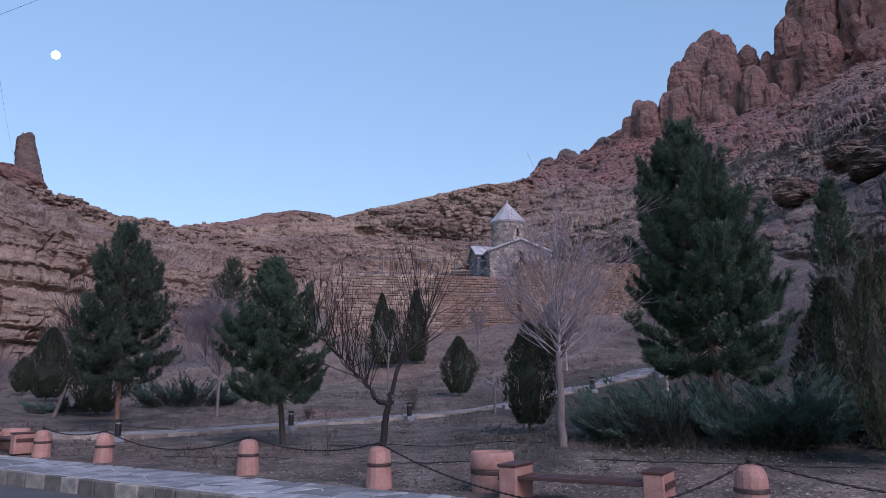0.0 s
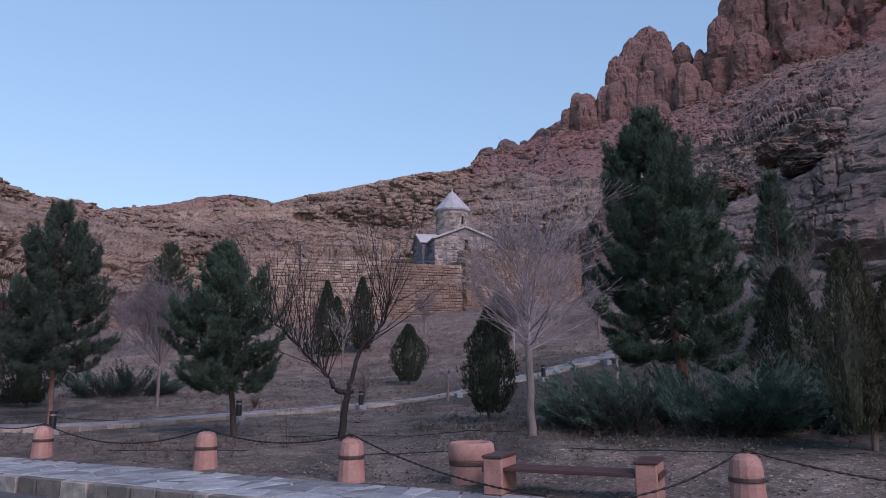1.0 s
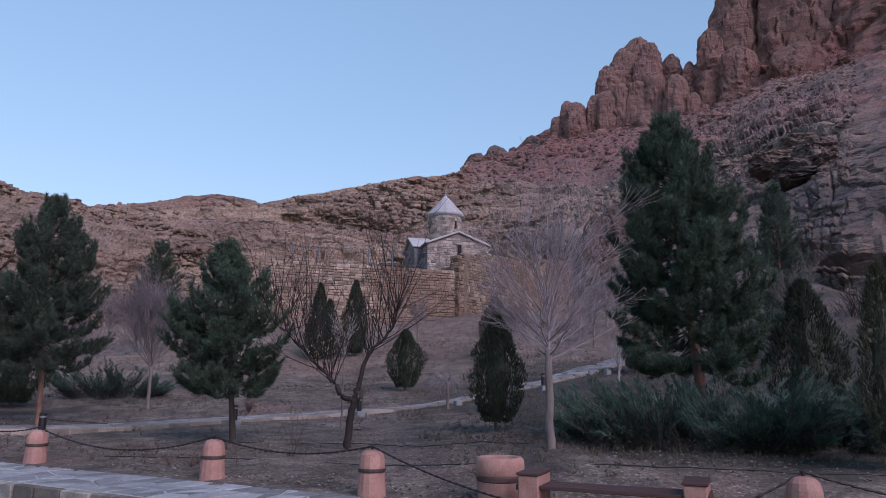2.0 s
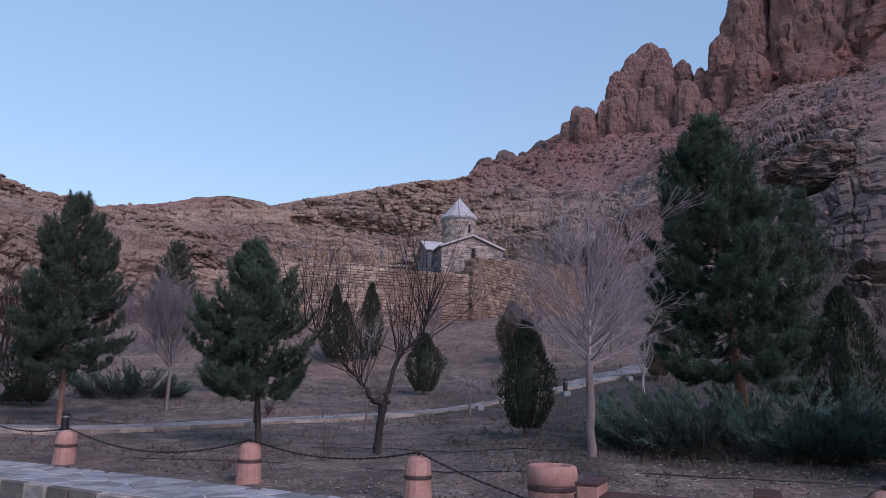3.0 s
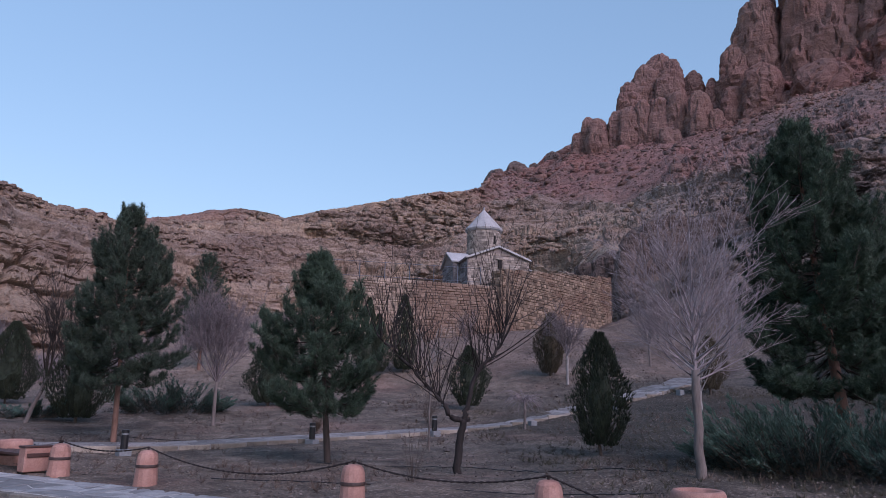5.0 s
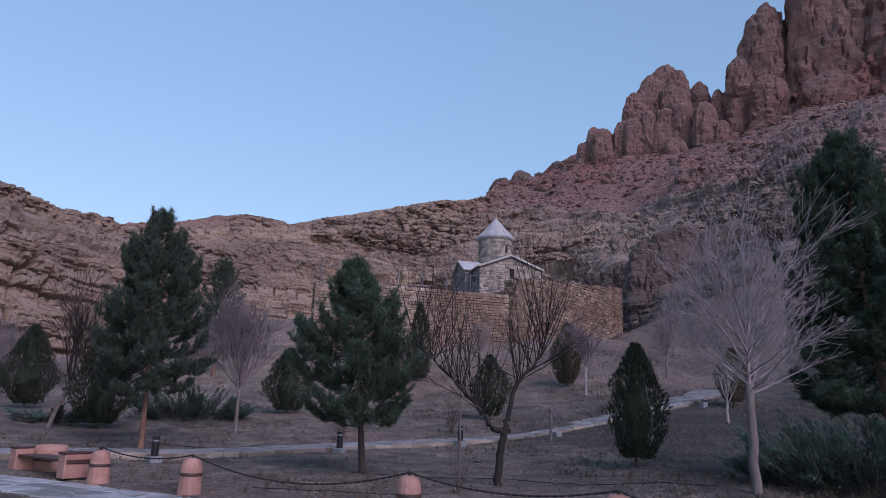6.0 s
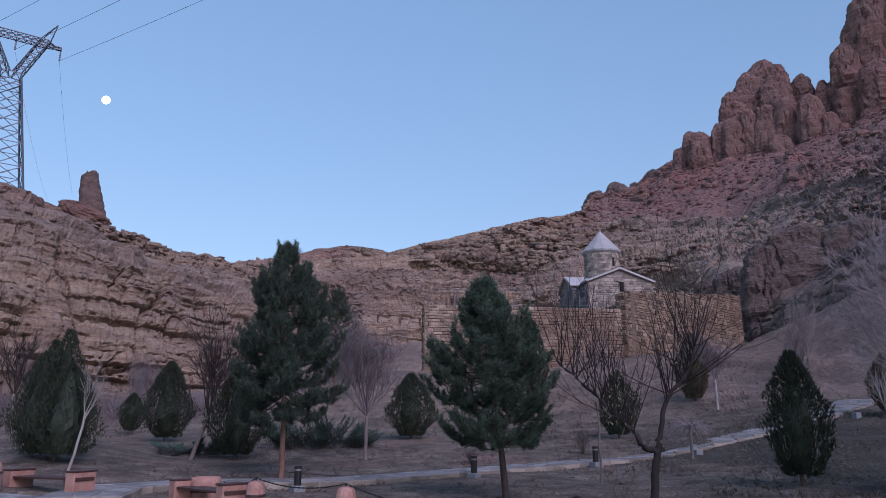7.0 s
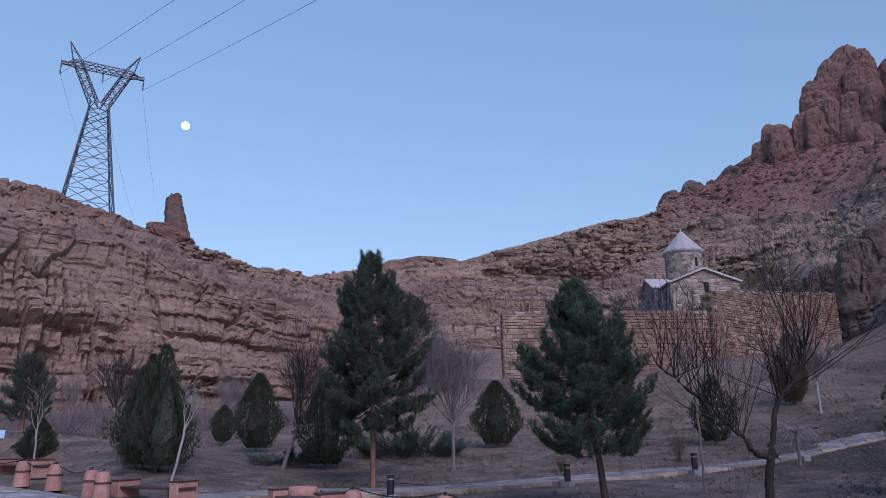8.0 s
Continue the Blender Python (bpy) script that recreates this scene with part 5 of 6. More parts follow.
def wire(a, b, sag, r=0.04):
    t = Tubes()
    pts = []
    for k in range(41):
        u = k / 40
        p = Vector(a).lerp(Vector(b), u)
        p.z -= sag * 4 * u * (1 - u)
        pts.append(p)
    t.tube(pts, [r] * 41, 4)
    ob = t.object("power_cable", STEEL, None)
    tagged(ob, "thin dark power cable running out from the pylon", "cable", "power cables")


for a, (bx, by) in zip(wire_ends, ((-74.2, 117.5), (-60.9, 119.1), (-47.5, 120.8))):
    d = Vector((bx - a.x, by - a.y, 86.5 - a.z))
    wire(a, a + d * 5.5, 6.0)
    wire(a, (CENTRE[0] - 0.482 * 430 + (a.x + 104.6) * 0.9, CENTRE[1] + 0.876 * 430 + (a.y - 150.1) * 0.9, 112.0), 15.0, 0.025)


def moon():
    k = Mat("moonlit_surface", 1.0)
    n = k.noise(0.06, 4)
    c = k.ramp(n, (0.35, (0.86, 0.86, 0.84)), (0.6, (1.0, 0.99, 0.96)))
    k.links.new(c, k.bsdf.inputs["Emission Color"])
    k.bsdf.inputs["Emission Strength"].default_value = 1.6
    k.colour((0.2, 0.2, 0.2))
    bm = bmesh.new()
    bmesh.ops.create_uvsphere(bm, u_segments=32, v_segments=20, radius=19)
    ob = part("moon", bm, k.m, flat=False)
    ob.matrix_basis = pose(-1566.6, 3000, 1486.6)
    tagged(ob, "bright round full moon in the evening sky", "moon")


moon()

sign = thing("small_sign", (-23.0, 25.75, ground_at(-23.0, 25.75)), "small pale blue sign board on a thin post", "sign", turn=30)
part("post", spun([(0.03, -0.1), (0.03, 1.1)], 8), STEEL, sign)
part("board", block(0.42, 0.03, 0.3, (0, -0.04, 1.1), 0.01, m=Matrix.Rotation(-0.25, 4, "X")), plain("pale_blue_board", (0.25, 0.45, 0.62), 0.5), sign, "pale blue board")

# ---- plants ----
def leaf_material(name, low, high, rough=0.7):
    k = Mat(name, rough)
    c = k.ramp(k.island(), (0.0, low), (1.0, high))
    c = k.mix(0.5, c, k.ramp(k.noise(1.4, 3), (0.3, (0.25,) * 3), (0.7, (0.75,) * 3)), "OVERLAY")
    c = k.mix(0.4, c, k.ramp(k.noise(6.0, 3), (0.35, (0.2,) * 3), (0.65, (0.8,) * 3)), "OVERLAY")
    return k.colour(c)


def bark_material(name, low, high, scale=9.0):
    k = Mat(name, 0.9).local()
    n = k.noise(scale, 6, 0.65, (1, 1, 0.25))
    k.bump(n, 0.9, 0.02)
    return k.colour(k.ramp(n, (0.32, low), (0.68, high)))


PINE_LEAF = leaf_material("pine_needles", (0.024, 0.042, 0.030), (0.062, 0.094, 0.063))
PINE_FRESH = leaf_material("pine_needles_fresh", (0.026, 0.051, 0.034), (0.066, 0.108, 0.067))
CYPRESS_LEAF = leaf_material("cypress_scales", (0.010, 0.018, 0.010), (0.034, 0.047, 0.024))
THUJA_LEAF = leaf_material("dry_thuja_scales", (0.022, 0.028, 0.014), (0.062, 0.064, 0.032))
BROWN_LEAF = leaf_material("browned_cypress_scales", (0.045, 0.040, 0.026), (0.095, 0.075, 0.045))
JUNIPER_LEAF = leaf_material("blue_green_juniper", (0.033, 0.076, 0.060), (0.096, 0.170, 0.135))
# darker copy of the juniper green; shade low inside the shrub is in its colour
JUNIPER_DARK = leaf_material("shaded_juniper_sprays", (0.013, 0.024, 0.021), (0.040, 0.062, 0.052))
DRY_LEAF = leaf_material("dry_pale_leaves", (0.16, 0.12, 0.08), (0.36, 0.30, 0.22))
PINE_BARK = bark_material("reddish_pine_bark", (0.10, 0.055, 0.04), (0.24, 0.135, 0.10))
DARK_BARK = bark_material("dark_bark", (0.022, 0.016, 0.014), (0.055, 0.042, 0.036))
GREY_BARK = bark_material("smooth_grey_bark", (0.10, 0.083, 0.078), (0.20, 0.172, 0.16))
TWIG = bark_material("purple_grey_twigs", (0.19, 0.160, 0.168), (0.35, 0.302, 0.312))
PURPLE_TWIG = bark_material("dull_purple_twigs", (0.125, 0.103, 0.107), (0.235, 0.2, 0.206))
PALE_BARK = bark_material("whitish_bark", (0.20, 0.183, 0.175), (0.36, 0.335, 0.32))
FRUIT_BARK = bark_material("blackish_fruit_bark", (0.010, 0.008, 0.008), (0.036, 0.028, 0.027))
STEM = bark_material("brown_stems", (0.07, 0.05, 0.04), (0.13, 0.10, 0.08))


def soup(name, tris, material, parent, label=""):
    """A mesh of loose triangles from an array (n, 3, 3)."""
    me = bpy.data.meshes.new(name)
    n = len(tris)
    me.vertices.add(n * 3)
    me.vertices.foreach_set("co", tris.reshape(-1).astype(np.float32))
    me.loops.add(n * 3)
    me.loops.foreach_set("vertex_index", np.arange(n * 3))
    me.polygons.add(n)
    me.polygons.foreach_set("loop_start", np.arange(0, n * 3, 3))
    me.update(calc_edges=True)
    me.materials.append(material)
    ob = new(name, me)
    ob.parent = parent
    if label:
        tagged(ob, label)
    return ob


def unit(a):
    return a / (np.linalg.norm(a, axis=-1, keepdims=True) + 1e-9)


def blades(points, ways, each, spread, length, width, rng, lift=0.0):
    """Thin pointed blades: each of them at every point, within a cone around its way."""
    p = np.repeat(points, each, 0)
    w = np.repeat(unit(ways), each, 0)
    d = unit(w + rng.normal(0, spread, p.shape) + np.array([0, 0, lift]))
    side = unit(np.cross(d, rng.normal(0, 1, p.shape)))
    ln = length * rng.uniform(0.6, 1.25, (len(p), 1))
    s = p + d * ln * rng.uniform(0.0, 0.25, (len(p), 1))
    a = s - side * width / 2
    b = s + side * width / 2
    c = s + d * ln
    return np.stack([a, b, c], 1)


def shoots_of_needles(starts, ways, each, long, needle, width, rng):
    """Brush-like shoots: needles along a short line, pointing forwards and outwards."""
    p = np.repeat(starts, each, 0)
    w = np.repeat(unit(ways), each, 0)
    s = rng.uniform(0, 1, (len(p), 1))
    p = p + w * s * long
    d = unit(w * (0.55 + 0.5 * s) + unit(rng.normal(0, 1, p.shape)) * 0.75)
    side = unit(np.cross(d, rng.normal(0, 1, p.shape)))
    ln = needle * rng.uniform(0.65, 1.2, (len(p), 1))
    return np.stack([p - side * width / 2, p + side * width / 2, p + d * ln], 1)


def pine(at, height, bare, shape, seed, label, lean=(0, 0), dense=1.0, leaf=PINE_LEAF, bark=PINE_BARK, trunk_r=0.1, lobes=(), plumes=(), group="pine trees", needles=24):
    """A pine. shape: (share of the crown's height, reach in metres); lobes: bearing, gain, from, to; plumes: upright side leaders as bearing, distance, foot, top."""
    rng = np.random.default_rng(seed)
    rnd = random.Random(seed)
    ob = thing("pine_tree", at, label, "tree", group)
    t = Tubes()

    def axis(z):
        u = z / height
        return Vector((lean[0] * u + 0.05 * math.sin(3 * u + seed), lean[1] * u + 0.05 * math.cos(4 * u + seed), z))

    zs = [-0.15 + (height + 0.1) * k / 14 for k in range(15)]
    t.tube([axis(z) for z in zs], [max(0.010, trunk_r * (1 - 0.93 * max(z, 0) / height)) for z in zs], 9)
    t.object("trunk", bark, ob)
    branch = Tubes()
    starts, ways = [], []

    def shoot(p, way, long):
        """A side shoot that turns up at its end, clothed with needles."""
        way = way.normalized()
        mid = p + way * long * 0.55
        tip = mid + (way + Vector((0, 0, 0.75))).normalized() * long * 0.5
        branch.tube([p, mid, tip], [0.005, 0.004, 0.003], 3)
        for k in range(max(3, int(long * 17 * dense))):
            s = 0.15 + 0.85 * rnd.random() ** 0.8
            a, b, f = (p, mid, s / 0.55) if s < 0.55 else (mid, tip, (s - 0.55) / 0.45)
            starts.append(a.lerp(b, f) + Vector((rnd.gauss(0, 0.025), rnd.gauss(0, 0.025), rnd.gauss(0, 0.02))))
            ways.append((b - a).normalized() + Vector((rnd.gauss(0, 0.3), rnd.gauss(0, 0.3), rnd.uniform(0, 0.35))))

    z = bare
    while z < height - 0.25:
        u = (z - bare) / (height - bare)
        reach = float(np.interp(u, [q[0] for q in shape], [q[1] for q in shape]))
        whorl = rnd.uniform(0.84, 1.08)
        turn = rnd.uniform(0, 6.283)
        count = rnd.randint(5, 7)
        for k in range(count):
            ang = turn + 2 * math.pi * (k + rnd.uniform(-0.3, 0.3)) / count
            ln = max(0.12, reach * whorl * rnd.uniform(0.62, 1.08))
            rise = -0.22 + 0.8 * u + rnd.uniform(-0.14, 0.14)
            for la, gain, a, b in lobes:
                d = (ang - la + math.pi) % (2 * math.pi) - math.pi
                if a < u < b:
                    g = gain * math.exp(-((d / 0.55) ** 2))
                    ln *= 1 + g
                    rise += 0.12 * max(g, 0)
            out = Vector((math.cos(ang), math.sin(ang), 0))
            aside = Vector((-out.y, out.x, 0))
            p0 = axis(z + rnd.uniform(-0.1, 0.1))
            pts = [p0]
            for q in range(1, 7):
                s = q / 6
                pts.append(p0 + out * ln * s * (1 - 0.1 * s * s) + Vector((0, 0, ln * (rise * s - 0.16 * math.sin(2.6 * s) + (0.12 + 0.3 * u) * s**3))) + Vector((rnd.uniform(-1, 1), rnd.uniform(-1, 1), rnd.uniform(-1, 1))) * 0.025 * ln)
            branch.tube(pts, [0.006 + 0.016 * (1 - q / 6) * min(1.0, ln / 1.5) for q in range(7)], 4)
            n = max(4, int(5 + 9 * ln))
            for j in range(n):
                s = 0.22 + 0.78 * ((j + rnd.random()) / n) ** 0.8
                q = min(int(s * 6), 5)
                p = pts[q].lerp(pts[q + 1], min(s * 6 - q, 1))
                w = (pts[q + 1] - pts[q]).normalized()
                hand = 1 if j % 2 else -1
                shoot(p, w * 0.8 + aside * hand * rnd.uniform(0.35, 1.1) + Vector((0, 0, rnd.uniform(-0.15, 0.6))), (0.14 + 0.22 * ln**0.5 * (1.15 - 0.6 * s)) * rnd.uniform(0.7, 1.3))
            shoot(pts[-1], pts[-1] - pts[-2] + Vector((0, 0, 0.05)), 0.22)
        z += rnd.uniform(0.20, 0.30)
    leaders = [(axis(height - 1.0), axis(height))]
    for ang, r, za, zb in plumes:
        foot = axis(za) + Vector((math.cos(ang) * r * 0.75, math.sin(ang) * r * 0.75, 0))
        leaders.append((foot, axis(zb) + Vector((math.cos(ang) * r, math.sin(ang) * r, 0))))
    for n, (a, b) in enumerate(leaders):
        ln = (b - a).length
        branch.tube([a, a.lerp(b, 0.5), b], [0.014, 0.009, 0.004], 4)
        for k in range(int((20 if n == 0 else 34) * ln)):
            s = rnd.random()
            ang = rnd.uniform(0, 6.283)
            shoot(a.lerp(b, s), Vector((math.cos(ang), math.sin(ang), 0.9 + 0.9 * s)), ((0.25 if n == 0 else 0.46) * (1 - s) + (0.07 if n == 0 else 0.12)) * rnd.uniform(0.7, 1.2))
        shoot(b - Vector((0, 0, 0.08)), Vector((0, 0, 1)), 0.22)
    branch.object("crown_wood", DARK_BARK, ob)
    soup("crown", shoots_of_needles(np.array(starts), np.array(ways), needles, 0.10, 0.115, 0.0085 * (26 / needles) ** 0.8, rng), leaf, ob)
    return ob


def cypress(at, height, radius, seed, label, leaf=CYPRESS_LEAF, pear=0.35, foot=0.16, loose=1.0, lobes=1, group="cypress trees", fine=1.0):
    """A dense evergreen whose widest part lies at the given share of its height."""
    rng = np.random.default_rng(seed)
    rnd = random.Random(seed)
    ob = thing("cypress_tree", at, label, "tree", group)
    t = Tubes()
    for k in range(3):
        a = rnd.uniform(0, 6.3)
        e = Vector((math.cos(a) * 0.12, math.sin(a) * 0.12, foot + 0.5))
        t.tube([Vector((0, 0, -0.1)), e * 0.5, e], [0.05, 0.035, 0.02], 6)
    t.object("trunk", STEM, ob)
    heads = [(0.0, 0.0, 1.0)] + [(rnd.uniform(-0.62, 0.62) * radius, rnd.uniform(-0.62, 0.62) * radius, rnd.uniform(0.6, 0.96)) for _ in range(lobes - 1)]
    pts, ways = [], []
    core_v, core_f = [], []
    for hx, hy, hs in heads:
        h = height * hs
        r0 = radius * (1.0 if lobes == 1 else 0.54)
        n = int(4300 * fine * radius * h / 2.5 / lobes ** 0.8)
        u = rng.uniform(0, 1, n)

        def profile(u):
            low = 0.34 + 0.66 * np.clip(u / pear, 0, 1) ** 0.75
            high = np.clip((1 - u) / (1 - pear), 0, 1) ** 0.8
            return np.minimum(low, high) * 0.95 + 0.05

        ang = rng.uniform(0, 2 * np.pi, n)
        bump = 1 + 0.30 * vnoise(np.stack([np.cos(ang) * 2.2, np.sin(ang) * 2.2, u * h * 2.2], 1) + seed * 5.1, seed) + 0.10 * vnoise(np.stack([np.cos(ang) * 5, np.sin(ang) * 5, u * h * 5], 1) + seed * 3.1, seed + 1)
        r = r0 * profile(u) * bump * np.sqrt(rng.uniform(0.5, 1.2, n))
        p = np.stack([hx + r * np.cos(ang), hy + r * np.sin(ang), foot + u * (h - foot)], 1)
        pts.append(p)
        ways.append(np.stack([np.cos(ang) * 0.5, np.sin(ang) * 0.5, np.full(n, 1.0)], 1))
        base = len(core_v)
        for i in range(13):
            uu = i / 12
            rr = float(r0 * profile(np.array([uu]))[0]) * 0.45
            for s in range(12):
                a = 2 * math.pi * s / 12
                j = 1 + rnd.uniform(-0.14, 0.14)
                core_v.append((hx + rr * math.cos(a) * j, hy + rr * math.sin(a) * j, foot + 0.06 + uu * (h - foot) * 0.93))
        for i in range(12):
            for s in range(12):
                s2 = (s + 1) % 12
                core_f.append((base + i * 12 + s, base + i * 12 + s2, base + i * 12 + 12 + s2, base + i * 12 + 12 + s))
    tris = blades(np.concatenate(pts), np.concatenate(ways), 4, 0.34 * loose, 0.11 / fine**0.5, 0.020 / fine**0.5, rng, 0.25)
    soup("crown", tris, leaf, ob)
    mesh_object("inner_crown", core_v, core_f, leaf, ob)
    return ob


def juniper(at, rx, ry, height, seed, label, stems=260, turn=0.0):
    rng = np.random.default_rng(seed)
    rnd = random.Random(seed)
    ob = thing("juniper_shrub", at, label, "shrub", "juniper shrubs", turn)
    t = Tubes()
    pts, ways, inner, inner_ways = [], [], [], []
    for n in range(stems):
        if n % 8 == 0:
            # a new plume: its stems share one foot, one way and one height
            ang0 = rnd.uniform(0, 6.283)
            skirt = n % 24 == 0
            s00 = rnd.uniform(0.7, 0.95) if skirt else rnd.random() ** 0.5 * 0.85
            way0 = Vector((math.cos(ang0) * rnd.uniform(0.3, 1) + rnd.gauss(0, 0.45), math.sin(ang0) * rnd.uniform(0.3, 1) + rnd.gauss(0, 0.45), 0)).normalized()
            tall = height * (rnd.uniform(0.3, 0.6) if skirt else rnd.uniform(0.6, 1.25) * (1.05 - 0.4 * s00 * s00))
            reach = rnd.uniform(0.5, 1.0)
        s0 = s00 + rnd.gauss(0, 0.035)
        b = Vector((math.cos(ang0) * rx * s0 + rnd.gauss(0, 0.08), math.sin(ang0) * ry * s0 + rnd.gauss(0, 0.08), 0.0))
        out = (way0 + Vector((rnd.gauss(0, 0.28), rnd.gauss(0, 0.28), 0))).normalized()
        hh = tall * rnd.uniform(0.6, 1.05)
        ln = reach * rnd.uniform(0.7, 1.1)
        line = [b, b + out * ln * 0.4 + Vector((0, 0, hh * 0.40)), b + out * ln * 0.8 + Vector((0, 0, hh * 0.74)), b + out * ln * 1.1 + Vector((0, 0, hh))]
        t.tube(line, [0.010, 0.008, 0.006, 0.003], 4)
        for q in range(44):
            s = 0.06 + 0.94 * rnd.random() ** 0.8
            k = min(int(s * 3), 2)
            p = line[k].lerp(line[k + 1], s * 3 - k)
            wide = 0.10 * (1.15 - s)
            w = (line[k + 1] - line[k]).normalized()
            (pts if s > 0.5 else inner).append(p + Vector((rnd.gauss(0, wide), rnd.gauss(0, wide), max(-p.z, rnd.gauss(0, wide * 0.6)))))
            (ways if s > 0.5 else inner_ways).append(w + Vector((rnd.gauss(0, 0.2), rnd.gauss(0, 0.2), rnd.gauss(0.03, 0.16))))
    t.object("stem_wood", STEM, ob)
    foliage = soup("foliage", blades(np.array(pts), np.array(ways), 9, 0.17, 0.095, 0.0085, rng, 0.05), JUNIPER_LEAF, ob)
    # the lower half of every stem gets the green darkened for shade
    soup("inner_foliage", blades(np.array(inner), np.array(inner_ways), 5, 0.45, 0.10, 0.015, rng, 0.0), JUNIPER_DARK, ob, "inner sprays coloured darker for the shade within the shrub")
    return ob


def grow(t, p, way, length, radius, level, rnd, up=0.25, wild=0.16, kids=(5, 7), shrink=0.62, spread=0.7, thin=0.0035):
    n = 5 if level > 1 else 4
    pts, rad = [Vector(p)], [radius]
    d = Vector(way).normalized()
    for k in range(n):
        d = (d + Vector((rnd.gauss(0, wild), rnd.gauss(0, wild), rnd.gauss(0, wild * 0.6) + up * 0.35))).normalized()
        pts.append(pts[-1] + d * length / n)
        rad.append(max(thin * 0.8, radius * (1 - 0.72 * (k + 1) / n)))
    t.tube(pts, rad, 6 if level > 2 else (4 if level > 1 else 3))
    if level <= 0:
        return
    for _ in range(rnd.randint(*kids)):
        s = rnd.uniform(0.22, 0.98)
        k = min(int(s * n), n - 1)
        q = pts[k].lerp(pts[k + 1], s * n - k)
        base = (pts[k + 1] - pts[k]).normalized()
        side = base.orthogonal()
        side.rotate(Matrix.Rotation(rnd.uniform(0, 6.283), 3, base))
        w = base + side * rnd.uniform(0.45, 1.0) * spread
        grow(t, q, w, length * shrink * rnd.uniform(0.7, 1.25), max(thin, rad[k] * 0.55), level - 1, rnd, up, wild, kids, shrink, spread, thin)


def bare_tree(at, fork, limbs, limb_long, seed, label, bark=GREY_BARK, twig=PURPLE_TWIG, trunk_r=0.07, fan=0.75, level=3, up=0.25, kids=(5, 7), lean=(0, 0), group="bare trees", thin=0.0035, shrink=0.62):
    rnd = random.Random(seed)
    ob = thing("bare_tree", at, label, "tree", group)
    t = Tubes()
    top = Vector((lean[0], lean[1], fork))
    pts = [Vector((0, 0, -0.12)).lerp(top, k / 6) + Vector((rnd.gauss(0, 0.012), rnd.gauss(0, 0.012), 0)) for k in range(7)]
    t.tube(pts, [trunk_r * (1.15 if k == 0 else 1 - 0.05 * k) for k in range(7)], 9)
    t.object("trunk", bark, ob)
    crown = Tubes()
    for k in range(limbs):
        a = 2 * math.pi * (k + rnd.uniform(-0.3, 0.3)) / limbs
        f = fan * rnd.uniform(0.35, 1.15) if k % 3 else fan * 0.25
        grow(crown, pts[-1] - Vector((0, 0, rnd.uniform(0, 0.25) * fork * 0.4)), Vector((math.cos(a) * f, math.sin(a) * f, 1)), limb_long * rnd.uniform(0.8, 1.15), trunk_r * 0.42, level, rnd, up, 0.13, kids, shrink, 0.62, thin)
    crown.object("crown", twig, ob)
    return ob


def fan_tree(at, label):
    """A straight stem whose limbs open like a broom, the low ones almost level."""
    rnd = random.Random(41)
    ob = thing("bare_tree", at, label, "tree", "bare trees")
    t = Tubes()
    stem = [Vector((0.015 * math.sin(2.3 * k), 0.012 * math.cos(3 * k), -0.12 + 0.32 * k)) for k in range(7)]
    t.tube(stem, [0.10, 0.082, 0.076, 0.072, 0.07, 0.068, 0.066], 10)
    t.object("trunk", GREY_BARK, ob)
    crown = Tubes()
    top = stem[-1]
    lead = [top + Vector((rnd.gauss(0, 0.02), rnd.gauss(0, 0.02), 0.42 * k)) for k in range(7)]
    crown.tube(lead, [0.034, 0.026, 0.021, 0.017, 0.012, 0.008, 0.005], 6)
    for n in range(34):
        u = n / 33
        z = 1.62 + 1.15 * u
        a = n * 2.39996 + rnd.uniform(-0.25, 0.25)
        k = max(0.0, (z - top.z) / 0.42)
        p = lead[int(k)].lerp(lead[min(int(k) + 1, 6)], k - int(k)) if z > top.z else Vector((top.x, top.y, z))
        slope = 0.42 + 1.5 * u * u + rnd.uniform(-0.08, 0.3)
        grow(crown, p, Vector((math.cos(a), math.sin(a), slope)), (1.3 + 0.5 * u) * rnd.uniform(0.82, 1.12), 0.020 - 0.006 * u, 2, rnd, 0.17, 0.085, (6, 8), 0.48, 0.6, 0.0043)
    for n in range(9):
        grow(crown, lead[rnd.randint(3, 5)], Vector((rnd.gauss(0, 0.25), rnd.gauss(0, 0.25), 1)), rnd.uniform(0.9, 1.5), 0.009, 1, rnd, 0.2, 0.06, (4, 7), 0.45, 0.5, 0.004)
    crown.object("crown", TWIG, ob)
    return ob


def on(x, y, dz=0.0):
    return (x, y, ground_at(x, y) + dz)


# pines
pine(on(-8.87, 22.2), 6.7, 1.85, ((0, 1.45), (0.1, 1.8), (0.3, 1.72), (0.55, 1.25), (0.75, 0.66), (0.88, 0.3), (1, 0.06)), 1, "tall dark green pine with a slim reddish trunk", dense=1.35, trunk_r=0.085, lean=(-0.1, 0), lobes=((0.0, 0.14, 0.02, 0.6),), plumes=((0.1, 1.15, 4.2, 5.35), (0.3, 0.7, 4.9, 6.05), (-2.6, 0.75, 4.7, 5.6)))
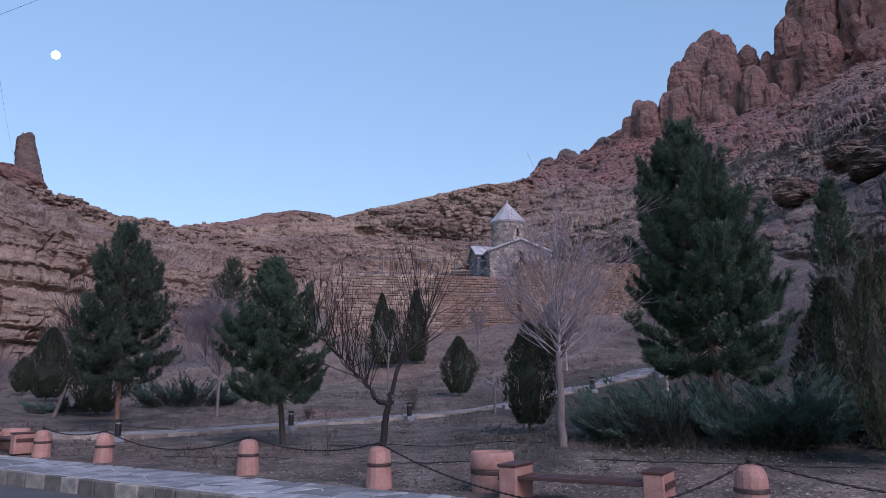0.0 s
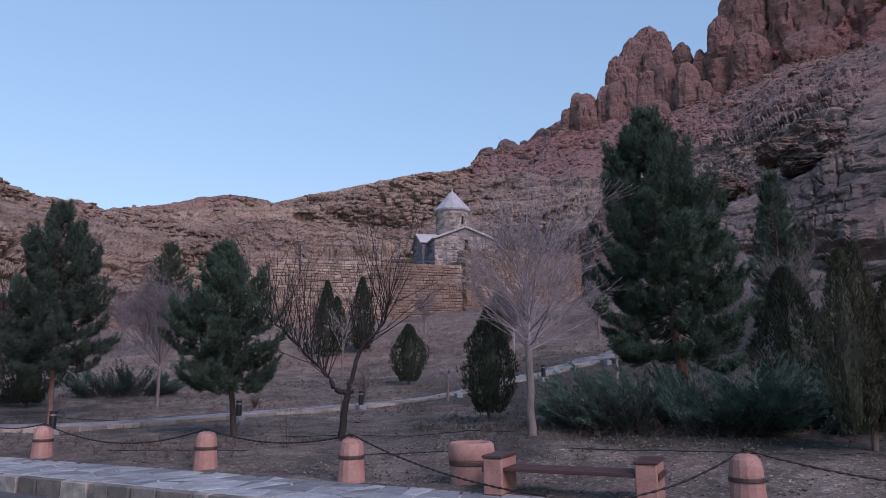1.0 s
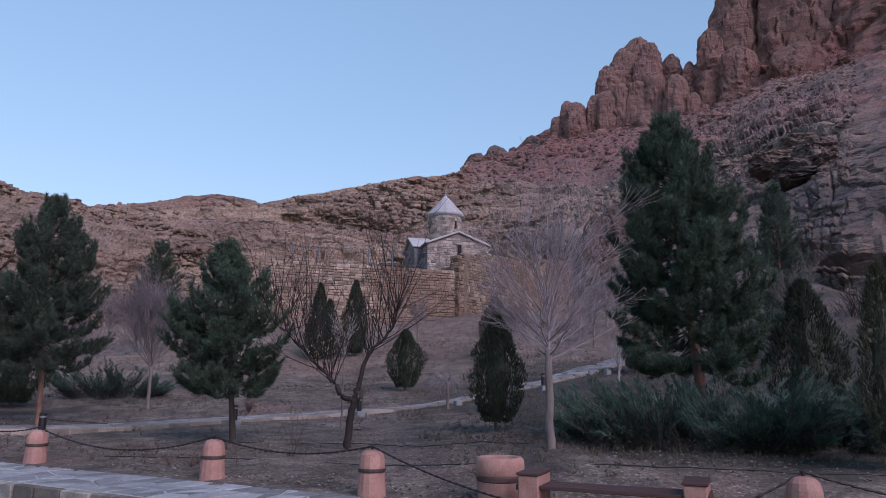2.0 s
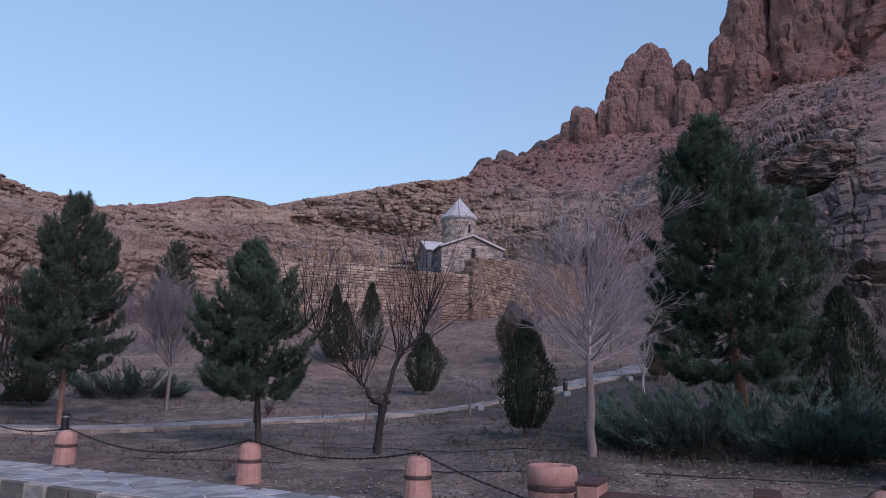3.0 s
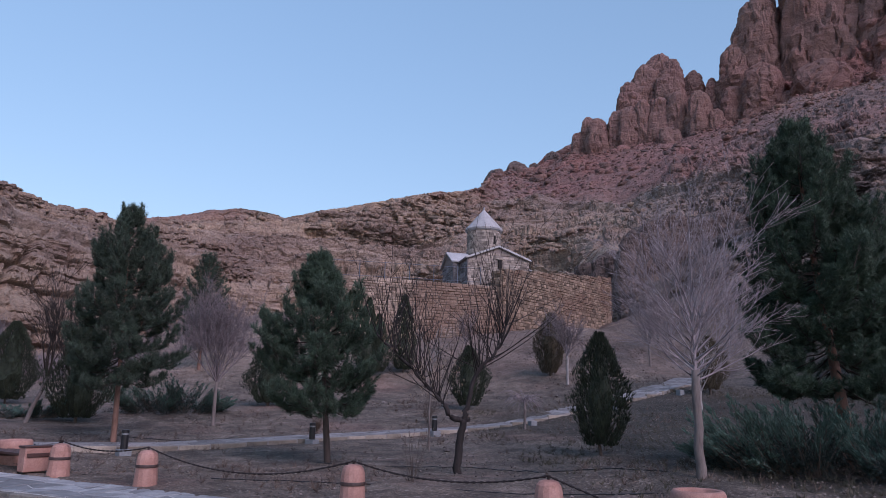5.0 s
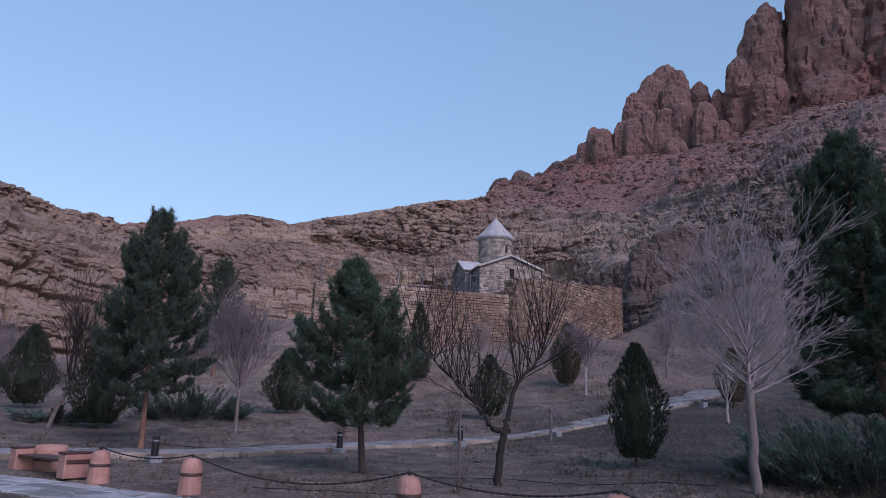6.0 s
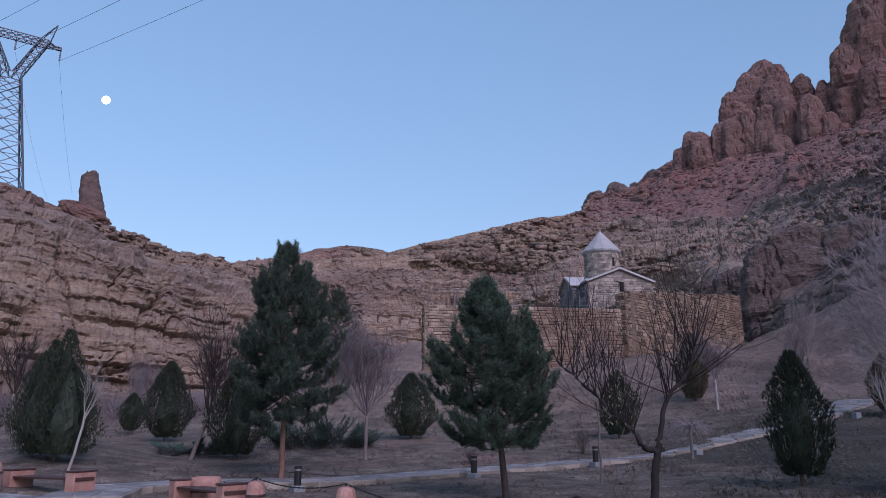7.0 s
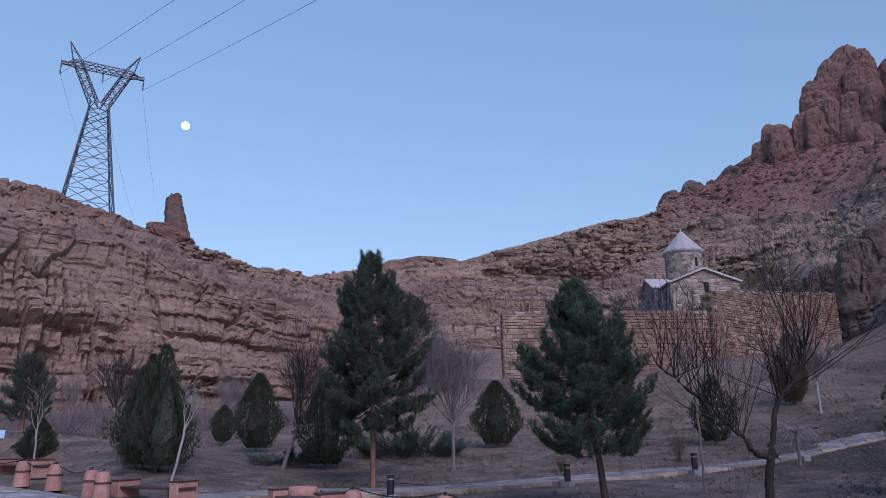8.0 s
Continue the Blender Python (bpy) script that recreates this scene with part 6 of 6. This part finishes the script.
pine(on(-2.98, 18.2), 4.85, 1.3, ((0, 1.1), (0.12, 1.38), (0.36, 1.42), (0.6, 1.05), (0.8, 0.48), (0.9, 0.24), (1, 0.06)), 2, "bushy dark green pine beside the garden path", dense=1.3, leaf=PINE_FRESH, bark=DARK_BARK, trunk_r=0.085, lean=(-0.33, 0), lobes=((3.1, 0.35, 0.1, 0.4), (0.0, 0.12, 0.1, 0.4)), plumes=((3.14, 1.4, 2.3, 3.4), (0.0, 0.95, 2.9, 4.0), (2.9, 0.4, 3.6, 4.45), (-0.5, 0.35, 3.6, 4.4), (2.8, 1.15, 2.4, 3.2)))
pine(on(7.1, 13.9), 6.85, 1.6, ((0, 1.6), (0.1, 1.85), (0.4, 1.78), (0.6, 1.3), (0.8, 0.65), (0.9, 0.32), (1, 0.06)), 3, "large dense green pine rising behind the junipers", dense=1.8, leaf=PINE_FRESH, trunk_r=0.13, lean=(-0.55, 0), lobes=((0.0, 0.1, 0.05, 0.5),), plumes=((0.0, 1.15, 4.0, 5.2), (3.1, 1.1, 4.4, 5.3), (2.6, 0.6, 5.0, 6.1), (-1.4, 0.6, 5.0, 6.0), (-1.6, 1.4, 3.2, 4.1)))
pine(on(-31.3, 38.4), 4.0, 0.8, ((0, 1.2), (0.2, 1.6), (0.5, 1.25), (1, 0.1)), 4, "young dark pine near the cliff foot", dense=0.8, needles=12, trunk_r=0.09)
pine(on(-10.6, 43.2), 6.7, 2.2, ((0, 1.3), (0.2, 1.7), (0.5, 1.3), (1, 0.1)), 5, "dark pine behind the bare trees", dense=0.8, needles=12, trunk_r=0.1)
pine(on(18.3, 27.0), 8.2, 1.7, ((0, 1.4), (0.2, 1.6), (0.6, 1.0), (1, 0.1)), 6, "slim green pine behind the large one", dense=0.8, needles=12, leaf=PINE_FRESH, trunk_r=0.1)

# evergreens
cypress(on(-15.6, 23.0), 3.75, 1.6, 11, "broad dark evergreen of several upright heads", pear=0.32, lobes=7, fine=1.25)
cypress(on(-16.1, 32.6), 3.3, 1.1, 12, "egg-shaped dark green cypress")
cypress(on(-11.6, 27.4), 3.3, 1.08, 13, "dark dense cypress beside the tall pine", pear=0.3)
cypress(on(-5.7, 32.7), 2.75, 1.1, 14, "rounded dark cypress on the slope", pear=0.4)
cypress(on(2.65, 30.6), 2.6, 0.84, 15, "egg-shaped cypress with browned tips", pear=0.45)
cypress(on(3.62, 18.0), 2.95, 0.74, 16, "pointed dark green cypress in the garden", pear=0.42, foot=0.25)
cypress(on(8.6, 38.5), 3.4, 0.9, 17, "browned cypress on the bank below the wall", leaf=BROWN_LEAF, pear=0.5)
cypress(on(12.1, 28.1), 2.25, 0.72, 18, "browned narrow cypress beside the path", leaf=BROWN_LEAF, pear=0.5)
cypress(on(10.3, 14.9), 3.4, 0.9, 19, "broad pointed dark cypress", pear=0.35)
cypress(on(7.7, 9.3), 3.2, 0.78, 20, "loose olive-green thuja with dry brown inner twigs", leaf=THUJA_LEAF, pear=0.42, foot=0.28, loose=1.0, lobes=4, fine=1.9)
cypress(on(-1.15, 42.0), 4.4, 1.5, 21, "dark spreading cypress below the wall", pear=0.25, lobes=3)
cypress(on(0.95, 42.4), 4.5, 0.8, 22, "narrow dark cypress below the wall", pear=0.3)
cypress(on(-19.5, 37.0), 1.9, 0.62, 23, "small round dark evergreen", pear=0.5)
cypress(on(-26.5, 44.0), 3.6, 1.7, 24, "dark evergreen near the cliff foot", pear=0.4, lobes=3)
juniper(on(6.9, 12.7), 3.2, 1.35, 1.15, 31, "wide blue-green spreading juniper on the soil", 640, -25)
juniper(on(11.0, 12.0), 2.2, 1.3, 1.2, 34, "blue-green spreading juniper beside the thuja", 360, -20)
juniper(on(-9.2, 30.4), 2.0, 0.9, 1.2, 32, "low blue-green juniper behind the tall pine", 210)
juniper(on(-13.2, 28.0), 1.0, 0.6, 0.75, 33, "low dark juniper beside the cypress", 80)

# bare trees
fan_tree(on(3.25, 12.5), "bare grey tree with a dense fan of fine twigs")
bare_tree(on(-7.05, 27.4), 1.6, 15, 2.1, 42, "bare purple-grey tree with upright twigs", trunk_r=0.075, fan=0.85, up=0.32, thin=0.006, kids=(5, 7), shrink=0.55)
curved = bare_tree(on(-13.0, 26.8), 1.5, 6, 1.9, 43, "dark bare tree leaning in a curve", bark=GREY_BARK, twig=DARK_BARK, trunk_r=0.08, fan=0.6, up=0.3, kids=(3, 5), lean=(0.5, 0.2), thin=0.008)
bare_tree(on(8.78, 36.1), 1.5, 8, 1.35, 44, "bare grey tree with a whitish trunk on the bank", bark=PALE_BARK, trunk_r=0.07, fan=0.8, thin=0.009, kids=(4, 6))
bare_tree(on(10.0, 25.0), 0.6, 7, 1.3, 45, "young pale multi-stemmed bare tree", bark=PALE_BARK, twig=PALE_BARK, trunk_r=0.06, fan=0.45, level=2, kids=(3, 5), thin=0.005)
bare_tree(on(-0.25, 20.7), 2.15, 5, 0.85, 46, "pale sapling with forked bare branches", bark=GREY_BARK, twig=PALE_BARK, trunk_r=0.034, fan=0.8, level=2, kids=(2, 4), thin=0.006)
bare_tree(on(-12.4, 17.4), 1.65, 5, 0.65, 47, "thin white-stemmed sapling leaning to one side", bark=PALE_BARK, twig=PALE_BARK, trunk_r=0.035, fan=0.7, level=2, kids=(2, 4), lean=(0.32, 0), thin=0.005)
bare_tree(on(17.0, 24.0), 2.0, 7, 1.9, 48, "bare tree with a whitish trunk behind the pine", bark=PALE_BARK, twig=GREY_BARK, trunk_r=0.08, fan=0.5, kids=(3, 5), thin=0.006)
far_tree = bare_tree(on(-24.0, 50.0), 1.4, 10, 1.8, 49, "bare purple-grey tree at the cliff foot", trunk_r=0.09, fan=0.75, thin=0.010, level=2, kids=(5, 7), shrink=0.55)
dark_far = bare_tree(on(-30.5, 48.0), 1.5, 8, 2.2, 50, "dark bare tree at the cliff foot", twig=DARK_BARK, trunk_r=0.1, fan=0.7, thin=0.011, level=2, kids=(5, 7), shrink=0.55)
for x, y, s, turn in ((-35, 58, 1.0, 40), (-18, 48, 0.9, 100), (-41, 57, 1.1, 200), (-15, 50, 1.0, 300), (-30, 62, 1.1, 20), (-47, 62, 1.2, 75), (14.8, 39.5, 0.9, 60), (17.5, 44, 1.0, 160), (20.0, 33.0, 0.9, 250), (5.0, 44.5, 0.75, 130), (-38, 66, 1.0, 110), (-27, 55, 0.8, 220), (-20, 58, 1.0, 170), (-44, 70, 1.1, 30), (-33, 53, 0.9, 260), (-12.5, 52, 0.9, 80), (-22, 66, 1.1, 15)):
    copy_thing(far_tree, pose(x, y, ground_at(x, y), 0, 0, turn) @ Matrix.Scale(s, 4))
for x, y, s, turn in ((-36, 46, 1.0, 80), (-23.3, 33.5, 0.95, 140), (-16.5, 40.0, 0.85, 10), (22.0, 27.0, 0.9, 200)):
    copy_thing(dark_far, pose(x, y, ground_at(x, y), 0, 0, turn) @ Matrix.Scale(s, 4))


def fruit_tree(at):
    rnd = random.Random(77)
    ob = thing("fruit_tree", at, "dark crooked fruit tree forked low with upright shoots", "tree")
    t = Tubes()

    def limb(points, r0, r1):
        pts = [Vector(p) for p in points]
        fine = []
        for k in range(len(pts) - 1):
            a, b = pts[k], pts[k + 1]
            for q in range(4):
                fine.append(a.lerp(b, q / 4) + Vector((rnd.gauss(0, 0.012), rnd.gauss(0, 0.012), rnd.gauss(0, 0.01))))
        fine.append(pts[-1])
        n = len(fine)
        t.tube(fine, [r0 + (r1 - r0) * k / (n - 1) for k in range(n)], 8)
        return fine

    limb(((0.0, 0, -0.15), (0.0, 0, 0.3), (0.07, -0.02, 0.8), (0.13, -0.03, 1.06)), 0.088, 0.072)
    limb(((0.1, -0.03, 1.0), (0.2, -0.04, 1.08), (0.26, -0.04, 1.06)), 0.07, 0.045)
    left = limb(((0.12, -0.03, 1.0), (-0.15, -0.05, 1.1), (-0.28, -0.05, 1.35), (-0.48, 0.0, 1.52), (-0.9, 0.05, 2.0), (-1.37, 0.1, 2.44), (-1.75, 0.1, 2.8)), 0.066, 0.022)
    right = limb(((0.13, -0.03, 1.0), (0.2, 0, 1.3), (0.35, 0.05, 1.9), (0.53, 0.05, 2.2), (0.77, 0.05, 2.4), (0.97, 0.1, 2.67), (1.08, 0.1, 3.1)), 0.06, 0.02)
    t.object("trunk", FRUIT_BARK, ob)
    shoots = Tubes()
    tips = []
    for line, count, high in ((left, 50, 2.25), (right, 46, 2.35)):
        for _ in range(count):
            k = rnd.randrange(9, len(line))
            p = line[k]
            w = Vector((rnd.gauss(0, 0.3), rnd.gauss(0, 0.3), 1.0)) if rnd.random() < 0.8 else Vector((rnd.gauss(0, 1), rnd.gauss(0, 0.8), 0.35))
            grow(shoots, p, w, high * rnd.uniform(0.45, 1.1), 0.014, 1, rnd, 0.3, 0.06, (2, 4), 0.36, 0.7, 0.0055)
            tips.append(p + w.normalized() * rnd.uniform(0.2, 0.9))
    shoots.object("crown", FRUIT_BARK, ob)
    rng = np.random.default_rng(9)
    p = np.array([q for q in tips if q.x < 0.2] * 9) + rng.normal(0, 0.22, (9 * len([q for q in tips if q.x < 0.2]), 3))
    soup("foliage", blades(p, np.tile([[0.0, 0.0, -1.0]], (len(p), 1)), 1, 0.4, 0.065, 0.022, rng), DRY_LEAF, ob, "few dry hanging leaves")
    return ob


fruit_tree(on(-0.25, 16.1))
bare_tree(on(-19.7, 23.2), 1.2, 4, 0.9, 51, "slim pale sapling forked near the ground", bark=PALE_BARK, twig=PALE_BARK, trunk_r=0.035, fan=0.5, level=2, kids=(2, 4), thin=0.005)
cypress(on(-22.3, 27.0), 1.5, 1.15, 25, "low dark evergreen bush behind the sapling", pear=0.4, lobes=3, foot=0.1)


def weeping_tree(at):
    rnd = random.Random(31)
    ob = thing("weeping_tree", at, "small grafted weeping tree with pale drooping twigs", "tree")
    t = Tubes()
    t.tube([Vector((0, 0, -0.1)), Vector((0.01, 0, 0.5)), Vector((0, 0, 1.0))], [0.05, 0.045, 0.05], 8)
    t.object("trunk", GREY_BARK, ob)
    c = Tubes()
    for k in range(90):
        a = rnd.uniform(0, 6.283)
        ln = rnd.uniform(0.45, 0.95)
        lift, drop, twist = rnd.uniform(0.5, 1.1), rnd.uniform(0.6, 1.3), rnd.uniform(-0.8, 0.8)
        pts = [Vector((math.cos(a + twist * s) * ln * s, math.sin(a + twist * s) * ln * s, 0.96 + ln * (lift * s - drop * s * s) + rnd.gauss(0, 0.025))) for s in (0, 0.25, 0.5, 0.75, 1.0)]
        c.tube(pts, [0.009, 0.007, 0.006, 0.005, 0.004], 4)
    c.object("crown", TWIG, ob)


weeping_tree(on(3.5, 24.75))


def dry_shrub(at, height, seed, label, stems=24, bark=STEM):
    rnd = random.Random(seed)
    ob = thing("dry_shrub", at, label, "shrub", "dry shrubs")
    t = Tubes()
    for _ in range(stems):
        a = rnd.uniform(0, 6.283)
        f = rnd.uniform(0.1, 0.55)
        grow(t, Vector((0, 0, -0.03)), Vector((math.cos(a) * f, math.sin(a) * f, 1)), height * rnd.uniform(0.6, 1.05), 0.008, 1, rnd, 0.15, 0.12, (3, 5), 0.4, 0.8, 0.004)
    t.object("stem_wood", bark, ob)
    return ob


dry_shrub(on(0.6, 27.4), 1.15, 1, "dry brown upright shrub beside the path", 30)
dry_shrub(on(-3.4, 26.4), 0.55, 2, "low dry brown shrub", 40)
dry_shrub(on(-1.35, 14.4), 0.95, 3, "thin bare twiggy bush near the chain", 7)
dry_shrub(on(-9.2, 30.5), 0.5, 4, "low dry weeds on the slope", 20)
dry_shrub(on(16.0, 26.0), 0.9, 5, "dry shrub on the bank", 24)


def scrub():
    """Far thickets of bare purple twigs under the cliffs."""
    rnd = random.Random(5)
    t = Tubes()
    for _ in range(240):
        az = radians(rnd.uniform(-46, -9))
        r = rnd.uniform(52, 84)
        x, y = CENTRE[0] + r * math.sin(az), CENTRE[1] + r * math.cos(az)
        b = Vector((x, y, ground_at(x, y) + 0.1))
        tall = rnd.uniform(0.9, 2.6)
        for _ in range(22):
            p = Vector((rnd.gauss(0, 0.42), rnd.gauss(0, 0.42), rnd.uniform(0.55, 1.0))) * tall
            s = b + Vector((rnd.gauss(0, 0.25), rnd.gauss(0, 0.25), 0))
            t.tube([s, s + p * 0.5 + Vector((rnd.gauss(0, 0.1), rnd.gauss(0, 0.1), 0.1)), s + p], [0.018, 0.014, 0.008], 3)
    ob = t.object("scrub_thicket", PURPLE_TWIG, None)
    tagged(ob, "far thicket of bare purple-grey twigs under the cliff", "scrub", kind="stuff")


scrub()


def litter():
    rng = np.random.default_rng(12)
    n = 42000
    u = rng.uniform(-14, 16, n)
    v = 0.25 + 24 * rng.uniform(0, 1, n) ** 1.7
    x = ORIGIN.x + ALONG.x * u + LINE_N.x * v
    y = ORIGIN.y + ALONG.y * u + LINE_N.y * v
    keep = vnoise(np.stack([x * 0.5, y * 0.5, x * 0], 1), 5) + rng.uniform(-0.5, 0.8, n) > 0
    x, y = x[keep], y[keep]
    z = garden_z(x, y) + 0.012 + rng.uniform(0, 0.03, len(x))
    p = np.stack([x, y, z], 1)
    d = unit(np.stack([rng.normal(0, 1, len(x)), rng.normal(0, 1, len(x)), rng.normal(0, 0.25, len(x))], 1))
    side = unit(np.cross(d, np.stack([rng.normal(0, 0.3, len(x)), rng.normal(0, 0.3, len(x)), np.ones(len(x))], 1)))
    ln = rng.uniform(0.012, 0.038, (len(x), 1))
    tris = np.stack([p - d * ln, p + side * ln * 0.5, p + d * ln], 1)
    ob = soup("fallen_leaves", tris, leaf_material("leaf_litter", (0.06, 0.04, 0.028), (0.21, 0.15, 0.11)), None)
    tagged(ob, "scattered dry fallen leaves on the soil", "leaves", kind="stuff")
    rnd = random.Random(3)
    v, f = [], []
    for n in range(11000):
        uu, vv = rnd.uniform(-16, 16), (0.3 + 16 * rnd.random() ** 1.6) if n < 8500 else rnd.uniform(8, 42)
        q = ORIGIN + ALONG * uu + LINE_N * vv
        s = rnd.uniform(0.008, 0.035) if n < 8500 else rnd.uniform(0.015, 0.05) * (1 + 1.5 * (rnd.random() < 0.05))
        b = len(v)
        zz = ground_at(q.x, q.y) + s * 0.3
        for dx, dy, dz in ((1, 0, 0), (0, 1, 0), (-1, 0, 0), (0, -1, 0), (0, 0, 0.8), (0, 0, -0.8)):
            v.append((q.x + dx * s * rnd.uniform(0.6, 1.3), q.y + dy * s * rnd.uniform(0.6, 1.3), zz + dz * s))
        for a, c in ((0, 1), (1, 2), (2, 3), (3, 0)):
            f += [(b + a, b + c, b + 4), (b + c, b + a, b + 5)]
    ob = mesh_object("pebbles", v, f, leaf_material("pebble_grey", (0.08, 0.066, 0.06), (0.20, 0.172, 0.155), 0.85))
    tagged(ob, "small scattered pebbles on the soil", "pebbles", kind="stuff")


litter()


def grass_tufts():
    rng = np.random.default_rng(14)
    n = 5200
    x = rng.uniform(1.5, 22, n)
    y = rng.uniform(10, 30, n)
    rough = vnoise(np.stack([x * 0.4, y * 0.4, x * 0], 1), 15)
    keep = (across(x, y) > 1.0) & (rough + rng.uniform(-0.4, 0.6, n) > 0.1)
    x, y = x[keep], y[keep]
    p = np.stack([x, y, garden_z(x, y)], 1)
    tris = blades(p, np.tile([[0.0, 0.0, 1.0]], (len(p), 1)), 9, 0.7, 0.12, 0.012, rng)
    ob = soup("grass_tufts", tris, leaf_material("withered_grass", (0.030, 0.032, 0.020), (0.10, 0.085, 0.055)), None)
    tagged(ob, "sparse withered olive grass tufts on the soil", "grass", kind="stuff")


grass_tufts()


def dry_weeds():
    """Low withered weeds over the garden and the bank."""
    rng = np.random.default_rng(15)
    n = 15000
    x = rng.uniform(-32, 30, n)
    y = rng.uniform(11, 58, n)
    rough = vnoise(np.stack([x * 0.3, y * 0.3, x * 0], 1), 16)
    keep = (across(x, y) > 0.8) & (rough + rng.uniform(-0.5, 0.5, n) > 0.22)
    x, y = x[keep], y[keep]
    p = np.stack([x, y, garden_z(x, y)], 1)
    tris = blades(p, np.tile([[0.0, 0.0, 1.0]], (len(p), 1)), 11, 0.85, 0.16, 0.014, rng)
    ob = soup("dry_weeds", tris, leaf_material("withered_weed", (0.045, 0.03, 0.025), (0.13, 0.094, 0.072)), None)
    tagged(ob, "low withered brown weeds on the soil and bank", "weeds", kind="stuff")


dry_weeds()

# ---- stones of the pavement, the kerb and the path ----
def lay(stones, near, parent, name, thick, seed, material):
    rnd = random.Random(seed)
    order = sorted(stones, key=lambda s: (Vector(s[0][0]) - Vector(near)).length)
    for corners, top in order[:300]:
        stone_piece(name, corners, top, thick, material, parent, rnd)
    rest = order[300:]
    if rest:
        v, f = [], []
        for corners, top in rest:
            b, n = len(v), len(corners)
            v += [(x, y, z - thick) for (x, y), z in zip(corners, top)] + [(x, y, z) for (x, y), z in zip(corners, top)]
            f += [(b + k, b + (k + 1) % n, b + n + (k + 1) % n, b + n + k) for k in range(n)] + [tuple(range(b + n, b + 2 * n))]
        tagged(mesh_object(name + "_rest", v, f, material, parent), "further grey flagstones", kind="stuff")


lay(crazy_paving(pave_place, pave_height, PAVE_LONG, PAVE_WIDE, 0.40, 1), (-3.0, 10.5), pavement, "flagstone", 0.05, 2, FLAG)
lay(crazy_paving(path_place, path_height, PATH_LONG, 1.55, 0.46, 3), (-3.0, 23.0), garden_path, "flagstone", 0.05, 4, PATHFLAG)


def edging(place, height, length, tall, wide, parent, material, seed, drop=0.02, proud=0.02):
    """Upright stones along the front of a strip (its side v = 0)."""
    rnd = random.Random(seed)
    u = 0.0
    while u < length - 0.3:
        w = wide * rnd.uniform(0.55, 1.5)
        a, b = Vector(place(u + 0.02, 0)), Vector(place(min(u + w, length) - 0.02, 0))
        if (b - a).length > 0.1:
            way = (b - a).normalized()
            out = Vector((way.y, -way.x))
            z = height(u + w / 2, 0)
            bm = block((b - a).length, 0.14, tall, (0, 0, 0), 0.012)
            for vert in bm.verts:
                vert.co += Vector((rnd.uniform(-0.006, 0.006), rnd.uniform(-0.006, 0.006), rnd.uniform(-0.004, 0.004)))
            mid = (a + b) / 2 + out * (proud * rnd.uniform(0.3, 1.3) - 0.03) - out * 0.035
            m = Matrix.Translation((mid.x, mid.y, z - drop - tall / 2)) @ Matrix.Rotation(math.atan2(way.y, way.x), 4, "Z")
            bmesh.ops.transform(bm, matrix=m, verts=bm.verts)
            part("kerb_stone", bm, material, parent)
        u += w


edging(lambda u, v: pave_place(u, v), pave_height, PAVE_LONG, 0.30, 0.5, pavement, KERB, 8)
edging(path_place, path_height, PATH_LONG, 0.34, 0.75, garden_path, stone_material("tan_edge_stone", (0.18, 0.155, 0.125), (0.30, 0.26, 0.215), 0.85, 0.5, 3.0, 0.02), 9)
